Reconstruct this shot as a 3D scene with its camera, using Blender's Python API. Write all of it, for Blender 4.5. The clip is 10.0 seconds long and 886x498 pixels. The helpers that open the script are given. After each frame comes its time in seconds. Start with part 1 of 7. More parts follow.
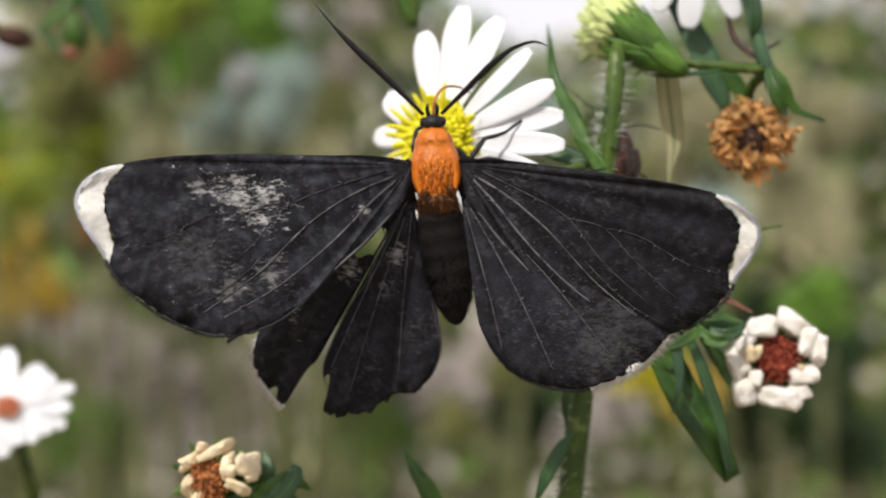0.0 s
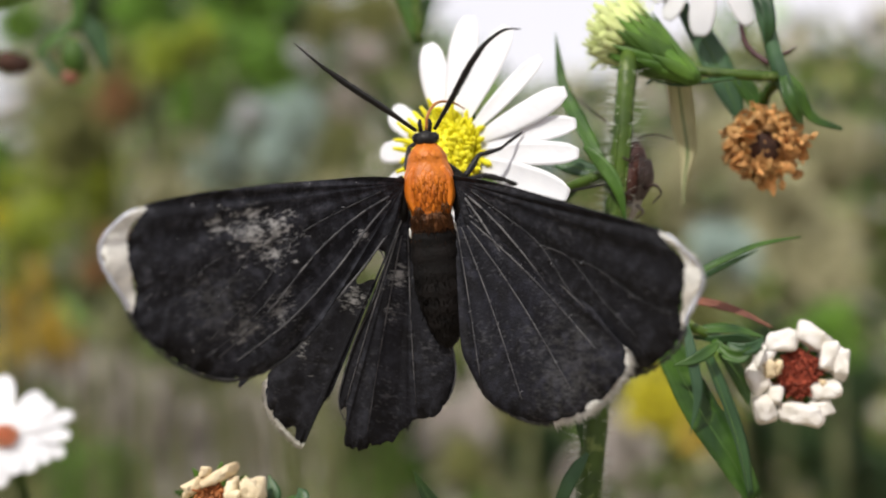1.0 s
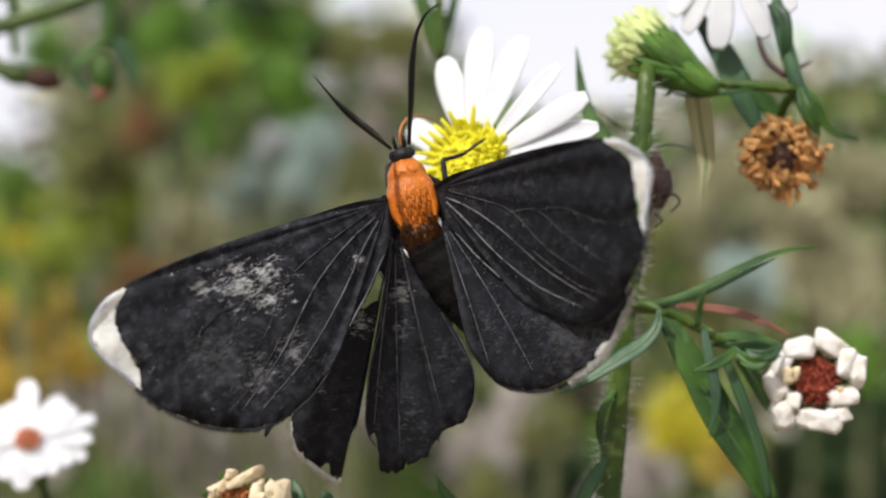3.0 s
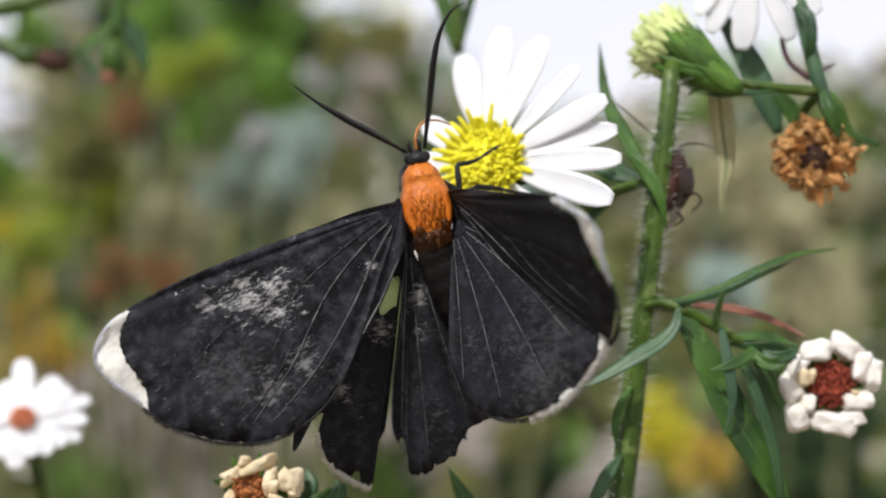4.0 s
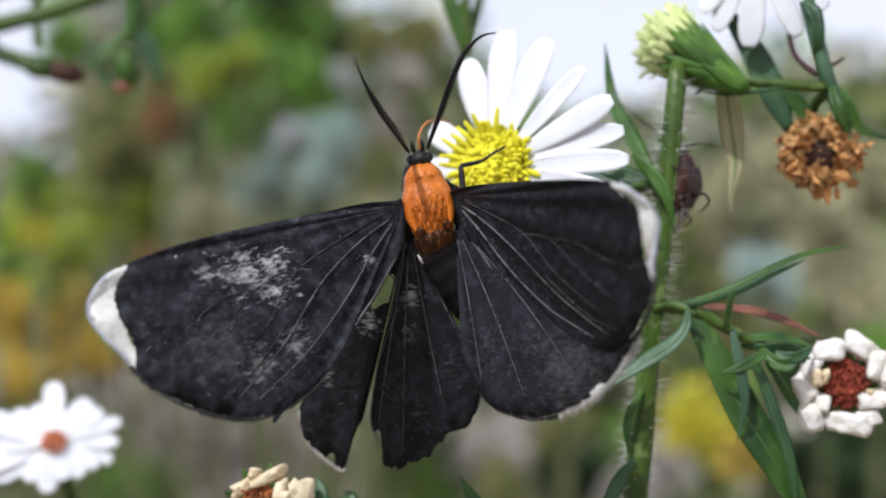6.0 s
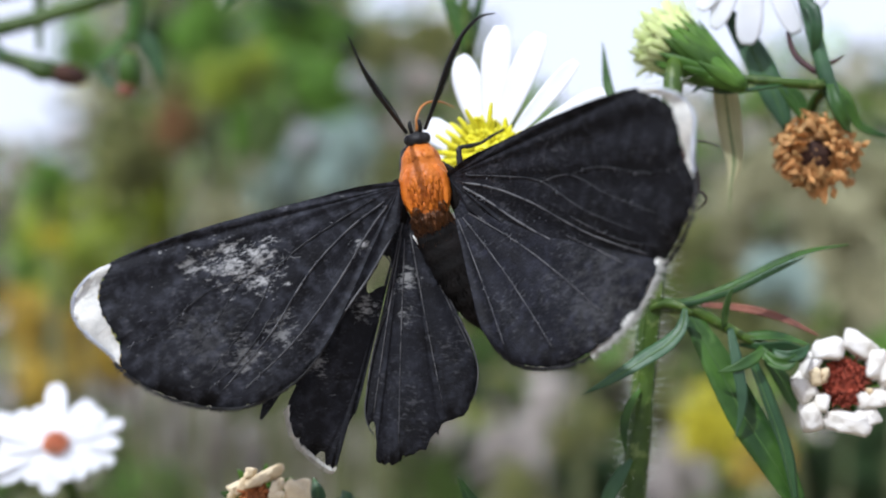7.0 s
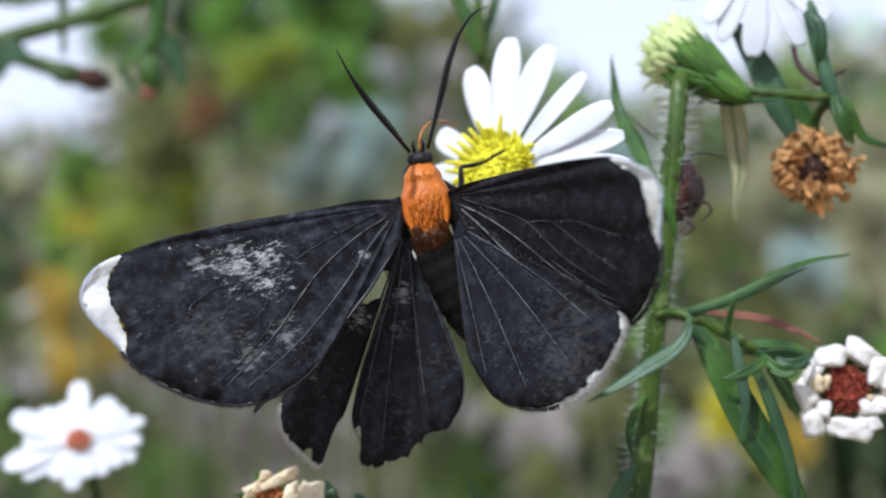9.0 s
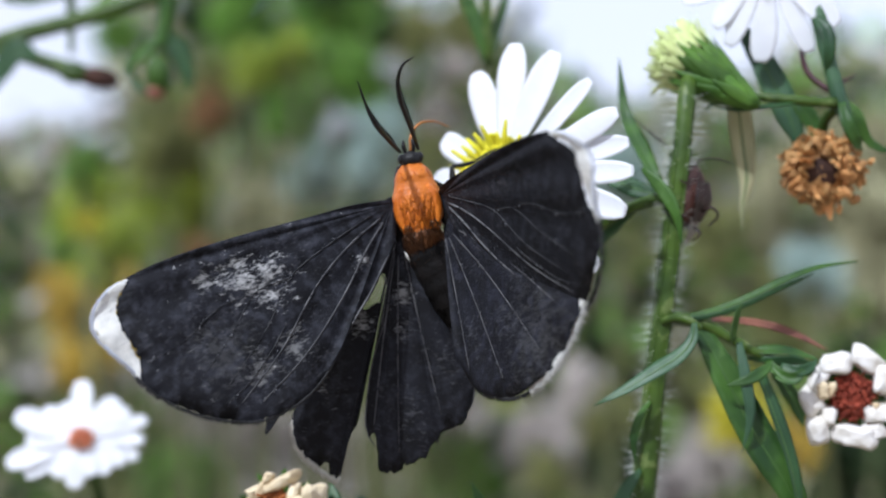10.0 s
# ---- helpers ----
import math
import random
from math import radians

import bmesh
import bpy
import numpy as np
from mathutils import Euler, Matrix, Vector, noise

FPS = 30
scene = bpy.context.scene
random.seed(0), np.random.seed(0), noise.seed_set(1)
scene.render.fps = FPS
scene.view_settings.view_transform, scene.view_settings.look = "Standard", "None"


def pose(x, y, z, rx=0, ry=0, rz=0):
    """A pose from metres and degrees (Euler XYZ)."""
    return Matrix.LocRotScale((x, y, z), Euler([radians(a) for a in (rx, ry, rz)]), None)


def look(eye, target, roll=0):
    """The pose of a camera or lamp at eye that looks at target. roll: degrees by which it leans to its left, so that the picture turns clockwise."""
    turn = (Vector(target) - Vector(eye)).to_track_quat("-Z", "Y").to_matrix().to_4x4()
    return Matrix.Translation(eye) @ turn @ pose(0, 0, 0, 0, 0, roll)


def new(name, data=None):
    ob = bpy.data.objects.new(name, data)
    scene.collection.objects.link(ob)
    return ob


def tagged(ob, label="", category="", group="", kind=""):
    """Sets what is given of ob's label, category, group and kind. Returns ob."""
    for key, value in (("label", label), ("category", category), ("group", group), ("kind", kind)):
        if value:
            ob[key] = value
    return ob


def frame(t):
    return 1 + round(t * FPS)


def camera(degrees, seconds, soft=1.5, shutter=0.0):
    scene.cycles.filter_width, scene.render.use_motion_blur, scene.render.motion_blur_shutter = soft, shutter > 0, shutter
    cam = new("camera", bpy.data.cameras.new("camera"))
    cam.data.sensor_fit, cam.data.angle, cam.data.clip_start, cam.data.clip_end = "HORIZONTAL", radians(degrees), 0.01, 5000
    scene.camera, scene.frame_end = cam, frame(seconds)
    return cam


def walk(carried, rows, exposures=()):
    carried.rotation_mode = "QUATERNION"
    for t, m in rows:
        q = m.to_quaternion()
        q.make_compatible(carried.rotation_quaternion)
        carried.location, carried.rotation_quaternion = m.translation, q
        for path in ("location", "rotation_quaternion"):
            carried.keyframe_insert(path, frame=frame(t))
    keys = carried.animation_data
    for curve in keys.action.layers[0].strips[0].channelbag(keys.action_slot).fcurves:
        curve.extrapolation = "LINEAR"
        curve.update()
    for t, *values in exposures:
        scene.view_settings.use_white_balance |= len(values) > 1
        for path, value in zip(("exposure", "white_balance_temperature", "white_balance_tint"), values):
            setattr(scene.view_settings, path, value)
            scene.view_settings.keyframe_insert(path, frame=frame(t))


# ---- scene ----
# A black moth with white wing tips on a wild aster. Lengths are in millimetres
# from a point in the air beside the flower, H metres over the ground.
MM = 0.001
H = 0.42


def view(x, y, z, yaw, pitch, roll):
    """Camera pose: yaw to the left of +y, pitch upward, roll leaning left."""
    return pose(x * MM, y * MM, z * MM + H, 90 + pitch, 0, yaw) @ pose(0, 0, 0, 0, 0, roll)


# ---- camera ----
cam = camera(32.0, 10.0, soft=1.9)
cam.data.dof.use_dof = True
cam.data.dof.focus_distance = 0.0705
cam.data.dof.aperture_fstop = 38.0
walk(cam, [
    (0, view(0.98, -77.92, 1.42, -1.21, -1.59, -1.48)),
    (0.5, view(2.03, -77.57, 0.90, -0.41, -0.95, -1.99)),
    (1, view(0.91, -75.70, 0.08, -1.00, -0.04, -2.22)),
    (1.5, view(-0.69, -76.48, -0.94, -1.54, 1.36, -0.70)),
    (2, view(0.94, -76.69, -1.05, -0.36, 1.24, -1.87)),
    (2.5, view(1.63, -77.12, -0.97, 0.21, 1.15, -2.55)),
    (4, view(-1.42, -76.79, -1.45, -1.15, 1.11, -0.45)),
    (4.5, view(-0.01, -76.58, 0.01, 0.01, 0.03, -0.03)),
    (5, view(0.13, -76.31, -0.51, 0.10, 0.68, -0.99)),
    (5.5, view(0.12, -76.45, -0.66, 0.15, 0.80, -1.47)),
    (7, view(1.40, -76.10, -1.21, 1.04, 1.16, -1.79)),
    (7.5, view(2.16, -76.92, -0.13, 1.66, 0.53, -1.65)),
    (8, view(2.87, -76.93, -0.05, 2.24, 0.53, -1.70)),
    (8.5, view(3.11, -77.52, 0.95, 2.54, -0.05, -2.11)),
    (9, view(2.44, -78.01, 0.13, 2.14, 0.50, -1.70)),
    (9.5, view(2.19, -77.94, -1.06, 2.06, 1.49, -1.89)),
    (10, view(2.48, -77.89, 0.26, 2.38, 0.53, -1.16)),
], exposures=[(0, 0.24, 6500, 10), (2.5, 0.23, 6350, 10), (4.0, 0.23, 6200, 10), (5.5, 0.15, 5950, 10), (7.0, 0.32, 5550, 10), (10, 0.25, 5450, 10)])

# ---- light ----
world = bpy.data.worlds.new("sky")
scene.world = world
world.use_nodes = True
wn = world.node_tree.nodes
sky = wn.new("ShaderNodeTexSky")
sky.sky_type = "NISHITA"
sky.sun_disc = False
sky.sun_elevation = radians(48)
sky.sun_rotation = radians(205)
sky.air_density, sky.dust_density, sky.ozone_density = 1.0, 1.5, 1.0
cloud = wn.new("ShaderNodeTexNoise")
cloud.inputs["Scale"].default_value, cloud.inputs["Detail"].default_value = 2.2, 4
cover = wn.new("ShaderNodeMapRange")
cover.inputs["From Min"].default_value, cover.inputs["From Max"].default_value = 0.30, 0.62
cover.inputs["To Min"].default_value, cover.inputs["To Max"].default_value = 0.78, 0.98
haze = wn.new("ShaderNodeMix")
haze.data_type = "RGBA"
haze.inputs["B"].default_value = (5.9, 5.5, 5.65, 1)
world.node_tree.links.new(cloud.outputs["Fac"], cover.inputs["Value"])
world.node_tree.links.new(cover.outputs["Result"], haze.inputs["Factor"])
world.node_tree.links.new(sky.outputs[0], haze.inputs["A"])
world.node_tree.links.new(haze.outputs["Result"], wn["Background"].inputs[0])
wn["Background"].inputs[1].default_value = 0.15
sun = new("sun", bpy.data.lights.new("sun", "SUN"))
sun.data.energy = 3.4
sun.data.angle = radians(1.5)
sun.data.color = (1.0, 0.95, 0.87)
sun.matrix_world = look((-0.42, -0.72, 0.95 + H), (0, 0, H))


# ---- materials ----
def mat(name, color, rough=0.6, dark=None, scale=400.0, bump=0.2, fine=3000.0, spec=0.4,
        sheen=0.0, through_light=0.0, random_shade=0.0, by_object=False, metal=0.0, second=None, second_at=0.6, second_scale=150.0, second_soft=0.08):
    """A mottled surface: colour varies between dark and color at one scale, relief at a finer one."""
    m = bpy.data.materials.new(name)
    m.use_nodes = True
    n, l = m.node_tree.nodes, m.node_tree.links
    b = n["Principled BSDF"]
    co = n.new("ShaderNodeTexCoord")
    tx = n.new("ShaderNodeTexNoise")
    tx.inputs["Scale"].default_value, tx.inputs["Detail"].default_value = scale, 5
    l.new(co.outputs["Object"], tx.inputs["Vector"])
    ramp = n.new("ShaderNodeValToRGB")
    ramp.color_ramp.elements[0].position, ramp.color_ramp.elements[1].position = 0.32, 0.68
    d = dark or tuple(c * 0.6 for c in color)
    ramp.color_ramp.elements[0].color, ramp.color_ramp.elements[1].color = (*d, 1), (*color, 1)
    l.new(tx.outputs["Fac"], ramp.inputs["Fac"])
    out = ramp.outputs["Color"]
    if second:
        t2 = n.new("ShaderNodeTexNoise")
        t2.inputs["Scale"].default_value, t2.inputs["Detail"].default_value = second_scale, 6
        l.new(co.outputs["Object"], t2.inputs["Vector"])
        r2 = n.new("ShaderNodeValToRGB")
        r2.color_ramp.elements[0].position, r2.color_ramp.elements[1].position = second_at, second_at + second_soft
        l.new(t2.outputs["Fac"], r2.inputs["Fac"])
        mx = n.new("ShaderNodeMix")
        mx.data_type = "RGBA"
        l.new(r2.outputs["Color"], mx.inputs["Factor"])
        l.new(out, mx.inputs["A"])
        mx.inputs["B"].default_value = (*second, 1)
        out = mx.outputs["Result"]
    if random_shade:
        info = n.new("ShaderNodeObjectInfo") if by_object else n.new("ShaderNodeNewGeometry")
        mr = n.new("ShaderNodeMapRange")
        mr.inputs["To Min"].default_value, mr.inputs["To Max"].default_value = 1 - random_shade, 1 + random_shade
        l.new(info.outputs["Random" if by_object else "Random Per Island"], mr.inputs["Value"])
        hs = n.new("ShaderNodeHueSaturation")
        l.new(mr.outputs["Result"], hs.inputs["Value"])
        l.new(out, hs.inputs["Color"])
        out = hs.outputs["Color"]
    l.new(out, b.inputs["Base Color"])
    b.inputs["Roughness"].default_value = rough
    b.inputs["Specular IOR Level"].default_value = spec
    b.inputs["Metallic"].default_value = metal
    if sheen:
        b.inputs["Sheen Weight"].default_value = sheen
        b.inputs["Sheen Roughness"].default_value = 0.4
    if bump:
        t3 = n.new("ShaderNodeTexNoise")
        t3.inputs["Scale"].default_value, t3.inputs["Detail"].default_value = fine, 4
        l.new(co.outputs["Object"], t3.inputs["Vector"])
        bp = n.new("ShaderNodeBump")
        bp.inputs["Strength"].default_value, bp.inputs["Distance"].default_value = bump, 0.0001
        l.new(t3.outputs["Fac"], bp.inputs["Height"])
        l.new(bp.outputs["Normal"], b.inputs["Normal"])
    if through_light:
        tr = n.new("ShaderNodeBsdfTranslucent")
        l.new(out, tr.inputs["Color"])
        ms = n.new("ShaderNodeMixShader")
        ms.inputs["Fac"].default_value = through_light
        l.new(b.outputs["BSDF"], ms.inputs[1])
        l.new(tr.outputs["BSDF"], ms.inputs[2])
        l.new(ms.outputs["Shader"], n["Material Output"].inputs["Surface"])
    return m


def scuffed_wing(name, spots, base=(0.0076, 0.0080, 0.0110), base2=(0.0190, 0.0198, 0.0255)):
    """Black scaled wing; spots: (x, y, radius, strength) of worn pale patches, in wing space."""
    m = mat(name, base, rough=0.66, dark=(0.0035, 0.0035, 0.0042), scale=520, bump=0.5,
            fine=9000, spec=0.16, second=base2, second_at=0.46, second_scale=1900, second_soft=0.26)
    n, l = m.node_tree.nodes, m.node_tree.links
    b = n["Principled BSDF"]
    out = b.inputs["Base Color"].links[0].from_socket
    co = n.new("ShaderNodeTexCoord")
    for x, y, r, s in spots:
        ds = n.new("ShaderNodeVectorMath")
        ds.operation = "DISTANCE"
        l.new(co.outputs["Object"], ds.inputs[0])
        ds.inputs[1].default_value = (x * MM, y * MM, 0)
        mr = n.new("ShaderNodeMapRange")
        mr.inputs["From Min"].default_value, mr.inputs["From Max"].default_value = r * MM, r * 0.1 * MM
        mr.inputs["To Min"].default_value, mr.inputs["To Max"].default_value = 0.0, 0.27
        l.new(ds.outputs["Value"], mr.inputs["Value"])
        tx = n.new("ShaderNodeTexNoise")
        tx.inputs["Scale"].default_value, tx.inputs["Detail"].default_value = 4200, 10
        tx.inputs["Roughness"].default_value = 0.7
        along = n.new("ShaderNodeMapping")
        along.inputs["Rotation"].default_value = (0, 0, radians(-28))
        along.inputs["Scale"].default_value = (0.45, 1.0, 1.0)
        l.new(co.outputs["Object"], along.inputs["Vector"])
        l.new(along.outputs["Vector"], tx.inputs["Vector"])
        ad = n.new("ShaderNodeMath")
        ad.operation = "ADD"
        l.new(tx.outputs["Fac"], ad.inputs[0])
        l.new(mr.outputs["Result"], ad.inputs[1])
        rp = n.new("ShaderNodeMapRange")
        rp.inputs["From Min"].default_value, rp.inputs["From Max"].default_value = 0.66, 0.80
        rp.inputs["To Max"].default_value = s
        l.new(ad.outputs["Value"], rp.inputs["Value"])
        mx = n.new("ShaderNodeMix")
        mx.data_type = "RGBA"
        l.new(rp.outputs["Result"], mx.inputs["Factor"])
        l.new(out, mx.inputs["A"])
        mx.inputs["B"].default_value = (0.42, 0.42, 0.41, 1)
        out = mx.outputs["Result"]
    streak = n.new("ShaderNodeMapping")
    streak.inputs["Rotation"].default_value = (0, 0, radians(-30))
    streak.inputs["Scale"].default_value = (0.5, 1.0, 1.0)
    l.new(co.outputs["Object"], streak.inputs["Vector"])
    grain, patch = n.new("ShaderNodeTexNoise"), n.new("ShaderNodeTexNoise")
    grain.inputs["Scale"].default_value, grain.inputs["Detail"].default_value = 7500, 6
    patch.inputs["Scale"].default_value, patch.inputs["Detail"].default_value = 420, 3
    l.new(streak.outputs["Vector"], grain.inputs["Vector"])
    l.new(co.outputs["Object"], patch.inputs["Vector"])
    ma = n.new("ShaderNodeMath")
    ma.operation = "MULTIPLY_ADD"
    l.new(patch.outputs["Fac"], ma.inputs[0])
    ma.inputs[1].default_value = 0.5
    l.new(grain.outputs["Fac"], ma.inputs[2])
    rp = n.new("ShaderNodeMapRange")
    rp.inputs["From Min"].default_value, rp.inputs["From Max"].default_value = 0.83, 1.0
    rp.inputs["To Max"].default_value = 0.2
    l.new(ma.outputs["Value"], rp.inputs["Value"])
    mx = n.new("ShaderNodeMix")
    mx.data_type = "RGBA"
    l.new(rp.outputs["Result"], mx.inputs["Factor"])
    l.new(out, mx.inputs["A"])
    mx.inputs["B"].default_value = (0.15, 0.15, 0.16, 1)
    l.new(mx.outputs["Result"], b.inputs["Base Color"])
    return m


WING = scuffed_wing("black_wing_scales", [])
WING_HIND = scuffed_wing("blue_black_wing_scales", [(7.5, -7.5, 5.0, 0.05)], (0.0082, 0.0086, 0.0125), (0.0175, 0.0183, 0.0265))
WING_WORN = scuffed_wing("worn_black_wing_scales", [(-8.9, -1.45, 1.9, 0.75), (-7.5, -1.9, 2.1, 0.9), (-10.5, -1.0, 1.0, 0.5), (-7.3, -4.9, 1.4, 0.35), (-9.2, -5.5, 1.6, 0.28), (-2.7, -2.2, 0.7, 0.9), (-10.8, -4.4, 3.4, 0.06)], (0.0128, 0.0134, 0.0178), (0.034, 0.0357, 0.045))
HIND_WORN = scuffed_wing("worn_hind_wing_scales", [(0.3, -3.3, 1.1, 0.45), (0.5, -5.0, 0.8, 0.35)], (0.0085, 0.009, 0.0125), (0.021, 0.0222, 0.029))
MID_WORN = scuffed_wing("torn_hind_wing_scales", [(-1.5, -4.8, 1.2, 0.5), (-3.6, -7.6, 1.1, 0.5)])
WHITE_TIP = mat("white_wing_scales", (0.74, 0.73, 0.68), 0.75, (0.5, 0.5, 0.47), 1800, 0.5, 7000, 0.2)
VEIN = mat("wing_vein", (0.125, 0.123, 0.125), 0.7, (0.03, 0.03, 0.034), 700, 0.5, 5000, 0.15, second=(0.02, 0.02, 0.024), second_at=0.56, second_scale=2600)
VEIN_FAINT = mat("faint_wing_vein", (0.06, 0.06, 0.062), 0.7, (0.016, 0.016, 0.018), 700, 0.5, 5000, 0.15, second=(0.012, 0.012, 0.014), second_at=0.52, second_scale=2200)
DUST = mat("loose_pale_scales", (0.16, 0.16, 0.17), 0.6, (0.045, 0.05, 0.055), 2500, 0, random_shade=0.6)
TIP_FRINGE = mat("bluish_white_fringe", (0.70, 0.73, 0.80), 0.7, (0.55, 0.58, 0.66), 1500, 0)
TIP_RAY = mat("grey_tip_ray", (0.42, 0.42, 0.41), 0.7, (0.28, 0.28, 0.28), 900, 0)
FRINGE = mat("dark_wing_fringe", (0.05, 0.05, 0.054), 0.7, (0.012, 0.012, 0.012), 650, 0)
FUR = mat("orange_fur", (0.56, 0.165, 0.012), 0.4, (0.34, 0.08, 0.007), 900, 0.6, 6000, 0.32, 0.0, random_shade=0.24)
COLLAR = mat("red_orange_fur", (0.54, 0.125, 0.012), 0.45, (0.31, 0.055, 0.007), 1100, 0.6, 6000, 0.3, 0.15, random_shade=0.3)
BLACK = mat("black_chitin", (0.011, 0.010, 0.010), 0.5, (0.005, 0.005, 0.005), 900, 0.4, 6000, 0.28)
ABDOMEN = mat("brown_black_scales", (0.008, 0.0065, 0.006), 0.7, (0.003, 0.003, 0.003), 900, 0.6, 5000, 0.12)
WAIST = mat("brown_fur", (0.21, 0.085, 0.028), 0.55, (0.05, 0.022, 0.012), 1300, 0.6, 5000, random_shade=0.5)
PROBOSCIS = mat("amber_proboscis", (0.42, 0.17, 0.03), 0.4, (0.25, 0.09, 0.02), 900, 0.2)
PETAL = mat("white_petal", (0.83, 0.84, 0.86), 0.5, (0.76, 0.77, 0.80), 500, 0.25, 3000, 0.3, through_light=0.25)
PETAL_DULL = mat("withered_white_petal", (0.84, 0.82, 0.79), 0.65, (0.72, 0.68, 0.60), 900, 0.5, 4000, 0.2, through_light=0.15)
PETAL_CREAM = mat("cream_dry_petal", (0.76, 0.66, 0.46), 0.7, (0.50, 0.38, 0.22), 700, 0.5, 4000, 0.2)
DISC = mat("yellow_disc", (0.82, 0.74, 0.03), 0.5, (0.7, 0.63, 0.02), 700, 0.4, 4000, 0.3, random_shade=0.22)
FLORET = mat("yellow_green_floret", (0.86, 0.80, 0.03), 0.5, (0.74, 0.70, 0.025), 500, 0.3, 4000, 0.3, through_light=0.25, random_shade=0.14, by_object=True)
RED_DISC = mat("red_brown_disc", (0.34, 0.075, 0.04), 0.75, (0.16, 0.03, 0.018), 1500, 0.6, 4000, 0.2, through_light=0.15, random_shade=0.5, by_object=True)
RUST_DISC = mat("rust_orange_disc", (0.44, 0.17, 0.05), 0.7, (0.2, 0.06, 0.02), 900, 0.5, 4000, 0.3, random_shade=0.45, by_object=True)
ORANGE_DISC = mat("orange_disc", (0.74, 0.36, 0.22), 0.6, (0.5, 0.17, 0.08), 900, 0.5, 4000, 0.3, random_shade=0.3)
STEM = mat("green_stem", (0.058, 0.105, 0.010), 0.45, (0.02, 0.044, 0.005), 600, 0.9, 1500, 0.32, second=(0.11, 0.15, 0.04), second_at=0.58, second_scale=1500)
LEAF = mat("green_leaf", (0.066, 0.15, 0.02), 0.45, (0.017, 0.052, 0.011), 420, 0.7, 1500, 0.4, through_light=0.22, second=(0.085, 0.17, 0.035), second_at=0.62, second_scale=700)
# own colour of the darker leaves, and painted shade on two under-folds
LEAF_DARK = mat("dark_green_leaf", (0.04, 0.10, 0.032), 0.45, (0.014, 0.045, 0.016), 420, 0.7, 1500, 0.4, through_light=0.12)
LEAF_BLUE = mat("blue_green_leaf", (0.06, 0.13, 0.055), 0.45, (0.026, 0.062, 0.034), 420, 0.6, 1500, 0.4, through_light=0.12)
LEAF_PALE = mat("pale_leaf", (0.58, 0.55, 0.34), 0.5, (0.42, 0.41, 0.24), 300, 0.3, 2500, 0.4, through_light=0.5, second=(0.34, 0.22, 0.12), second_at=0.66, second_scale=200)
BUD_TIP = mat("pale_bud_petal", (0.80, 0.84, 0.46), 0.6, (0.62, 0.72, 0.28), 500, 0.3, 3000, 0.25, through_light=0.38, random_shade=0.15, by_object=True)
BRACT = mat("green_bract", (0.095, 0.19, 0.024), 0.5, (0.035, 0.09, 0.011), 500, 0.3, 3000, 0.3, through_light=0.15, random_shade=0.4, by_object=True)
DRY_LEAF = mat("red_brown_leaf", (0.27, 0.11, 0.07), 0.6, (0.13, 0.05, 0.035), 700, 0.4, 3000, second=(0.07, 0.03, 0.03), second_at=0.6, second_scale=420)
DRY = mat("dry_brown_petal", (0.74, 0.46, 0.18), 0.6, (0.42, 0.20, 0.065), 900, 0.5, 3500, 0.35, through_light=0.35, random_shade=0.4, by_object=True)
DRY_CORE = mat("dark_brown_core", (0.06, 0.022, 0.01), 0.8, (0.025, 0.01, 0.006), 900, 0.5)
TENDRIL = mat("dark_red_tendril", (0.07, 0.025, 0.028), 0.5, (0.03, 0.012, 0.014), 900, 0.3)
BUG = mat("brown_bug_shell", (0.09, 0.034, 0.022), 0.45, (0.025, 0.01, 0.008), 1100, 0.6, 5000, 0.4)
BUG_DARK = mat("dark_bug_shell", (0.035, 0.016, 0.013), 0.45, (0.015, 0.008, 0.007), 1100, 0.5, 5000, 0.4)
MEMBRANE = mat("grey_wing_membrane", (0.22, 0.20, 0.17), 0.35, (0.13, 0.115, 0.10), 900, 0.3, 4000, 0.5)
MIDRIB = mat("pale_midrib", (0.075, 0.15, 0.035), 0.5, (0.04, 0.09, 0.02), 500, 0.2)
HAIR = mat("white_plant_hair", (0.75, 0.78, 0.72), 0.4, (0.6, 0.63, 0.57), 900, 0, spec=0.4, through_light=0.3)


# ---- mesh tools, in millimetres ----
def V(p):
    return p if isinstance(p, Vector) else Vector(p)


def smooth_path(pts, n):
    """n points along a smooth curve through pts, also tuples that carry more than three numbers."""
    a = np.array([tuple(p) for p in pts], float)
    if len(a) == 2:
        return [a[0] + (a[1] - a[0]) * t for t in np.linspace(0, 1, n)]
    seg = np.maximum(np.linalg.norm(np.diff(a[:, :3], axis=0), axis=1), 1e-6) ** 0.8
    slope = np.diff(a, axis=0) / seg[:, None]
    tan = np.vstack([slope[0], (slope[:-1] * seg[1:, None] + slope[1:] * seg[:-1, None]) / (seg[:-1] + seg[1:])[:, None], slope[-1]])
    out = []
    for t in np.linspace(0, len(a) - 1, n):
        i = min(int(t), len(a) - 2)
        u, h = t - i, seg[i]
        out.append((2 * u ** 3 - 3 * u * u + 1) * a[i] + (u ** 3 - 2 * u * u + u) * h * tan[i]
                   + (3 * u * u - 2 * u ** 3) * a[i + 1] + (u ** 3 - u * u) * h * tan[i + 1])
    return out


def rings(bm, loops, close=(True, True)):
    """Skin over loops of points of equal count."""
    vs = [[bm.verts.new(p) for p in lp] for lp in loops]
    k = len(vs[0])
    for a, b in zip(vs, vs[1:]):
        for i in range(k):
            bm.faces.new((a[i], a[(i + 1) % k], b[(i + 1) % k], b[i]))
    if close[0]:
        bm.faces.new(vs[0][::-1])
    if close[1]:
        bm.faces.new(vs[-1])


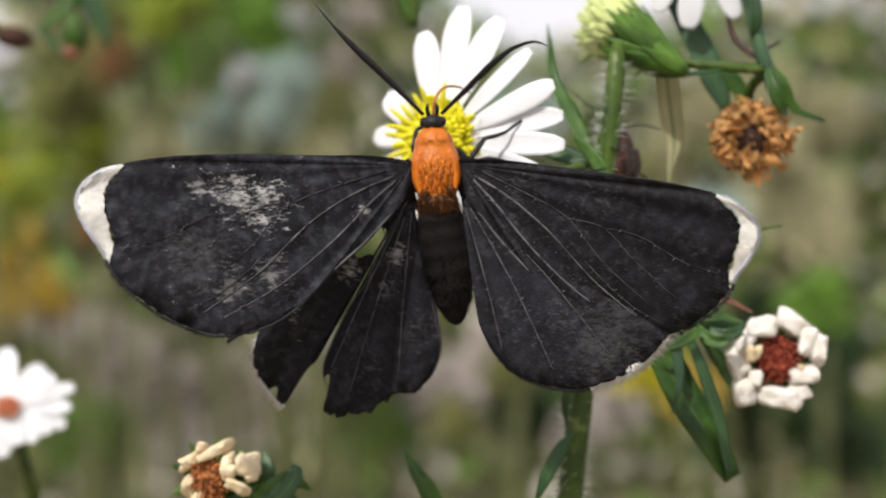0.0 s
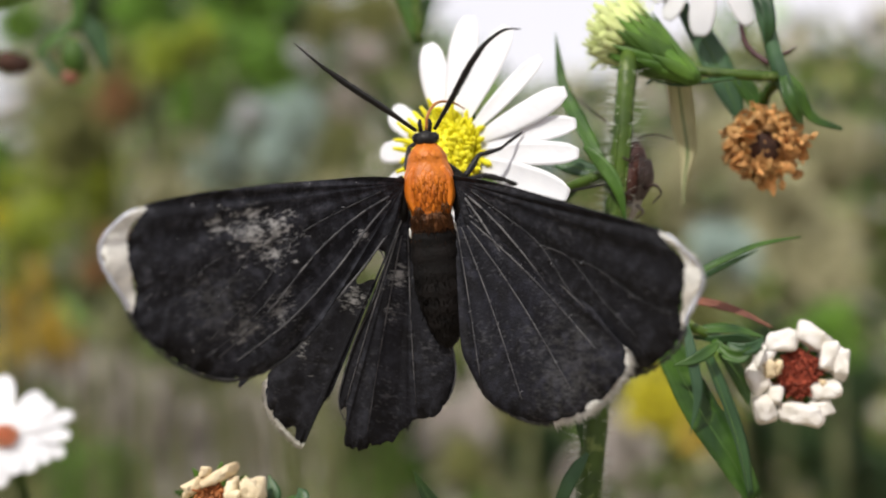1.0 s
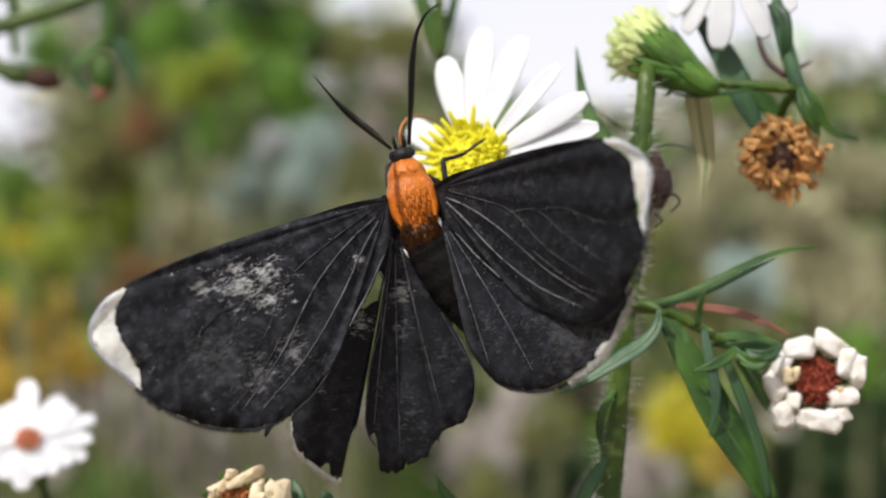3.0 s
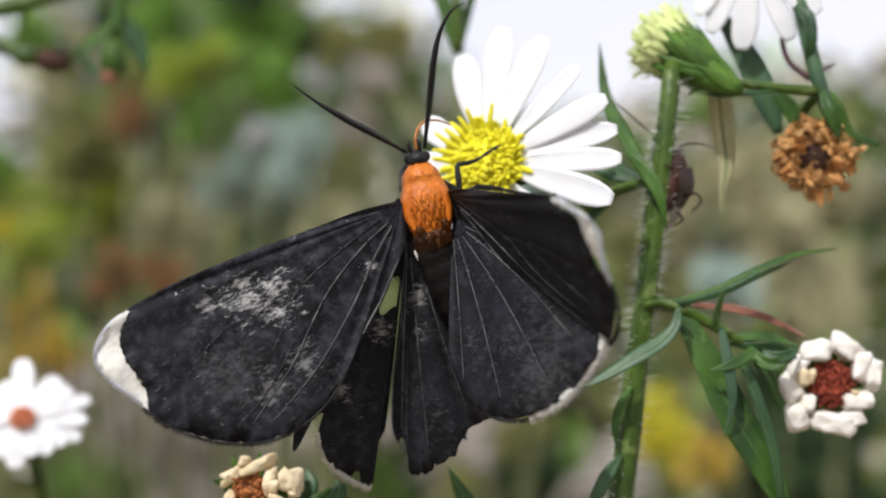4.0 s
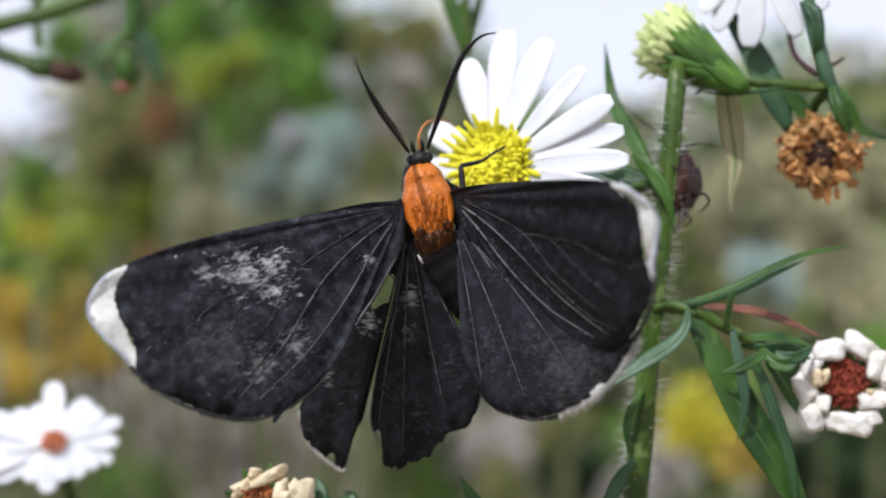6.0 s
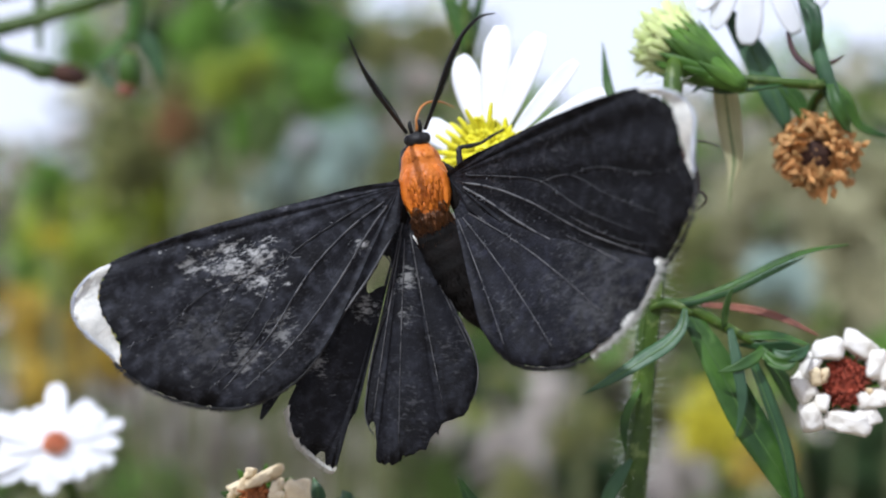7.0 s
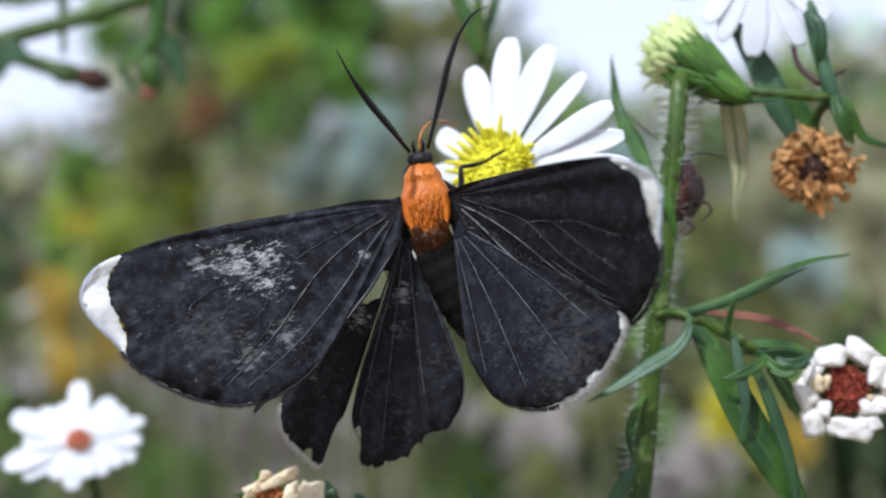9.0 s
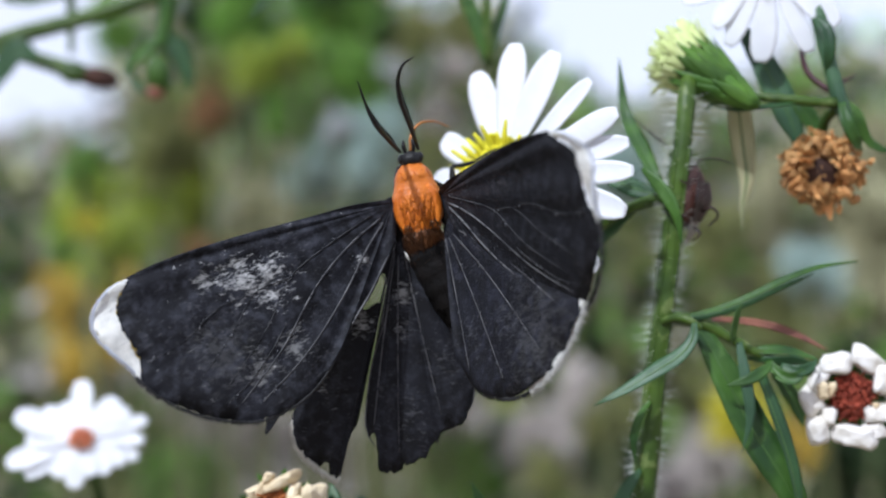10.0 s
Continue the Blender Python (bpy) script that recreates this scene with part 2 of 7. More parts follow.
def tube(bm, pts, radii, k=8, n=None, rough=0.0):
    """A round stalk along pts with radii from first to last."""
    path = [Vector(p) for p in smooth_path(pts, n or max(2, 4 * len(pts)))]
    up = Vector((0.31, -0.77, 0.55))
    loops = []
    for i, p in enumerate(path):
        t = (path[min(i + 1, len(path) - 1)] - path[max(i - 1, 0)]).normalized()
        s = t.cross(up).normalized()
        w = s.cross(t)
        r = float(np.interp(i / (len(path) - 1), np.linspace(0, 1, len(radii)), radii))
        loops.append([p + (s * math.cos(a) + w * math.sin(a)) * r * (1 + rough * random.uniform(-1, 1))
                      for a in np.linspace(0, 2 * math.pi, k, endpoint=False)])
    rings(bm, loops)


def blade(bm, pts, widths, up=(0, -1, 0.2), fold=0.15, thick=0.12, cols=5, n=None, curl=0.0, twist=0.0, wave=0.0):
    """A leaf or petal along pts: half widths along it, a crease (fold), edges curled, real thickness."""
    path = [Vector(p) for p in smooth_path(pts, n or max(6, 4 * len(pts)))]
    loops = []
    ph = random.uniform(0, 6)
    for i, p in enumerate(path):
        f = i / (len(path) - 1)
        t = (path[min(i + 1, len(path) - 1)] - path[max(i - 1, 0)]).normalized()
        s = t.cross(V(up)).normalized()
        w = s.cross(t)
        if twist:
            q = Matrix.Rotation(twist * f, 3, t)
            s, w = q @ s, q @ w
        h = max(0.02, float(np.interp(f, np.linspace(0, 1, len(widths)), widths)))
        top, bot = [], []
        for c in np.linspace(-1, 1, cols):
            z = h * (fold * abs(c) + curl * c * c) + wave * h * math.sin(9 * f + ph + 2 * c) * abs(c)
            th = thick * (1 - 0.8 * c * c) / 2
            top.append(p + s * (c * h) + w * (z + th))
            bot.append(p + s * (c * h) + w * (z - th))
        loops.append(top + bot[::-1])
    rings(bm, loops)


def ball(bm, c, r, k=12, m=8, axis=None, rough=0.0):
    """An ellipsoid with radii r (three numbers), its z turned to axis."""
    q = Vector(axis).normalized().to_track_quat("Z", "Y").to_matrix() if axis else Matrix.Identity(3)
    loops = []
    for j in range(m + 1):
        a = math.pi * (0.04 + 0.92 * j / m)
        loops.append([V(c) + q @ Vector((r[0] * math.sin(a) * math.cos(b), r[1] * math.sin(a) * math.sin(b), r[2] * math.cos(a)))
                      * (1 + rough * random.uniform(-1, 1)) for b in np.linspace(0, 2 * math.pi, k, endpoint=False)])
    rings(bm, loops)


def spike(bm, p, d, r, k=4):
    """A thin cone from p along d."""
    d = V(d)
    s = d.orthogonal().normalized()
    w = d.cross(s).normalized()
    base = [bm.verts.new(V(p) + (s * math.cos(a) + w * math.sin(a)) * r) for a in np.linspace(0, 2 * math.pi, k, endpoint=False)]
    tip = bm.verts.new(V(p) + d)
    for i in range(k):
        bm.faces.new((base[i], base[(i + 1) % k], tip))


def rnd(a):
    return random.uniform(-a, a)


def rdir():
    return Vector((random.gauss(0, 1), random.gauss(0, 1), random.gauss(0, 1))).normalized()


def thing(name, at, label, category, group="", kind=""):
    """An Empty at a thing's base (millimetres)."""
    ob = new(name)
    ob.empty_display_size = 0.001
    ob.location = V(at) * MM + Vector((0, 0, H))
    return tagged(ob, label, category, group, kind)


def part(name, bm, material, parent, label="", at=None, local=False, shade=True):
    """One mesh under a thing or part. Points are absolute, or with local in the parent's own space."""
    base = Vector()
    if not local:
        o = parent
        while o:
            base += o.location
            o = o.parent
        base = (base - Vector((0, 0, H))) / MM
    at = V(at) if at else Vector()
    bmesh.ops.translate(bm, verts=bm.verts, vec=-base - at)
    bmesh.ops.scale(bm, verts=bm.verts, vec=(MM, MM, MM))
    bmesh.ops.recalc_face_normals(bm, faces=bm.faces)
    me = bpy.data.meshes.new(name)
    bm.to_mesh(me)
    bm.free()
    me.materials.append(material)
    if shade:
        me.polygons.foreach_set("use_smooth", [True] * len(me.polygons))
    ob = new(name, me)
    ob.parent = parent
    ob.location = at * MM
    return tagged(ob, label)


def floret_mesh(name, material, bell):
    """A tiny tube along z, one millimetre long, its mouth flared by bell."""
    bm = new_bm()
    tube(bm, [(0, 0, -0.35), (0.02, 0, 0.3), (0, 0.03, 0.75), (0.03, 0, 1.0)], [0.22, 0.25, 0.22 * bell, 0.07], 7, 6)
    bmesh.ops.scale(bm, verts=bm.verts, vec=(MM, MM, MM))
    bmesh.ops.recalc_face_normals(bm, faces=bm.faces)
    me = bpy.data.meshes.new(name)
    bm.to_mesh(me)
    bm.free()
    me.materials.append(material)
    me.polygons.foreach_set("use_smooth", [True] * len(me.polygons))
    return me


def piece(name, me, parent, p, d, size):
    """One small part on shared mesh data, standing at p along d."""
    base = (parent.location - Vector((0, 0, H))) / MM
    ob = new(name, me)
    ob.parent = parent
    ob.location = (V(p) - base) * MM
    ob.rotation_mode = "QUATERNION"
    ob.rotation_quaternion = V(d).normalized().to_track_quat("Z", "Y")
    ob.scale = (size[0], size[0], size[1])
    return ob


def new_bm():
    return bmesh.new()


def one(fn, *args, **kw):
    """A bmesh made by a single call of one of the tools."""
    bm = new_bm()
    fn(bm, *args, **kw)
    return bm


# ---- ground ----
def ground():
    soil = mat("dry_soil_and_litter", (0.30, 0.24, 0.18), 0.9, (0.16, 0.13, 0.09), 9, 0.6, 60, 0.2,
               second=(0.07, 0.10, 0.035), second_at=0.56, second_scale=4)
    bm = new_bm()
    n = 60
    xs = np.sign(np.linspace(-1, 1, n)) * np.abs(np.linspace(-1, 1, n)) ** 4 * 400
    grid = [[bm.verts.new((x, y, 0.012 * noise.noise((x * 6, y * 6, 0)))) for y in xs] for x in xs]
    for i in range(n - 1):
        for j in range(n - 1):
            bm.faces.new((grid[i][j], grid[i + 1][j], grid[i + 1][j + 1], grid[i][j + 1]))
    me = bpy.data.meshes.new("ground")
    bm.to_mesh(me)
    bm.free()
    me.materials.append(soil)
    tagged(new("ground", me), "dry brown soil with leaf litter and sparse green", "ground", kind="structure")


ground()


# ---- plants behind ----
BG = {
    "green": mat("weed_green", (0.20, 0.37, 0.05), 0.5, (0.10, 0.22, 0.028), 60, 0, through_light=0.14, random_shade=0.4),
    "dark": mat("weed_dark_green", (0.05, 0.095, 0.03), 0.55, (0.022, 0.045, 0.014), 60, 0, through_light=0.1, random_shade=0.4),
    "lime": mat("weed_yellow_green", (0.43, 0.52, 0.06), 0.5, (0.25, 0.33, 0.04), 60, 0, through_light=0.14, random_shade=0.35),
    "yellow": mat("goldenrod_yellow", (0.70, 0.64, 0.035), 0.6, (0.45, 0.42, 0.03), 60, 0, through_light=0.12, random_shade=0.3),
    "amber": mat("faded_goldenrod", (0.682, 0.506, 0.077), 0.6, (0.484, 0.341, 0.055), 60, 0, through_light=0.12, random_shade=0.35),
    "rust": mat("rust_leaf", (0.33, 0.18, 0.075), 0.65, (0.19, 0.10, 0.04), 60, 0, through_light=0.12, random_shade=0.35),
    "teal": mat("grey_green_leaf", (0.44, 0.55, 0.50), 0.5, (0.28, 0.38, 0.34), 60, 0, through_light=0.12, random_shade=0.3),
    "mauve": mat("dry_grey_stalk", (0.60, 0.55, 0.51), 0.7, (0.42, 0.38, 0.34), 60, 0, through_light=0.06, random_shade=0.3),
    "tan": mat("dry_tan_grass", (0.512, 0.488, 0.299), 0.7, (0.317, 0.311, 0.177), 60, 0, through_light=0.1, random_shade=0.35),
    "olive": mat("olive_leaf", (0.27, 0.28, 0.095), 0.6, (0.14, 0.155, 0.05), 60, 0, through_light=0.12, random_shade=0.4),
    "white": mat("pale_bright_spot", (0.75, 0.75, 0.78), 0.5, (0.6, 0.6, 0.64), 60, 0, through_light=0.3),
}
WEED_STALK = mat("weed_stalk", (0.12, 0.13, 0.05), 0.6, (0.07, 0.08, 0.03), 80, 0)


def crown_leaf(bm, p, d, length, width):
    """A small bent leaf of six faces."""
    s = d.cross(rdir()).normalized() * width
    w = s.cross(d).normalized() * length * 0.12
    pts = [(p, 0.25, 0), (p + d * length * 0.45, 1, 0.6), (p + d * length * 0.8, 0.6, 0.5), (p + d * length, 0.05, -0.4)]
    rows = []
    for q, f, h in pts:
        rows.append([bm.verts.new(q - s * f + w * h), bm.verts.new(q + w * (h - 0.35)), bm.verts.new(q + s * f + w * h)])
    for a, b in zip(rows, rows[1:]):
        bm.faces.new((a[0], a[1], b[1], b[0]))
        bm.faces.new((a[1], a[2], b[2], b[1]))


def weed(name, centre, size, colour, label, category):
    """A plant behind: a stalk from the ground, side twigs and a crown of small leaves or flower sprays."""
    c = V(centre)
    foot = Vector((c.x + rnd(size * 0.4), c.y + rnd(size * 0.3), -H / MM))
    t = thing(name, foot, label, category)
    bm = new_bm()
    tube(bm, [foot, (foot + c) / 2 + Vector((rnd(14), rnd(14), 0)), c + Vector((0, 0, -size * 0.2))], [2.0, 1.4, 0.7], 6, 10)
    for i in range(6):
        tube(bm, [c + Vector((0, 0, -size * (0.9 - 0.15 * i))), c + rdir() * size * 0.6, c + rdir() * size * 0.9], [0.9, 0.7, 0.4], 5, 6)
    part("stalk", bm, WEED_STALK, t)
    # the crown: uneven tufts of leaves round a few twig ends
    bm = new_bm()
    tufts = [rdir() * size * random.uniform(0.1, 0.8) for i in range(11)]
    for i in range(900):
        q = random.choice(tufts)
        p = q + rdir() * size * 0.5 * random.random() ** 0.5
        crown_leaf(bm, c + p, (p.normalized() * 0.5 + rdir() * 0.8 + Vector((0, 0, 0.3))).normalized(), size * random.uniform(0.18, 0.36), size * random.uniform(0.045, 0.09))
    part("crown", bm, BG[colour], t)
    return t


def behind():
    g, y, r = "green leafy weed standing behind the aster", "goldenrod with yellow flower sprays behind the aster", "weed with rust-brown dry leaves behind the aster"
    pf = "small pale cluster added for a bright spot far behind the moth"
    pale = "weed with pale grey-green leaves behind the aster"
    dry = "dry tan weed with withered leaves behind the aster"
    sh = "dark green weed low behind the aster"
    # x, depth, height and spread of each crown
    for name, colour, label, crowns in (
        ("weed", "green", g, ((-53, 403, 73, 17), (-37, 375, 55, 10), (-65, 437, 50, 13), (-76, 386, 76, 14), (-121, 368, 30, 8), (-143, 438, 3, 9), (-22, 546, -86, 20), (-108, 522, -81, 15), (-129, 514, -86, 17), (130, 400, -32, 12), (-132, 466, 84, 10))),
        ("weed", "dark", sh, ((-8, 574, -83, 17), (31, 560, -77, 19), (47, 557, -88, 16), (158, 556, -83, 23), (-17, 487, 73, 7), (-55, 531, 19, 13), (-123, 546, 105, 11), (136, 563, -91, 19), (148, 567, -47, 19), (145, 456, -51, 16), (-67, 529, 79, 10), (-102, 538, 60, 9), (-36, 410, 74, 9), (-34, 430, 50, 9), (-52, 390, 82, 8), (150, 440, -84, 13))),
        ("weed", "olive", g, ((-95, 368, 37, 13), (-91, 438, 62, 13), (-83, 546, 79, 14), (-32, 522, 38, 15), (106, 514, -21, 17), (-107, 466, 18, 12), (70, 412, 6, 12), (32, 390, -46, 9), (13, 357, -59, 8), (-23, 376, 68, 7), (-7, 399, 72, 8))),
        ("goldenrod", "lime", y, ((-111, 420, 27, 15), (-131, 416, 20, 12), (-106, 350, 8, 9), (-89, 388, 31, 8), (-64, 344, 54, 8), (-55, 336, 57, 7), (-113, 349, 0, 7), (-104, 435, 19, 8))),
        ("goldenrod", "yellow", y, ((60, 315, -40, 10), (-103, 309, 12, 4))),
        ("goldenrod", "amber", y, ((-139, 445, -15, 16), (-112, 401, -21, 10), (83, 383, -57, 9), (-123, 372, -26, 9), (-131, 390, -6, 9))),
        ("weed", "rust", r, ((-77, 335, 42, 7), (-78, 321, 1, 7), (-66, 320, -2, 7))),
        ("weed", "teal", pale, ((-42, 352, 34, 9), (-33, 336, 25, 8), (-52, 371, 27, 9), (33, 342, 25, 12), (-28, 332, 36, 7), (90, 372, -5, 10), (-68, 434, 26, 7))),
        ("weed", "mauve", dry, ((-73, 509, -65, 19), (-98, 490, -58, 17), (-136, 609, -55, 20), (-57, 587, -83, 19), (-81, 486, -83, 16), (-156, 619, -45, 15), (13, 541, -74, 18), (84, 571, -84, 19), (65, 525, -91, 13), (-26, 546, -67, 18), (24, 400, -44, 12), (-14, 430, 66, 8), (-19, 420, 50, 7))),
        ("weed", "tan", dry, ((141, 612, 46, 18), (164, 596, 46, 20), (179, 591, 32, 22), (143, 515, 6, 19), (174, 559, -3, 19), (130, 522, 29, 18), (-32, 508, 11, 17), (-86, 499, 19, 15), (153, 514, -22, 17), (125, 614, 36, 18), (112, 600, 16, 15))),
        # made-up pale clusters standing in for bright spots between the foliage
        ("aster", "white", pf, ((-27, 344, 54, 4), (-43, 344, 37, 4))),
    ):
        for x, depth, z, size in crowns:
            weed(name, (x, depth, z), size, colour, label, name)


def hedge():
    """Far undergrowth, uneven at the top, through which the sky shows."""
    t = thing("undergrowth", (0, 900, -H / MM), "mixed olive and brown undergrowth at the meadow's edge", "undergrowth", kind="stuff")

    def skyline(x):
        return float(np.interp(x, (-900, -300, -238, -225, -90, -70, -5, 35, 60, 130, 160, 210, 300, 900), (80, 74, 74, 230, 230, 158, 158, 108, 92, 88, 106, 120, 122, 108)))
    # leaves_shade: near-black green leaves that put the hedge's shade into colour
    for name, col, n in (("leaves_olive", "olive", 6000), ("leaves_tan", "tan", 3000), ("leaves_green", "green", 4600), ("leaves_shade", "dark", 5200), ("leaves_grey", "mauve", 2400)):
        bm = new_bm()
        for i in range(n):
            x = random.uniform(-330, 330) if random.random() < 0.8 else random.uniform(-900, 900)
            top = skyline(x) + 22 * noise.noise((x * 0.02, 3.1, 0)) + 14 * noise.noise((x * 0.07, 8.1, 0))
            z = random.uniform(-H / MM, 1) if random.random() < 0.12 else random.uniform(-190, top)
            p = Vector((x, 900 + rnd(110), z))
            crown_leaf(bm, p, (rdir() + Vector((0, 0, 0.4))).normalized(), random.uniform(12, 26), random.uniform(3, 6))
        o = part(name, bm, BG[col], t)
        tagged(o, kind="stuff")
    bm = new_bm()
    for i in range(120):
        x = random.uniform(-900, 900)
        y = 900 + rnd(90)
        tube(bm, [(x, y, -H / MM), (x + rnd(40), y, -100), (x + rnd(70), y, random.uniform(20, 100))], [2.5, 2, 0.8], 5, 6)
    part("stalks", bm, WEED_STALK, t)


behind()
hedge()


# ---- aster plant ----
def leaf_part(name, parent, pts, widths, m=None, label="", **kw):
    lf = part(name, one(blade, pts, widths, **kw), m or LEAF, parent, label)
    if max(widths) > 0.38:
        face = V(kw.get("up", (0, -1, 0.2))).normalized() * 0.055
        part("midrib", one(tube, [V(p) + face for p in pts], [0.05, 0.055, 0.02], 5, 20), MIDRIB, lf)
    return lf


def aster_plant():
    foot = Vector((-3.0, 14, -H / MM))
    t = thing("aster_plant", foot, "wild aster with a hairy green stem and narrow leaves", "plant")
    path = [foot, (foot.x + 2, 9, -200), (foot.x + 9, 3, -60), (9.00, 1.00, -12.43), (9.39, 1.00, -9.57), (9.91, 1.00, -5.29), (10.54, 1.00, -1.00), (10.98, 1.00, 2.44), (11.37, 1.00, 5.31), (11.84, 1.50, 8.66), (12.11, 2.50, 10.09)]
    part("stem", one(tube, path, [1.0, 0.85, 0.72, 0.66, 0.63, 0.58, 0.56, 0.53, 0.50, 0.48, 0.3], 14, 70, rough=0.03), STEM, t, "hairy green stem")
    # ridges and hairs along the part of the stem that is near
    fine = [Vector(p) for p in smooth_path([(8.75, 1.00, -14.14)] + path[3:-1], 160)]
    bm = new_bm()
    for i in range(900):
        j = random.randrange(1, len(fine) - 1)
        a = random.choice((0, math.pi)) + random.gauss(0, 0.5)
        d = Vector((math.cos(a), math.sin(a), rnd(0.35)))
        spike(bm, fine[j] + Vector((d.x, d.y, 0)) * 0.5, d * random.uniform(0.4, 1.15), 0.017, 3)
    tagged(part("hairs", bm, HAIR, t, "fine white hairs"), kind="stuff")
    for k in range(5):
        a = k * 1.25 + 0.4
        off = Vector((math.cos(a), math.sin(a), 0))
        part("ridge", one(tube, [p + off * 0.55 for p in fine[::20]], [0.09, 0.08], 5, 40), STEM, t)
    # upper node: stalk of the open flower and its leaves
    part("flower_stalk", one(tube, [(10.66, 1.00, 3.45), (8.78, 2.00, 2.89), (6.80, 3.50, 1.90), (4.90, 4.00, 2.27), (3.58, 3.20, 3.61)], [0.34, 0.28, 0.26, 0.3, 0.45], 8, 24), STEM, t)
    leaf_part("leaf", t, [(10.39, 1.00, 3.75), (9.66, 3.00, 5.9), (8.95, 5.00, 8.09), (8.69, 5.50, 11.1)], [0.2, 0.36, 0.42, 0.36, 0.22, 0.02], fold=0.35)
    leaf_part("leaf", t, [(9.40, 0.50, 4.85), (10.37, 0.00, 3.67), (10.90, -0.30, 2.6), (11.26, -0.20, 0.80)], [0.12, 0.34, 0.36, 0.22, 0.02], up=(-0.5, -1, 0.1), fold=0.2)
    leaf_part("leaf", t, [(10.33, 1.40, 3.48), (8.85, 2.50, 4.02), (7.48, 3.50, 5.00), (6.79, 4.00, 6.11)], [0.25, 0.5, 0.45, 0.25, 0.03], LEAF_DARK, fold=0.3)
    leaf_part("leaf", t, [(9.07, 2.00, 2.97), (7.83, 3.40, 2.02), (6.50, 4.00, 0.88), (5.17, 5.00, 0.02)], [0.3, 0.55, 0.5, 0.3, 0.03], LEAF_DARK, fold=0.3)
    leaf_part("leaf", t, [(6.83, 4.00, 1.92), (5.97, 5.50, 0.91), (4.42, 6.00, -0.57), (3.31, 6.50, -2.39)], [0.3, 0.8, 0.9, 0.5, 0.03], LEAF, fold=0.2)
    # lower node
    leaf_part("leaf", t, [(10.55, 0.9, -2.78), (12.02, 0.8, -2.63), (14.11, 0.8, -2.02), (16.39, 1.0, -1.04), (18.13, 1.3, -0.42), (20.29, 1.6, -0.06)], [0.13, 0.13, 0.15, 0.19, 0.22, 0.2, 0.13, 0.02], LEAF, fold=0.7, up=(0, -0.8, 0.9), n=30)
    # the fold's shade is put into the colour of this strip
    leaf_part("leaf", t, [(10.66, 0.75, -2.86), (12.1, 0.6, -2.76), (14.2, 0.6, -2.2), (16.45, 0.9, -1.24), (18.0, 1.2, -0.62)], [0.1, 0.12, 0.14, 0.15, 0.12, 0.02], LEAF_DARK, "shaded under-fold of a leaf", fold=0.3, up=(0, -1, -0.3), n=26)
    part("petiole", one(tube, [(10.2, 0.5, -2.92), (10.86, 0.1, -2.72), (11.5, -0.3, -2.86), (12.05, -0.2, -3.25)], [0.2, 0.22, 0.2, 0.16], 8, 16), STEM, t)
    leaf_part("leaf", t, [(11.72, -0.7, -2.95), (11.52, -0.9, -3.85), (10.90, -1.1, -4.55), (9.66, -1.3, -5.3), (7.95, -1.4, -6.27), (6.54, -1.4, -6.94)], [0.12, 0.26, 0.33, 0.4, 0.42, 0.32, 0.18, 0.02], LEAF_BLUE, fold=0.3, up=(-0.35, -1, 0.5), n=30)
    part("side_stem", one(tube, [(10.55, 1.00, -2.66), (12.25, 1.00, -3.05), (13.66, 1.00, -3.83), (15.20, 1.00, -4.69), (17.42, 1.60, -5.50), (19.76, 2.00, -6.50)], [0.42, 0.34, 0.28, 0.25, 0.25, 0.4], 9, 30), STEM, t)
    leaf_part("leaf", t, [(12.05, 1.0, -3.10), (13.15, 0.6, -5.40), (14.55, 0.4, -8.35), (15.85, 0.3, -10.55), (17.1, 0.5, -12.9)], [0.4, 0.58, 0.78, 0.92, 0.95, 0.85, 0.7, 0.45], LEAF, fold=0.3, up=(0.15, -1, 0.2), wave=0.08, n=32)
    leaf_part("leaf", t, [(14.9, 0.5, -5.45), (15.62, 0.1, -7.70), (16.35, 0.1, -10.1), (16.85, 0.3, -12.7)], [0.3, 0.42, 0.44, 0.4, 0.2], LEAF_DARK, fold=0.6, up=(0.7, -1, 0.2), n=26)
    leaf_part("leaf", t, [(13.96, 0.0, -4.00), (14.17, -0.5, -5.75), (14.34, -0.6, -7.65), (13.96, -0.4, -9.44)], [0.16, 0.26, 0.3, 0.26, 0.14, 0.02], LEAF_BLUE, fold=0.25, n=24)
    leaf_part("leaf", t, [(15.56, -0.1, -5.10), (14.9, -0.4, -5.55), (14.2, -0.6, -5.86), (13.17, -0.5, -6.12)], [0.12, 0.28, 0.3, 0.2, 0.02], LEAF, fold=0.4, n=18)
    leaf_part("leaf", t, [(13.60, 0.0, -3.95), (13.58, -0.4, -3.2), (13.72, -0.6, -2.6), (14.05, -0.5, -2.02)], [0.2, 0.3, 0.27, 0.2, 0.06], LEAF, fold=0.6, up=(0.7, -0.7, 0), n=16)
    leaf_part("leaf", t, [(14.38, 1.2, -4.60), (15.4, 1.0, -4.55), (16.5, 1.0, -4.60), (18.07, 1.2, -5.0)], [0.14, 0.3, 0.36, 0.28, 0.06], LEAF, fold=0.5, up=(0, -0.8, 0.9), n=20)
    # dark green strip painting the shade beneath the leaf before it
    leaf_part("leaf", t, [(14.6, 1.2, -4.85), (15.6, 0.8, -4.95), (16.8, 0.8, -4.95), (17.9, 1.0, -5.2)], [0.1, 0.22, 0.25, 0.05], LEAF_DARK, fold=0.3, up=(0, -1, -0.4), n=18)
    leaf_part("leaf", t, [(15.49, 0.8, -5.05), (16.1, 0.3, -5.75), (16.7, 0.1, -5.85), (17.2, 0.2, -5.45)], [0.14, 0.34, 0.34, 0.08], LEAF, fold=0.5, curl=0.4, n=18)
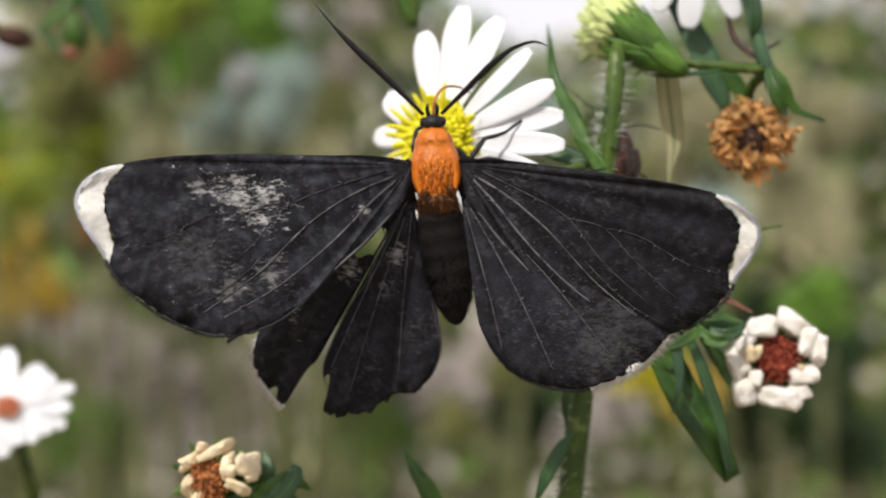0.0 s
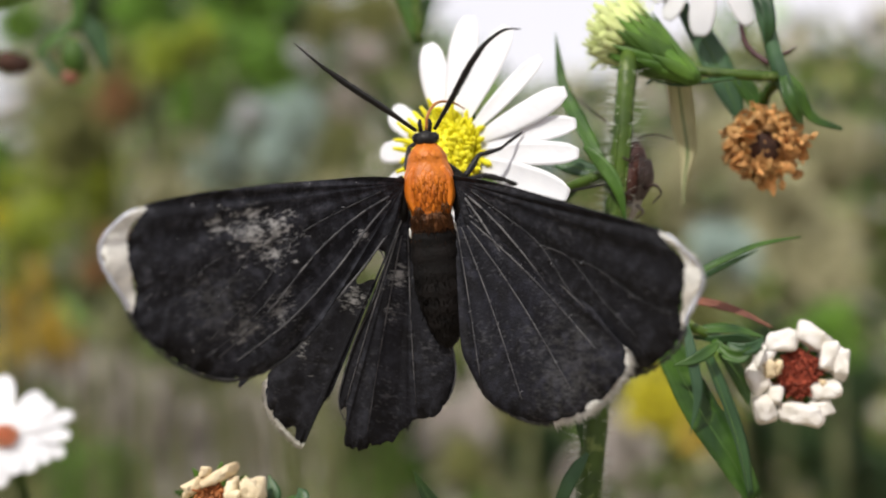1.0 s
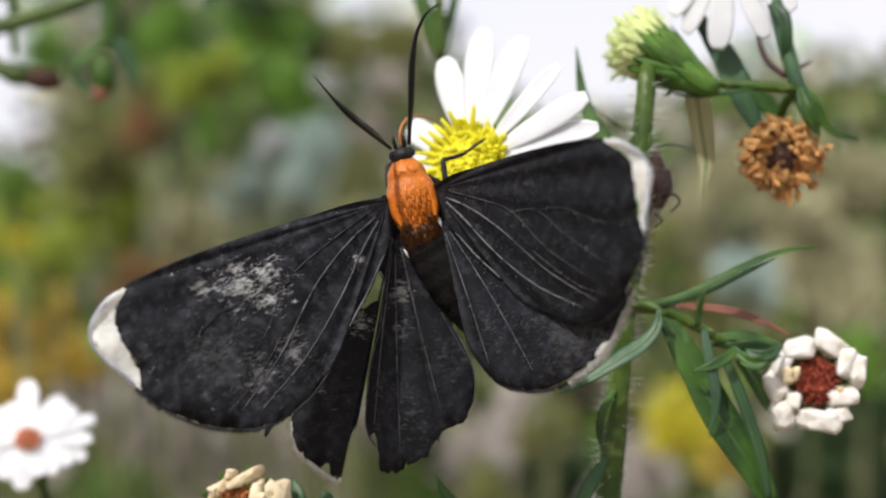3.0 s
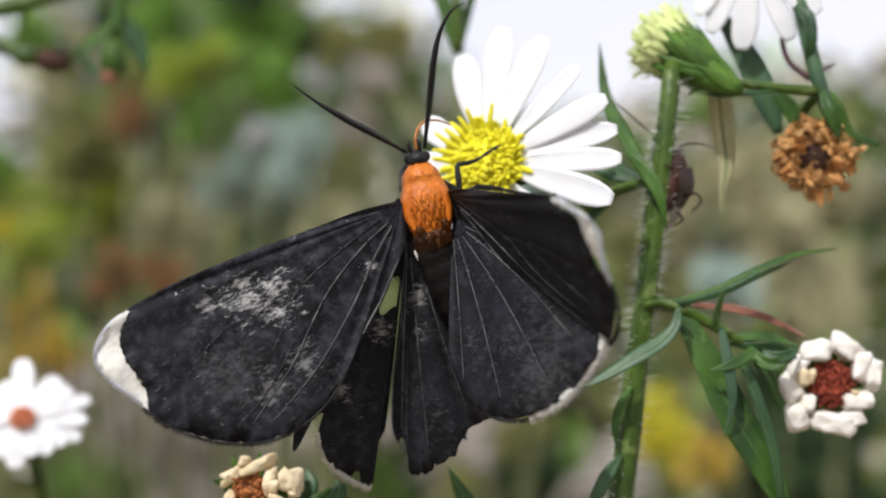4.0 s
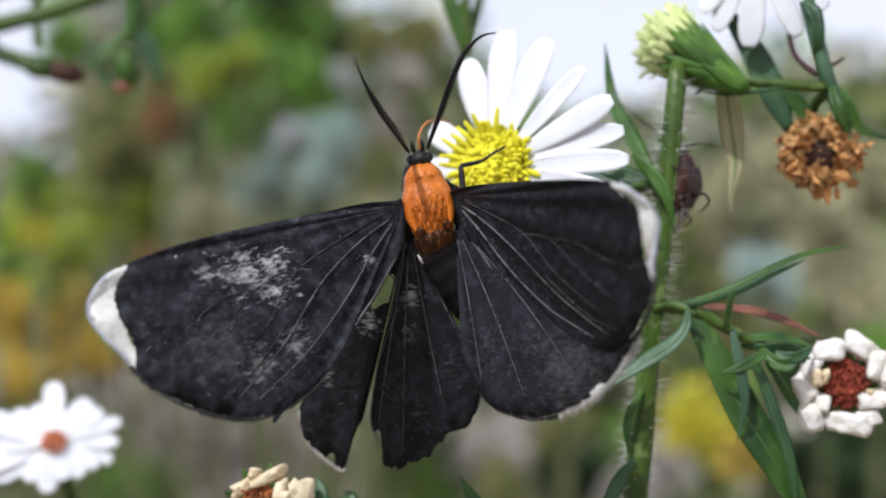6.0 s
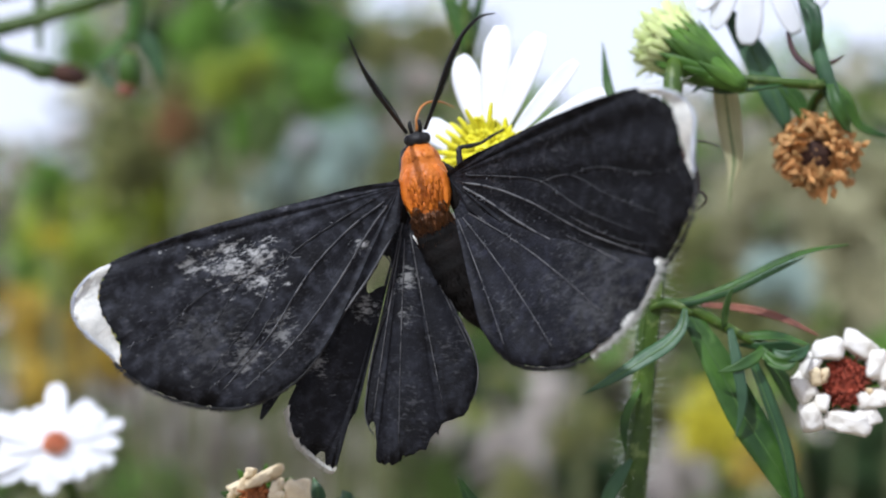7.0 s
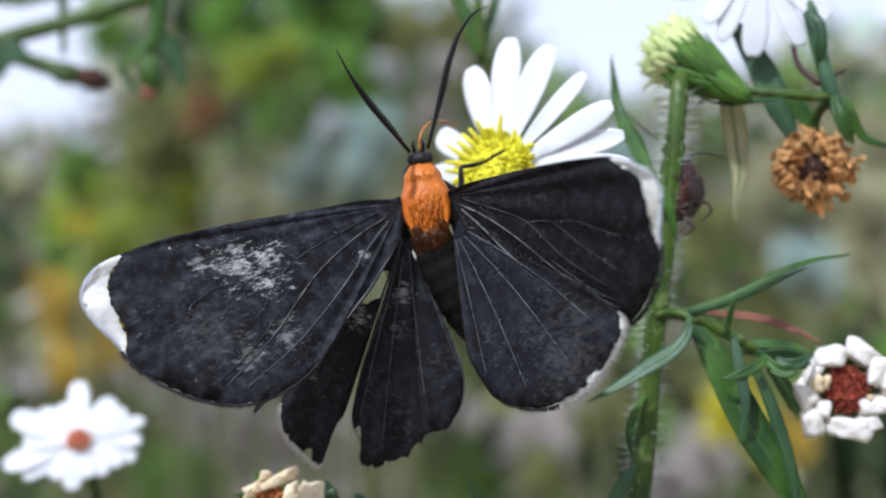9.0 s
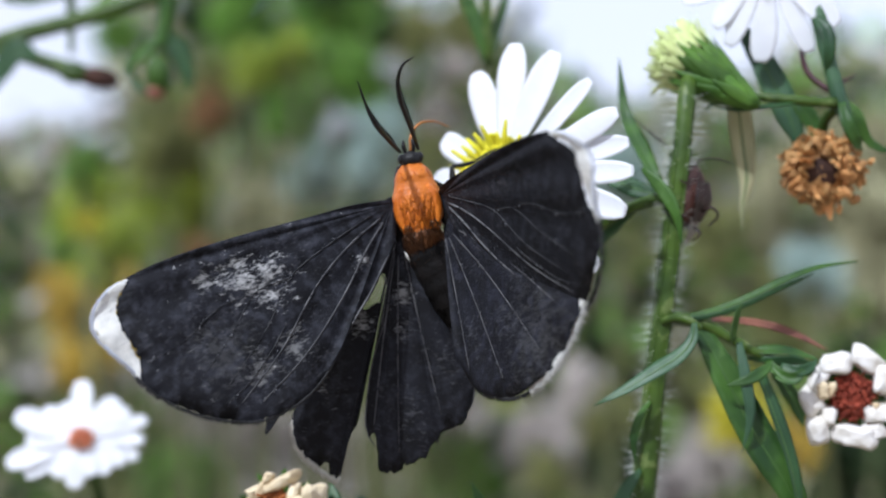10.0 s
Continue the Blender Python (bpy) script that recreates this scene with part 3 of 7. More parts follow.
    leaf_part("leaf", t, [(16.1, 0.5, -5.2), (16.9, 0.2, -5.5), (17.5, 0.3, -5.35), (17.9, 0.6, -5.0)], [0.1, 0.3, 0.26, 0.05], LEAF_DARK, fold=0.6, n=16)
    leaf_part("leaf", t, [(15.9, 1.3, -5.7), (16.6, 1.4, -6.6), (17.1, 1.5, -7.6), (17.3, 1.4, -8.4)], [0.2, 0.4, 0.34, 0.03], LEAF, fold=0.3, n=18)
    leaf_part("dry_leaf", t, [(12.9, 2.0, -2.85), (15.54, 2.5, -3.21), (17.28, 2.6, -3.79), (18.92, 2.8, -4.63)], [0.12, 0.2, 0.22, 0.15, 0.04], DRY_LEAF, "red-brown withered leaf", fold=0.5, n=24)
    leaf_part("leaf", t, [(9.5, 0.3, -6.9), (8.95, 0.0, -7.6), (8.62, 0.0, -8.65), (8.7, 0.2, -10.0)], [0.08, 0.2, 0.22, 0.04], LEAF, fold=0.4)
    leaf_part("leaf", t, [(8.95, 0.2, -10.3), (8.30, 0.0, -11.1), (7.75, -0.2, -12.0), (7.1, 0.0, -13.5)], [0.1, 0.3, 0.36, 0.32, 0.1], LEAF_DARK, fold=0.4)
    # branch of the upper heads
    part("side_stem", one(tube, [(12.15, 4.00, 9.39), (15.47, 3.00, 8.64), (17.43, 2.60, 8.33), (19.60, 2.60, 8.12)], [0.24, 0.25, 0.26, 0.28], 9, 20), STEM, t)
    part("side_stem", one(tube, [(18.83, 5.00, 15.66), (19.01, 4.00, 13.36), (19.36, 3.20, 10.70), (19.85, 2.80, 8.28), (20.50, 3.00, 6.37)], [0.3, 0.42, 0.4, 0.42, 0.3], 9, 24), LEAF_BLUE, t)
    part("side_stem", one(tube, [(19.77, 3.00, 8.01), (19.28, 4.00, 7.24), (19.36, 5.00, 5.98), (19.57, 5.50, 4.80)], [0.3, 0.28, 0.28, 0.5], 8, 16), STEM, t)
    leaf_part("leaf", t, [(15.15, 6.00, 12.91), (16.37, 5.50, 10.66), (17.42, 5.00, 8.15), (18.17, 5.00, 6.16)], [0.25, 0.6, 0.78, 0.7, 0.25], LEAF_BLUE, fold=0.2)
    leaf_part("leaf", t, [(13.40, 2.50, 8.11), (14.42, 2.00, 7.80), (15.72, 2.00, 7.87), (17.39, 2.40, 8.10)], [0.05, 0.2, 0.26, 0.2], LEAF_DARK, fold=0.4, up=(0, -0.4, 1))
    leaf_part("leaf", t, [(12.96, 3.00, 8.00), (13.41, 2.60, 8.30), (14.20, 2.40, 8.31)], [0.04, 0.14, 0.1], LEAF_DARK, fold=0.4)
    leaf_part("leaf", t, [(14.75, 4.00, 8.43), (15.05, 4.50, 6.3), (15.22, 4.50, 4.37), (14.98, 4.40, 3.1), (14.86, 4.2, 1.6)], [0.62, 0.68, 0.6, 0.4, 0.22, 0.1, 0.02], LEAF_PALE, "pale green drooping leaf", fold=0.15)
    leaf_part("leaf", t, [(19.84, 3.00, 8.45), (20.68, 3.00, 7.54), (21.48, 3.50, 6.09), (23.20, 4.00, 5.43)], [0.2, 0.3, 0.26, 0.1], fold=0.3)
    leaf_part("leaf", t, [(19.86, 2.50, 8.10), (20.01, 2.00, 7.02), (20.56, 2.40, 6.02), (20.92, 3.00, 5.71)], [0.2, 0.36, 0.3, 0.05], fold=0.4)
    leaf_part("leaf", t, [(18.68, 3.00, 12.61), (19.11, 2.50, 11.93), (19.25, 2.40, 10.59), (19.14, 3.00, 9.65)], [0.2, 0.36, 0.3, 0.05], LEAF_DARK, fold=0.4)
    leaf_part("leaf", t, [(17.88, 5.00, 8.58), (18.60, 5.00, 7.66), (19.02, 5.00, 6.89), (19.14, 5.00, 5.92)], [0.3, 0.5, 0.4, 0.1], fold=0.3)
    part("tendril", one(tube, [(18.51, 4.00, 12.48), (18.18, 4.00, 11.30), (18.40, 3.80, 9.92), (19.37, 3.20, 8.84)], [0.12, 0.14, 0.16, 0.16], 6, 22), TENDRIL, t, "dark red curled tendril")
    part("tendril", one(tube, [(19.63, 3.00, 9.28), (20.15, 3.00, 9.32), (20.74, 3.00, 9.66)], [0.14, 0.12, 0.04], 6, 10), TENDRIL, t)
    part("tendril", one(tube, [(14.50, 5.00, 13.98), (14.52, 5.00, 12.77), (14.67, 5.00, 11.70)], [0.2, 0.22, 0.1], 6, 10), TENDRIL, t)
    return t


aster_plant()


# ---- flower heads ----
def head_frame(normal):
    n = V(normal).normalized()
    e = Vector((0, 0, 1)).cross(n).normalized()   # to the right when the head faces the viewer
    u = n.cross(e)
    return n, e, u


def petal_mesh(bm, c, d, n, r0, r1, width, droop, bend=0.0):
    """A ray petal from the disc's rim outward along d, falling back by droop."""
    side = n.cross(d)
    pts = []
    for f in (0, 0.3, 0.65, 1.0):
        r = r0 + (r1 - r0) * f
        pts.append(c + d * r - n * (droop * (r1 - r0) * f * (0.6 + 0.4 * f)) + side * bend * f * f)
    blade(bm, pts, [width * f for f in (0.34, 0.45, 0.57, 0.69, 0.8, 0.89, 0.96, 1.0, 1.03, 1.02, 0.95, 0.8, 0.42)], up=n, fold=0.0, curl=random.uniform(-0.05, 0.25), thick=0.1, cols=7, n=26, wave=0.03)


def open_flower():
    c = Vector((2.45, 0.30, 4.58))
    n, e, u = head_frame((-0.50, -0.86, 0.10))
    t = thing("aster_flower", c + Vector((0, 2.8, -1)), "open aster flower with white petals and a yellow disc", "flower")
    disc_r = 1.74
    bm = one(ball, c - n * 0.6, (disc_r * 0.95, disc_r * 0.95, 1.25), 24, 14, n, 0.05)
    part("disc", bm, DISC, t, "domed yellow flower disc")
    shapes = [floret_mesh("floret", FLORET, b) for b in (0.9, 1.15, 1.4)]
    for i in range(270):
        f = (i + 0.5) / 270
        a = i * 2.39996
        r = disc_r * 1.02 * math.sqrt(f)
        hgt = 1.0 * math.sqrt(max(0, 1 - f * 0.93))
        d0 = e * math.cos(a) + u * math.sin(a)
        out = (n * (1.1 - 0.7 * f) + d0 * (0.15 + 0.9 * f) + rdir() * 0.5).normalized()
        ln = random.uniform(0.3, 0.55) + (0.5 if f > 0.75 else 0) * random.random()
        piece("floret", random.choice(shapes), t, c + d0 * r + n * (hgt - 0.62), out, (random.uniform(0.42, 0.66), ln))
    # longer pale florets on the side of the shade
    for a in (78, 95, 106, 118, 129, 140, 152, 165, 177, 190, 203, 215, 228, 240):
        d0 = e * math.cos(radians(a)) + u * math.sin(radians(a))
        p = c + d0 * 1.4 + n * 0.1
        part("floret", one(tube, [p, p + d0 * 0.7 + n * 0.35, p + d0 * (1.15 + rnd(0.4)) + n * (0.6 + rnd(0.35)) + u * rnd(0.2)], [0.13, 0.16, 0.08], 6, 8), FLORET, t)
    # petals: angle on the head, reach, half width, fall-back
    for a, r1, w, dr in ((150, 4.8, 0.68, 0.20), (176, 4.9, 0.58, 0.3), (200, 4.8, 0.55, 0.35), (108, 6.05, 0.80, 0.06), (89, 7.05, 0.82, 0.06), (68, 6.9, 0.78, 0.04),
                         (44, 6.7, 0.50, 0.0), (25, 7.0, 0.64, 0.0), (15, 6.9, 0.58, 0.10), (1, 7.1, 0.58, 0.06), (-14, 7.0, 0.70, 0.06),
                         (-42, 7.1, 0.68, 0.04), (-62, 7.0, 0.72, 0.16), (-78, 7.1, 0.64, 0.2), (-118, 5.2, 0.6, 0.3), (-98, 5.4, 0.6, 0.35)):
        d0 = e * math.cos(radians(a)) + u * math.sin(radians(a))
        bm = new_bm()
        petal_mesh(bm, c - n * 0.35, d0, n, 1.4, r1, w, dr, rnd(0.25))
        part("petal", bm, PETAL, t)
    for k in range(16):
        a = k * 0.3927
        d0 = e * math.cos(a) + u * math.sin(a)
        bm = one(blade, [c - n * 2.6 + d0 * 0.4, c - n * 1.6 + d0 * 1.7, c - n * 0.9 + d0 * 2.4], [0.3, 0.34, 0.04], up=n, fold=0.3, thick=0.15)
        part("bract", bm, BRACT, t)
    part("receptacle", one(ball, c - n * 1.6, (1.5, 1.5, 1.3), 14, 8, n), BRACT, t)
    return t


def far_flower(name, c, normal, r1, label, petals, disc_mat, stalk, tilt=0.2, disc_r=1.0, seed=0.0, width=0.65, loose=0.15, plan=()):
    random.seed(int(seed * 100) + 7)
    c = V(c)
    n, e, u = head_frame(normal)
    t = thing(name, stalk[-1], label, "flower")
    part("disc", one(ball, c, (disc_r * 1.1, disc_r * 0.95, 0.3), 16, 8, n, 0.12), disc_mat, t)
    bm = new_bm()
    for i in range(60):
        a, r = i * 2.39996, disc_r * math.sqrt((i + 0.5) / 60)
        p = c + (e * math.cos(a) + u * math.sin(a)) * r + n * 0.3
        spike(bm, p, n * random.uniform(0.3, 0.6), 0.09, 5)
    tagged(part("disc_crown", bm, disc_mat, t), kind="stuff")
    for a, r, w in plan:
        d0 = e * math.cos(radians(a)) + u * math.sin(radians(a))
        bm = new_bm()
        petal_mesh(bm, c - n * random.uniform(0.1, 0.4), d0, n, disc_r * 0.7, r, w, tilt + rnd(loose), rnd(0.25))
        part("petal", bm, PETAL, t)
    for k in range(petals):
        a = 2 * math.pi * k / petals + seed + rnd(0.08)
        d0 = e * math.cos(a) + u * math.sin(a)
        bm = new_bm()
        petal_mesh(bm, c - n * 0.2, d0, n, disc_r * 0.7, r1 * random.uniform(1 - 1.6 * loose, 1 + 0.6 * loose), width * random.uniform(0.85, 1.15), tilt + rnd(loose * 1.6), rnd(0.5))
        part("petal", bm, PETAL, t)
    part("stalk", one(tube, [c - n * 0.9] + stalk, [0.9, 0.4, 0.45, 0.6], 8, 24), STEM, t)
    for k in range(10):
        a = k * 0.628
        d0 = e * math.cos(a) + u * math.sin(a)
        part("bract", one(blade, [c - n * 1.8 + d0 * 0.3, c - n * 1.1 + d0 * 1.1, c - n * 0.5 + d0 * 1.7], [0.3, 0.34, 0.04], up=n, fold=0.3), BRACT, t)
    return t


def bud():
    """A closed head: overlapping bracts round pale petals that peep out."""
    b, tip = Vector((14.55, 2.00, 8.62)), Vector((10.55, 4.20, 11.75))
    ax = tip - b
    ln = ax.length
    ax.normalize()
    s = ax.orthogonal().normalized()
    w = ax.cross(s)
    t = thing("flower_bud", b, "closed green aster bud with pale tip", "flower bud")
    prof = ((-0.22, 0.22), (-0.05, 0.42), (0.15, 0.78), (0.34, 1.15), (0.5, 1.4), (0.66, 1.3), (0.78, 0.9))
    part("core", one(rings, [[b + ax * ln * f + (s * math.cos(a) + w * math.sin(a)) * r for a in np.linspace(0, 6.283, 18, endpoint=False)] for f, r in prof]), BRACT, t)
    for row, (f0, f1, r0, r1, cnt) in enumerate(((-0.2, 0.30, 0.3, 1.18, 10), (-0.05, 0.46, 0.5, 1.5, 13), (0.1, 0.56, 0.8, 1.62, 15), (0.2, 0.62, 1.0, 1.62, 13))):
        for k in range(cnt):
            a = 2 * math.pi * (k + 0.5 * row) / cnt + rnd(0.1)
            d0 = s * math.cos(a) + w * math.sin(a)
            f2 = f1 + rnd(0.07)
            pts = [b + ax * ln * f0 + d0 * r0, b + ax * ln * (f0 + f2) / 2 + d0 * (r0 + r1) * 0.55, b + ax * ln * f2 + d0 * r1 * random.uniform(0.98, 1.1)]
            part("bract", one(blade, pts, [0.24, 0.36, 0.34, 0.2, 0.03], up=d0, fold=-0.12, thick=0.1, n=8), BRACT, t)
    part("bud_heart", one(ball, b + ax * ln * 0.70, (1.4, 1.4, 0.8), 14, 8, ax, 0.08), BUD_TIP, t)
    for k in range(190):
        a = k * 2.39996
        r = 1.62 * math.sqrt((k + 0.5) / 190)
        d0 = s * math.cos(a) + w * math.sin(a)
        base = b + ax * ln * 0.5 + d0 * r * 0.9
        f2 = random.uniform(0.80, 0.98) - 0.12 * (r / 1.6) ** 2
        lean = rdir() * 0.34
        pts = [base, b + ax * ln * 0.68 + d0 * r * 1.1, b + ax * ln * f2 + d0 * r * random.uniform(0.95, 1.3) + lean]
        part("petal", one(blade, pts, [0.15, 0.22, 0.22, 0.10], up=d0 if r > 0.2 else s, fold=-0.05, thick=0.08, cols=3, n=6), BUD_TIP, t)
    bm = new_bm()
    for k in range(520):
        d0 = (s * rnd(1) + w * rnd(1))
        p = b + ax * ln * random.uniform(0.55, 0.8) + d0 * 1.5
        spike(bm, p, (ax * random.uniform(0.5, 1.3) + d0 * random.uniform(0.2, 1.1) + rdir() * 0.4).normalized() * random.uniform(0.5, 1.15), 0.03, 3)
    tagged(part("pappus", bm, BUD_TIP, t, "fine pale bristles at the mouth"), kind="stuff")


def rolled(bm, c, e, u, n, x, y, wide, tall, turn, deep, crumple=1.0):
    """A withered petal rolled up into a thick soft-cornered block."""
    a = radians(turn)
    ex, ey = e * math.cos(a) + u * math.sin(a), u * math.cos(a) - e * math.sin(a)
    ph = random.uniform(0, 40)
    lean = rnd(0.3)

    def sgn(v, p):
        return math.copysign(abs(v) ** p, v)
    loops = []
    for j in range(11):
        b = math.pi * (0.03 + 0.94 * j / 10) - math.pi / 2
        row = []
        for k in range(18):
            g = 2 * math.pi * k / 18
            q = Vector((sgn(math.cos(b), 0.48) * sgn(math.cos(g), 0.5) * wide * 0.56, sgn(math.cos(b), 0.48) * sgn(math.sin(g), 0.5) * tall * 0.56, sgn(math.sin(b), 0.6) * deep / 2))
            q *= 1 + 0.26 * crumple * noise.noise((q.x * 1.8 + ph, q.y * 1.8, q.z * 1.8)) + 0.10 * crumple * noise.noise((q.x * 5 + ph, q.y * 5, q.z * 5))
            row.append(c + ex * (x * math.cos(a) + y * math.sin(a) + q.x) + ey * (y * math.cos(a) - x * math.sin(a) + q.y) + n * (q.z + q.x * lean))
        loops.append(row)
    rings(bm, loops)


def withered_flower(c, normal, disc_r, ring, label, petal_mat, disc_mat, blocks, cream, tall=1.1, crumple=1.35):
    """A fading head: a disc of dry florets with rolled petals round it."""
    c = V(c)
    n, e, u = head_frame(normal)
    t = thing("withered_flower", c - n * 1.2, label, "flower")
    part("disc", one(ball, c - n * 0.2, (disc_r, disc_r * tall, 0.8), 16, 10, n, 0.06), disc_mat, t)
    shapes = [floret_mesh("floret", disc_mat, b) for b in (0.7, 1.1, 1.5)]
    for i in range(200):
        a, r = i * 2.39996, disc_r * 1.02 * math.sqrt((i + 0.5) / 200)
        p = c + (e * math.cos(a) + u * math.sin(a) * tall) * r + n * (0.4 - 0.3 * (r / disc_r) ** 2)
        piece("floret", random.choice(shapes), t, p, n + rdir() * 1.2, (random.uniform(0.12, 0.42), random.uniform(0.2, 0.7)))
    part("flower_base", one(ball, c - n * 0.9, (disc_r * 1.35, disc_r * 1.35, 0.7), 16, 8, n, 0.04), BRACT, t)
    for group, m in ((blocks, petal_mat), (cream, PETAL_CREAM)):
        for x, y, wide, high, turn in group:
            bm = new_bm()
            rolled(bm, c + n * random.uniform(0.0, 0.3), e, u, n, x, y, wide, high, turn, ring, crumple)
            part("petal", bm, m, t)
    for k in range(9):
        a = k * 0.698
        d0 = e * math.cos(a) + u * math.sin(a)
        part("bract", one(blade, [c - n * 1.4 + d0 * 0.3, c - n * 0.9 + d0 * 1.3, c - n * 0.6 + d0 * 2.1], [0.3, 0.34, 0.04], up=n, fold=0.3), BRACT, t)
    return t


def dried_flower():
    c = Vector((19.04, 3.20, 4.57))
    n, e, u = head_frame((-0.1, -1, -0.15))
    t = thing("dried_flower", c - n * 1.5, "shrivelled brown aster head with curled petals", "flower")
    part("core", one(ball, c - n * 0.15, (0.85, 0.8, 0.25), 14, 8, n, 0.15), DRY_CORE, t)
    part("husk", one(ball, c - n * 0.75, (1.55, 1.45, 0.8), 18, 10, n, 0.12), DRY, t)
    random.seed(12)
    # shrivelled petals: thin strips that rise round the dark heart and curl over
    for k in range(120):
        a = k * 2.39996
        f = (k + 0.5) / 120
        r = 0.75 + 1.05 * math.sqrt(f) + rnd(0.12)
        d0 = e * math.cos(a) * 1.12 + u * math.sin(a)
        side = n.cross(d0).normalized()
        q = c + d0 * r - n * (0.9 * (r - 0.7) ** 1.3 - 0.15) + rdir() * 0.1
        dirv = (n * random.uniform(0.3, 1.0) + d0 * random.uniform(-0.5, 0.9) + side * rnd(0.9)).normalized()
        turn_axis = (side * random.choice((-1, 1)) + rdir() * 0.6).normalized()
        bend = random.uniform(0.2, 0.75)
        ln = random.uniform(0.6, 1.25)
        pts = []
        for i in range(8):
            pts.append(q.copy())
            q = q + dirv * ln / 7
            dirv = (Matrix.Rotation(bend, 3, turn_axis) @ dirv + rdir() * 0.15).normalized()
        wd = random.uniform(0.75, 1.35)
        bm = one(blade, pts, [0.10 * wd, 0.19 * wd, 0.21 * wd, 0.15 * wd, 0.05], up=(d0 + rdir() * 0.6), fold=0.5, thick=0.06, cols=5, n=11, twist=rnd(2.2), wave=0.4)
        part("petal", bm, DRY, t)
    for k in range(34):
        a = k * 2.39996 + 0.7
        r = random.uniform(1.0, 1.9)
        bm = new_bm()
        rolled(bm, c + n * (0.05 - 0.35 * (r - 1.0) + rnd(0.15)), e, u, n, r * math.cos(a) * 1.1, r * math.sin(a) * 0.95, random.uniform(0.35, 0.8), random.uniform(0.16, 0.3), math.degrees(a) + rnd(60), random.uniform(0.3, 0.6), 3.3)
        part("petal", bm, DRY, t)
    for deg, ln in ((5, 0.8), (-8, 0.6), (178, 0.6), (-80, 0.7), (-95, 0.5), (55, 0.4)):
        d0 = e * math.cos(radians(deg)) + u * math.sin(radians(deg))
        p = c + d0 * 1.6 - n * 0.4
        part("petal", one(blade, [p, p + d0 * 0.5 * ln - u * 0.1 + rdir() * 0.1, p + d0 * ln - u * 0.3 + rdir() * 0.15], [0.16, 0.24, 0.2, 0.06], up=n, fold=0.4, wave=0.5, thick=0.07, n=10), DRY, t)
    return t


FLOWER = open_flower()
FAR_WHITE = far_flower("aster_flower", (-25.62, 22.00, -10.62), (0.12, -0.95, 0.42), 4.5, "white aster flower with an orange disc, out of focus", 0, ORANGE_DISC,
                       [(-25.29, 24.00, -13.77), (-25.22, 27.00, -18.04), (-24, 36, -H / MM)], 0.06, 0.75, 0.25, 0.88, 0.12,
                       ((91, 4.3, 0.68), (158, 4.7, 0.8), (139, 3.5, 0.7), (178, 3.6, 0.7), (196, 5.0, 0.72), (213, 4.2, 0.62), (236, 2.9, 0.6), (261, 3.2, 0.66), (283, 2.6, 0.6), (309, 2.9, 0.66),
                        (330, 3.2, 0.6), (344, 3.8, 0.55), (2, 4.0, 0.5), (20, 4.4, 0.5), (36, 3.6, 0.6), (55, 3.6, 0.7), (116, 3.0, 0.6)))
far_flower("aster_flower", (16.47, 4.00, 15.48), (-0.15, -0.93, 0.25), 4.6, "white aster flower drooping from a side stem", 15, DISC,
           [(18.59, 6.00, 16.32), (19.13, 6.50, 15.94), (19.10, 5.50, 14.53)], 0.2, 1.4, 0.1, 0.6, 0.12)
bud()
withered_flower((19.83, 1.60, -6.93), (-0.1, -1, 0.03), 1.05, 1.35, "fading aster with rolled white petals and a red-brown disc", PETAL_DULL, RED_DISC,
                ((-0.72, 1.70, 1.35, 0.92, 5), (0.80, 1.80, 1.5, 1.02, -32), (1.55, 0.85, 0.8, 1.4, -12), (1.35, -0.85, 1.4, 0.82, 6), (0.1, -2.0, 2.0, 0.95, -12), (-1.70, -1.70, 0.95, 1.3, 15),
                 (-1.18, -1.0, 0.72, 0.9, -10), (-2.05, -0.2, 0.95, 1.25, 32), (-1.68, 0.85, 0.75, 1.25, -25), (2.1, 0.5, 0.7, 1.5, -8), (1.0, -1.75, 1.1, 0.8, 20)),
                ((-1.5, 0.3, 0.52, 0.8, 10), (-1.0, 0.4, 0.42, 0.7, 0), (1.15, -0.55, 0.4, 0.5, 0)))
withered_flower((-9.40, -0.50, -11.97), (0.0, -1, 0.12), 0.85, 1.0, "dry aster head with rolled cream petals and an orange disc", PETAL_CREAM, RUST_DISC,
                ((1.92, 0.72, 1.0, 0.92, 0), (2.05, 0.2, 0.5, 0.7, 10), (-0.28, 1.56, 0.46, 0.46, 0), (-0.95, 0.9, 1.25, 0.56, 38), (0.35, 1.4, 1.3, 0.52, 22), (0.96, 0.85, 0.52, 0.7, 4),
                 (0.93, 0.15, 0.58, 0.75, -8), (-1.0, -0.3, 0.55, 0.9, -20), (1.35, -0.4, 1.1, 0.5, -25), (-0.5, -0.9, 0.7, 0.5, 0)), (), 1.25, 3.0)
DRIED = dried_flower()


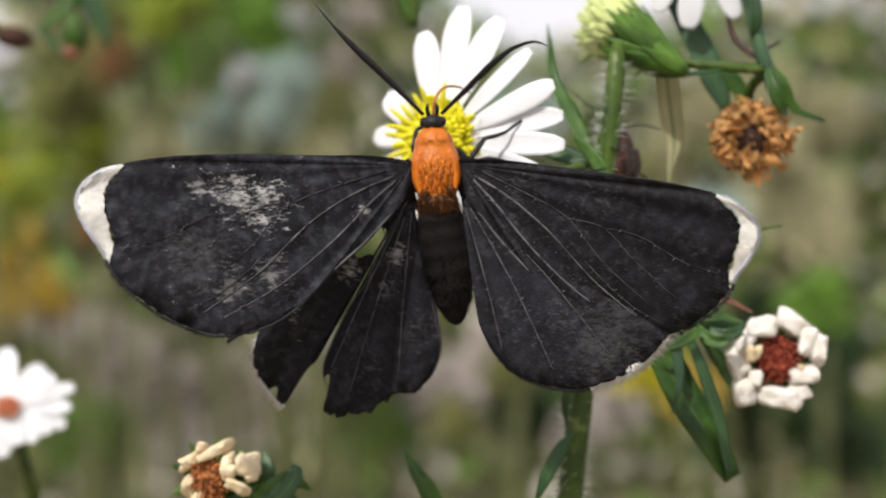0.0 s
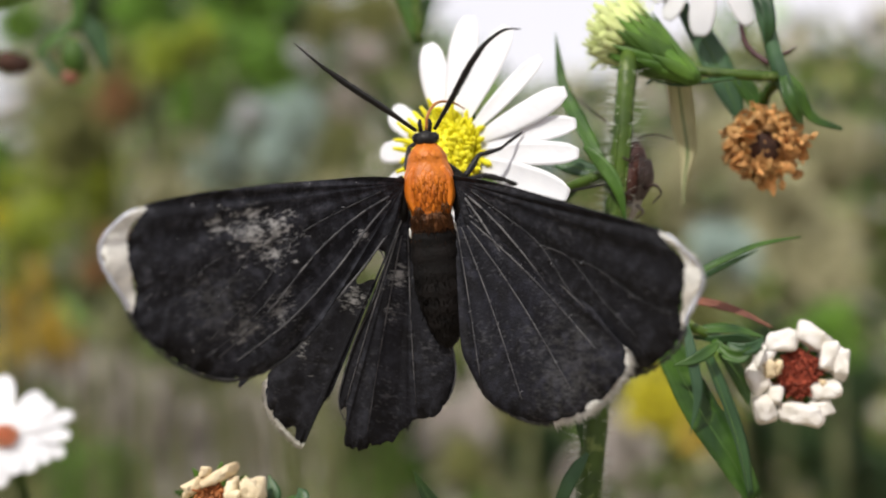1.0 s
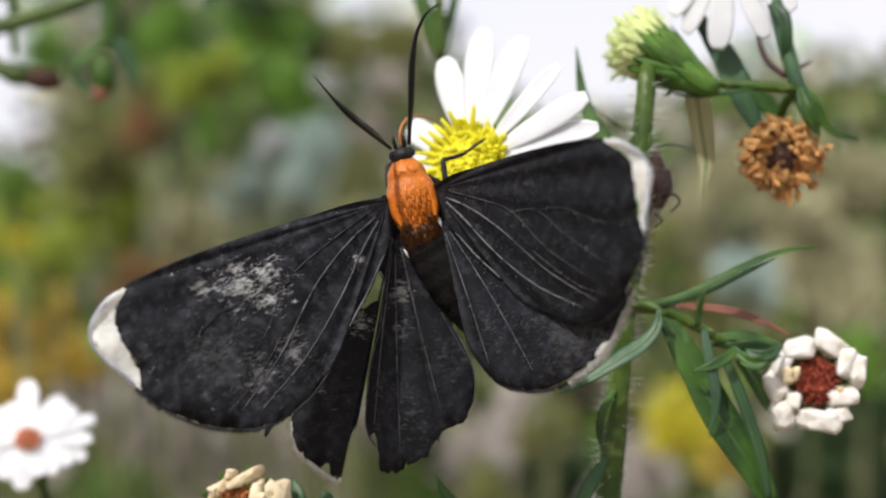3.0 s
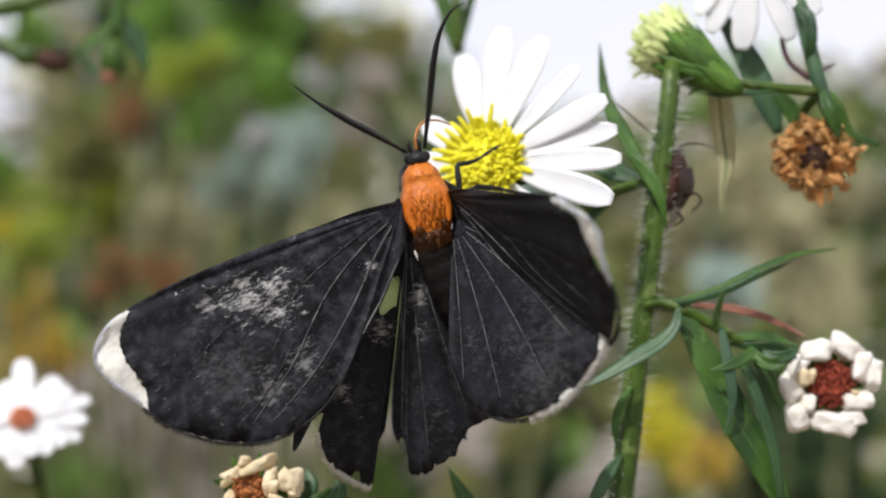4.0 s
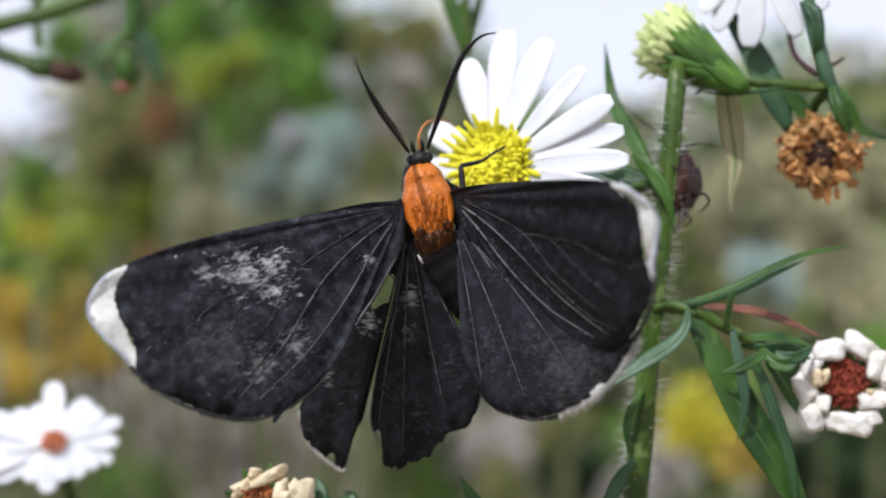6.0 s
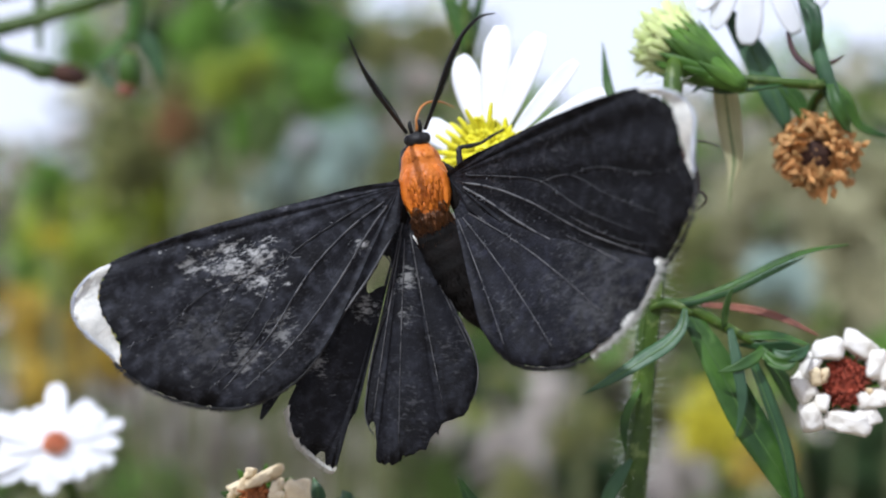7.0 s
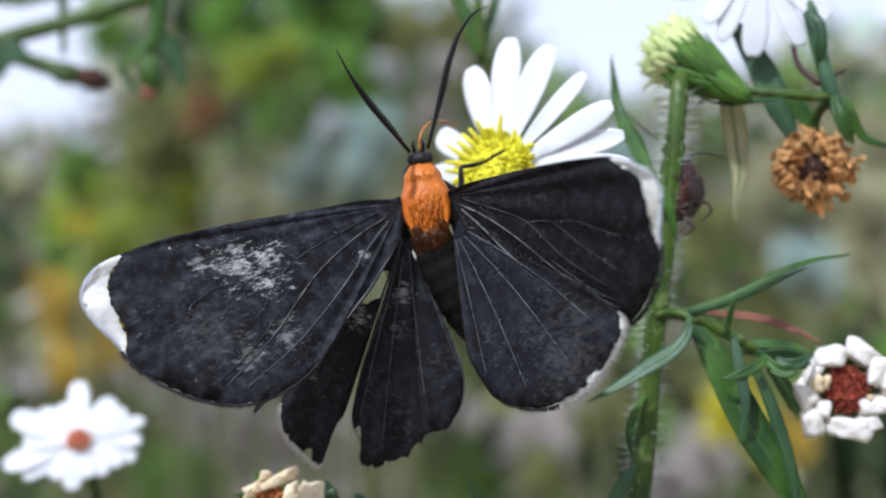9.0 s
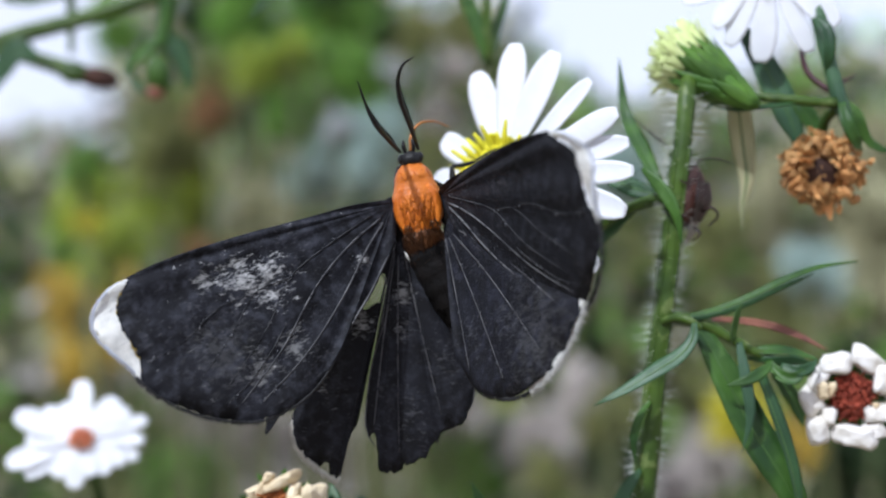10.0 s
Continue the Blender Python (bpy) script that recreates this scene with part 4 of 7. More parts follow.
# ---- neighbouring plants ----
def low_plant():
    c = Vector((-9.19, 0.50, -13.13))
    foot = Vector((c.x - 6, 18, -H / MM))
    t = thing("aster_plant", foot, "wild aster stem with narrow leaves below a dry head", "plant")
    part("stem", one(tube, [foot, (foot.x + 4, 12, -150), c + Vector((-1, 1, -6)), c], [0.9, 0.75, 0.5, 0.45], 9, 30), STEM, t)
    for pts, w, m in (
        ([(-8.06, 1.00, -13.41), (-6.96, 0.50, -12.49), (-6.56, 0.50, -11.65), (-6.81, 1.00, -10.85)], [0.3, 0.5, 0.4, 0.04], LEAF_DARK),
        ([(-7.65, 0.00, -13.52), (-6.17, -0.30, -12.52), (-5.33, 0.00, -12.18), (-4.37, 0.20, -12.82)], [0.3, 0.5, 0.45, 0.04], LEAF),
        ([(-7.31, -0.50, -13.58), (-5.73, -0.50, -12.79), (-5.09, 0.00, -11.76), (-5.33, 0.30, -11.46)], [0.3, 0.45, 0.35, 0.04], LEAF_DARK),
        ([(-8.78, 0.00, -13.34), (-7.06, 0.00, -12.83), (-5.92, 0.00, -12.87), (-4.81, 0.00, -13.48)], [0.3, 0.5, 0.45, 0.04], LEAF),
        ([(2.25, 2.00, -15.58), (1.60, 1.50, -13.27), (0.97, 1.50, -12.23), (0.36, 2.00, -11.06)], [0.4, 0.5, 0.36, 0.03], LEAF),
    ):
        leaf_part("leaf", t, pts, w, m, fold=0.35)
    part("twig", one(tube, [c + Vector((0, 2, -14)), (-0.45, 3.00, -16.87), (2.25, 2.00, -15.58)], [0.3, 0.28, 0.25], 7, 14), STEM, t)


def corner_plant():
    """The blurred sprig behind, with brown buds."""
    foot = Vector((-80, 70, -H / MM))
    t = thing("aster_sprig", foot, "arching green sprig with small brown buds", "plant")
    part("stem", one(tube, [foot, (-80, 60, -150), (-66, 44, -20), (-39.32, 34.00, 15.01), (-34.22, 34.00, 17.26), (-28.73, 34.00, 18.63), (-23.69, 34.00, 20.01), (-19.26, 35.00, 21.63)], [1.2, 1.0, 0.9, 0.72, 0.66, 0.62, 0.58, 0.5], 8, 50), STEM, t)
    part("twig", one(tube, [(-29.08, 34.00, 22.18), (-29.10, 34.00, 19.27), (-29.12, 34.00, 16.15)], [0.4, 0.36, 0.2], 7, 12), STEM, t)
    part("twig", one(tube, [(-37.95, 35.00, 17.19), (-34.23, 34.00, 16.60), (-31.16, 33.50, 15.61), (-28.33, 33.00, 14.63)], [0.55, 0.6, 0.6, 0.7], 7, 14), STEM, t)
    part("bud", one(ball, (-26.9, 33.00, 14.25), (0.82, 0.82, 1.45), 12, 8, (1, 0, -0.2), 0.05), DRY_CORE, t, "dark brown bud")
    part("bud_base", one(ball, (-28.62, 33.00, 14.64), (0.85, 0.85, 1.3), 12, 8, (1, 0, -0.2), 0.05), STEM, t)
    part("twig", one(tube, [(-21.92, 34.00, 20.70), (-22.13, 34.00, 18.63), (-22.43, 34.00, 16.36)], [0.7, 0.6, 0.5], 7, 12), LEAF, t)
    part("bud", one(ball, (-22.72, 34.00, 14.50), (1.0, 1.0, 1.5), 12, 8, (0.1, 0, -1), 0.05), BRACT, t, "green closed bud")
    part("bud_tip", one(ball, (-23.00, 34.00, 13.19), (0.75, 0.75, 0.5), 12, 8, (0.1, 0, -1), 0.08), DRY_LEAF, t)
    for pts, w, m in (
        ([(-22.28, 34.00, 17.39), (-23.56, 34.00, 16.19), (-24.97, 34.00, 14.99), (-25.40, 34.00, 14.38)], [0.3, 0.45, 0.35, 0.04], LEAF),
        ([(-22.08, 34.00, 17.38), (-21.19, 34.00, 16.11), (-20.68, 34.00, 14.85), (-20.26, 34.00, 13.19)], [0.4, 0.8, 0.55, 0.04], LEAF_DARK),
        ([(-24.97, 34.00, 14.99), (-24.24, 34.00, 13.72), (-23.10, 34.00, 12.77)], [0.2, 0.3, 0.1], LEAF_DARK),
        ([(-31.43, 33.00, 15.67), (-32.66, 33.00, 16.33), (-33.94, 33.00, 14.92), (-34.81, 33.00, 13.09)], [0.4, 0.95, 0.8, 0.04], LEAF_DARK),
        ([(-34.48, 35.00, 20.44), (-32.36, 35.00, 20.59), (-29.82, 35.00, 20.71)], [0.3, 0.8, 0.3], LEAF_DARK),
        ([(-11.30, 20.00, 18.55), (-12.42, 20.00, 17.50), (-13.72, 20.00, 16.02)], [0.3, 0.5, 0.05], LEAF),
    ):
        leaf_part("leaf", t, pts, w, m, fold=0.3)
    t2 = thing("grass_sprig", (-70, 150, -H / MM), "narrow green blades of an arching grass, out of focus", "grass")
    part("stem", one(tube, [(-70, 150, -H / MM), (-66, 120, -60), (-40, 60, 45), (-8, 30, 40), (1.20, 20.00, 20.66), (1.61, 20.00, 12.91)], [0.9, 0.7, 0.5, 0.4, 0.36, 0.3], 7, 40), STEM, t2)
    for pts, w in (([(1.61, 20.00, 12.73), (1.22, 20.00, 14.36), (0.48, 20.00, 16.36), (-0.46, 20.00, 18.92)], [0.35, 0.55, 0.5, 0.2]),
                   ([(1.62, 20.00, 13.09), (1.94, 20.50, 14.59), (2.49, 21.00, 16.47), (3.14, 21.00, 18.99)], [0.25, 0.36, 0.3, 0.2])):
        leaf_part("blade", t2, pts, w, LEAF, fold=0.3)


low_plant()
corner_plant()


# ---- bug on the stem ----
def stem_bug():
    top, mid, end = Vector((11.94, 1.50, 5.24)), Vector((12.06, 1.20, 3.28)), Vector((11.49, 1.40, 0.65))
    ax = (end - top).normalized()
    out = Vector((0.80, -0.60, 0.0))
    side = ax.cross(out).normalized()
    t = thing("shield_bug", top, "small brown bug clinging to the aster stem", "insect")

    def shell(f):
        loops = []
        for k, (y, r, h) in enumerate(f):
            c = top + ax * y + out * 0.12
            loops.append([c + side * r * math.cos(a) + out * h * math.sin(a) for a in np.linspace(0, 6.283, 16, endpoint=False)])
        return one(rings, loops)
    part("abdomen", shell(((1.0, 0.75, 0.55), (1.6, 0.95, 0.72), (2.3, 0.98, 0.72), (3.0, 0.75, 0.5), (3.5, 0.35, 0.25))), BUG, t)
    part("thorax", shell(((0.35, 0.42, 0.36), (0.6, 0.62, 0.52), (1.0, 0.8, 0.66), (1.25, 0.7, 0.62))), BUG, t)
    part("head", shell(((0.0, 0.16, 0.14), (0.12, 0.3, 0.26), (0.35, 0.36, 0.3), (0.5, 0.3, 0.26))), BUG_DARK, t)
    part("eye", one(ball, top + ax * 0.22 + side * 0.3 + out * 0.1, (0.13, 0.13, 0.13)), BLACK, t)
    part("eye", one(ball, top + ax * 0.22 - side * 0.3 + out * 0.1, (0.13, 0.13, 0.13)), BLACK, t)
    part("wing_case", one(blade, [top + ax * 1.1 + out * 0.75 + side * 0.3, top + ax * 2.0 + out * 0.85 + side * 0.35, top + ax * 3.1 + out * 0.55 + side * 0.2], [0.35, 0.5, 0.25], up=out), BUG_DARK, t)
    part("wing_case", one(blade, [top + ax * 1.1 + out * 0.75 - side * 0.3, top + ax * 2.0 + out * 0.85 - side * 0.35, top + ax * 3.1 + out * 0.55 - side * 0.2], [0.35, 0.5, 0.25], up=out), BUG_DARK, t)
    part("wing_membrane", one(blade, [top + ax * 2.9 + out * 0.5, top + ax * 3.6 + out * 0.35, top + ax * 4.3], [0.45, 0.42, 0.15], up=out), MEMBRANE, t)
    for pts in ([(12.08, 1.00, 5.05), (12.43, 0.60, 5.25), (13.06, 0.60, 5.26), (13.95, 0.90, 5.00)], [(11.62, 2.20, 5.09), (10.90, 2.60, 6.08), (10.26, 2.80, 6.65), (9.22, 3.00, 7.64)]):
        part("antenna", one(tube, pts, [0.05, 0.045, 0.05, 0.03], 5, 14), BUG_DARK, t)
    for pts in ([(12.44, 1.20, 2.64), (12.90, 0.80, 2.78), (13.18, 0.80, 2.43), (12.76, 1.20, 1.88)], [(11.99, 1.20, 1.84), (12.25, 0.90, 1.48), (11.86, 1.00, 1.15)],
                [(11.95, 1.00, 4.43), (11.51, 0.30, 4.05), (11.24, 0.30, 4.23)], [(11.71, 0.80, 2.70), (11.36, 0.30, 2.40), (11.08, 0.30, 2.64)]):
        part("leg", one(tube, pts, [0.09, 0.08, 0.06, 0.04], 5, 12), BUG_DARK, t)


stem_bug()


# ---- moth, in its own space: x to its right wing, y to the head, z to the back ----
def wing_margin(ctrl, n):
    return [Vector((p[0], p[1], 0)) for p in smooth_path(ctrl, n)]


def wing_sheet(bm, margin, s0, s1, side, camber=0.5, ns=10, ragged=0.0, thick=0.05, size=1.0):
    """Sheet between the fractions s0 and s1 of the way from the hinge to each margin point; two faces thick."""
    n = len(margin)

    def at(i, s, z):
        p = margin[i] * s * size
        span = p.length / 16
        return Vector((p.x * side, p.y, camber * math.sin(math.pi * min(1, span)) + 0.10 * math.sin(i * 0.33) * s + z))
    for z in (thick / 2, -thick / 2):
        grid = []
        for i in range(n):
            a = s0(i / (n - 1)) if callable(s0) else s0
            b = s1(i / (n - 1)) if callable(s1) else s1
            b *= 1 - ragged * random.random() ** 2 * 1.0
            grid.append([bm.verts.new(at(i, a + (b - a) * j / ns, z)) for j in range(ns + 1)])
        for i in range(n - 1):
            for j in range(ns):
                bm.faces.new((grid[i][j], grid[i + 1][j], grid[i + 1][j + 1], grid[i][j + 1]))
        if z > 0:
            top = grid
    for i in range(n - 1):
        bm.faces.new((top[i][ns], top[i + 1][ns], grid[i + 1][ns], grid[i][ns]))


def vein(bm, margin, u, side, s0=0.08, s1=0.96, bow=0.0, r=0.055, camber=0.5, size=1.0):
    i = u * (len(margin) - 1)
    k = int(i)
    m = margin[k].lerp(margin[min(k + 1, len(margin) - 1)], i - k)
    out = Vector((-m.y, m.x, 0)).normalized()
    pts = []
    for f in np.linspace(0, 1, 9):
        s = s0 + (s1 - s0) * f
        p = m * s * size + out * bow * math.sin(math.pi * f)
        pts.append(Vector((p.x * side, p.y, camber * math.sin(math.pi * min(1, p.length / 16)) + 0.10 * math.sin(i * 0.33) * s + 0.06)))
    tube(bm, pts, [r, r * 0.9, r * 0.5], 6, 18)


FORE = [(0.01, 0.23), (2.22, 0.44), (4.37, 0.44), (8.69, 0.42), (12.46, 0.20), (14.07, -0.10), (15.02, -0.47), (15.72, -1.09), (15.91, -1.90), (15.56, -2.90), (14.94, -3.84), (14.34, -5.00), (13.00, -6.35), (11.38, -7.29), (10.03, -7.70), (8.69, -7.64), (7.34, -7.29), (5.99, -6.48), (4.37, -5.00), (2.76, -3.75), (1.35, -2.45), (0.55, -1.75), (0.1, -0.9)]
# vein courses on a forewing: points from the hinge outward, thickness
VEINS = (((0.9, -0.75), (2.2, -1.75), (4.1, -3.45), (7.0, -5.6), (9.6, -6.95)), 0.054), (((1.0, -0.55), (2.7, -1.2), (5.1, -2.55), (8.0, -5.05), (10.6, -6.75)), 0.052), \
        (((1.5, -0.3), (3.7, -0.95), (6.4, -2.0), (8.3, -3.85), (11.0, -5.85)), 0.034), (((6.4, -2.0), (8.3, -2.25), (9.9, -3.6), (12.1, -5.2)), 0.028), \
        (((8.3, -2.25), (10.1, -2.4), (12.4, -3.45), (14.1, -3.8)), 0.022), (((7.4, -4.0), (8.8, -5.2), (10.0, -6.0), (11.5, -6.6)), 0.030)
HIND = [(1.19, -0.77), (3.89, -1.53), (7.39, -3.41), (9.54, -5.30), (10.62, -6.65), (10.08, -7.51), (9.00, -8.53), (7.66, -9.23), (5.77, -9.66), (4.15, -9.45), (2.67, -8.85), (1.68, -7.88), (1.08, -6.65), (0.81, -4.22)]
TORN_IN = [(0.85, -1.10), (1.15, -2.05), (0.62, -2.45), (0.32, -3.35), (0.98, -6.41), (1.17, -8.08), (1.12, -10.04), (0.61, -10.82), (0.45, -11.88), (-0.28, -11.99), (-0.89, -11.60), (-2.29, -10.76), (-2.45, -9.98), (-3.40, -9.53), (-3.90, -8.42), (-3.96, -7.25), (-2.79, -4.74), (-1.25, -2.37), (-0.39, -0.56)]
TORN_MID = [(3.62, -6.13), (4.52, -7.53), (4.77, -9.34), (4.46, -10.76), (3.62, -11.71), (2.37, -12.35), (2.40, -11.21), (1.84, -10.31), (1.39, -8.36), (1.12, -5.58), (0.61, -3.57)]
TORN_OUT = [(3.76, -4.74), (4.96, -6.41), (5.69, -8.36), (5.97, -10.31), (5.58, -9.76), (5.07, -8.08), (4.18, -6.13)]


def on_wing(margin, x, y, side, camber, size=1.0, lift=0.0):
    """The point of a wing sheet above (x, y) of its plan, raised by lift."""
    p = Vector((x, y, 0))
    ang = [abs(p.angle(m)) if m.length else 9 for m in margin]
    i = min(range(len(margin)), key=lambda k: ang[k])
    f = min(1.0, p.length / max(0.1, margin[i].length))
    q = p * size
    return Vector((q.x * side, q.y, camber * math.sin(math.pi * min(1, q.length / 16)) + 0.10 * math.sin(i * 0.33) * f + lift))


def course(bm, margin, plan, r, side, camber, size=1.0):
    """A vein along plan points: a flat raised ridge that thins outward."""
    path = smooth_path([(x, y, 0) for x, y in plan], 26)
    tube(bm, [on_wing(margin, p[0], p[1], side, camber, size, 0.035) for p in path], [r, r * 0.95, r * 0.8, r * 0.45], 6, 30, rough=0.22)


def dust_flake(bm, p, camber):
    """One loose pale scale lying on the wing."""
    z = camber * math.sin(math.pi * min(1, p.length / 16)) + 0.085
    a, ln, wd = random.gauss(0.5, 0.35), random.uniform(0.04, 0.14), random.uniform(0.010, 0.024)
    d, s = Vector((math.cos(a), math.sin(a), rnd(0.25))) * ln, Vector((-math.sin(a), math.cos(a), rnd(0.4))) * wd
    c = Vector((p.x, p.y, z))
    q = [bm.verts.new(c + v) for v in (-d, s, d, -s, Vector((0, 0, -0.03)))]
    bm.faces.new(q[:4])
    for i in range(4):
        bm.faces.new((q[i], q[4], q[(i + 1) % 4]))


def dust_vein(bm, margin, u, side, s0, s1, bow, count, size=1.0, camber=0.5):
    """Loose scales strewn along a vein, in uneven clusters."""
    m = margin[int(u * (len(margin) - 1))]
    out = Vector((-m.y, m.x, 0)).normalized()
    for i in range(count):
        f = random.random()
        if noise.noise((u * 90, f * 9, 1.5)) < -0.15:
            continue
        p = m * (s0 + (s1 - s0) * f) * size + out * (bow * math.sin(math.pi * f) + random.gauss(0, 0.05))
        dust_flake(bm, Vector((p.x * side, p.y, 0)), camber)


def forewing(moth, side, material, size):
    m = wing_margin(FORE, 150)
    camber = 0.12 if side < 0 else 0.5
    ua, ub = 5 / 22, 10.4 / 22
    root = (1.15 * side, 0.15, 0.35)

    def edge(u):
        if not ua <= u <= ub:
            return 1.0
        f = (u - ua) / (ub - ua)
        return 1.0 - (0.122 if side < 0 else 0.088) * f ** 0.46 * (1 - f) ** 0.54 * 1.2 - 0.004 * math.sin(f * 57) * math.sin(f * 23)
    bm = new_bm()
    wing_sheet(bm, m, 0.0, edge, side, ragged=0.012, ns=14, size=size, camber=camber)
    w = part("forewing", bm, material, moth, "black forewing with pale veins", local=True)
    i0, i1 = int(ua * 149), int(ub * 149) + 1
    seg = m[i0:i1 + 1]
    bm = new_bm()
    wing_sheet(bm, seg, lambda u: edge((i0 + u * (i1 - i0)) / 149), lambda u: 1.0, side, ns=4, ragged=0.012, size=size, camber=camber)
    part("white_tip", bm, WHITE_TIP, w, "white wing tip", local=True)
    bm = new_bm()
    for i in range(i0 + 2, i1 - 1):
        for q in range(26):
            p = m[i].lerp(m[i + 1], random.random()) * size
            d0 = p.normalized()
            z = camber * math.sin(math.pi * min(1, p.length / 16)) + 0.10 * math.sin(i * 0.33) + rnd(0.03)
            spike(bm, Vector((p.x * side, p.y, z)) - Vector((d0.x * side, d0.y, 0)) * 0.1, Vector((d0.x * side, d0.y, rnd(0.15))) * random.uniform(0.10, 0.22) + rdir() * 0.04, 0.04, 3)
    tagged(part("tip_fringe", bm, TIP_FRINGE, w, "bluish white fringe of the wing tip", local=True), kind="stuff")
    for k in range(8):
        bm = new_bm()
        u = ua + (ub - ua) * (k + 1) / 9.5
        vein(bm, m, u, side, edge(u) + 0.006, 0.97, 0, 0.010, size=size, camber=camber)
        part("tip_ray", bm, TIP_RAY, w, local=True)
    dust = new_bm()
    for plan, r in VEINS:
        bm = new_bm()
        course(bm, m, plan, r, side, camber, size)
        part("vein", bm, VEIN if r > 0.04 else VEIN_FAINT, w, local=True)
        path = smooth_path([(x, y, 0) for x, y in plan], 60)
        for i in range(int(500 * r)):
            q = random.choice(path)
            if noise.noise((q[0] * 0.9, q[1] * 0.9, 1.5)) > -0.1:
                dust_flake(dust, Vector((q[0] * side + random.gauss(0, 0.07), q[1] + random.gauss(0, 0.07), 0)) * size, camber)
    for x, y, r, cnt in ((-7.9, -1.75, 1.6, 120), (-8.4, -5.2, 1.7, 40), (-2.8, -2.2, 0.5, 20)) if side < 0 else ((4.5, -4.2, 2.2, 40),):
        for i in range(cnt):
            a, q = random.uniform(0, 6.283), r * random.random() ** 0.7
            dust_flake(dust, Vector((x + q * math.cos(a) * 1.25, y + q * math.sin(a) * 0.7, 0)), camber)
    tagged(part("scale_dust", dust, DUST, w, "pale loose wing scales", local=True), kind="stuff")
    bm = new_bm()
    tube(bm, [Vector((p.x * side, p.y, 0)) * 0.985 * size + Vector((0, 0, camber * math.sin(math.pi * min(1, p.length * size / 16)) + 0.06)) for p in m[122:140:3]], [0.05, 0.06, 0.05], 6, 40)
    part("vein", bm, VEIN, w, "pale rear edge", local=True)
    bm = new_bm()
    for i in range(int(0.47 * 149), 132):
        for q in range(13):
            p = m[i].lerp(m[i + 1], random.random())
            d0 = p.normalized()
            spike(bm, Vector((p.x * side, p.y, 0.12)) * size, Vector((d0.x * side, d0.y, rnd(0.2))) * random.uniform(0.10, 0.28) + rdir() * 0.06, 0.045, 3)
    tagged(part("fringe", bm, FRINGE, w, "short dark fringe", local=True), kind="stuff")
    w.location = V(root) * MM
    return w


def hindwing(moth):
    m = wing_margin(HIND, 110)
    bm = new_bm()
    wing_sheet(bm, m, 0.0, 1.0, 1, camber=0.3, ns=12, ragged=0.012)
    w = part("hindwing", bm, WING_HIND, moth, "black hindwing with a white edge", local=True)
    bm = new_bm()
    for i in range(30, 64):
        for q in range(26):
            p = m[i].lerp(m[i + 1], random.random())
            d0 = p.normalized()
            spike(bm, Vector((p.x, p.y, 0.12)) - d0 * random.uniform(0, 0.3), Vector((d0.x, d0.y, rnd(0.2))) * random.uniform(0.25, 0.55) + rdir() * 0.08, 0.035, 3)
    tagged(part("white_fringe", bm, WHITE_TIP, w, "white fringe", local=True), kind="stuff")
    bm = new_bm()
    for i in range(64, 100):
        for q in range(13):
            p = m[i].lerp(m[i + 1], random.random())
            d0 = p.normalized()
            spike(bm, Vector((p.x, p.y, 0.12)), Vector((d0.x, d0.y, rnd(0.2))) * random.uniform(0.10, 0.28) + rdir() * 0.06, 0.045, 3)
    tagged(part("fringe", bm, FRINGE, w, "short dark fringe", local=True), kind="stuff")
    dust = new_bm()
    for u, bow in ((0.22, 0.3), (0.36, 0.3), (0.50, 0.3), (0.64, 0.2), (0.78, 0.1)):
        bm = new_bm()
        vein(bm, m, u, 1, 0.12, 0.9, bow, 0.032, camber=0.3)
        part("vein", bm, VEIN, w, local=True)
        dust_vein(dust, m, u, 1, 0.12, 0.9, bow, 45, 1.0, 0.3)
    tagged(part("scale_dust", dust, DUST, w, "pale loose wing scales", local=True), kind="stuff")
    w.location = Vector((1.1, -0.9, -0.15)) * MM
    return w


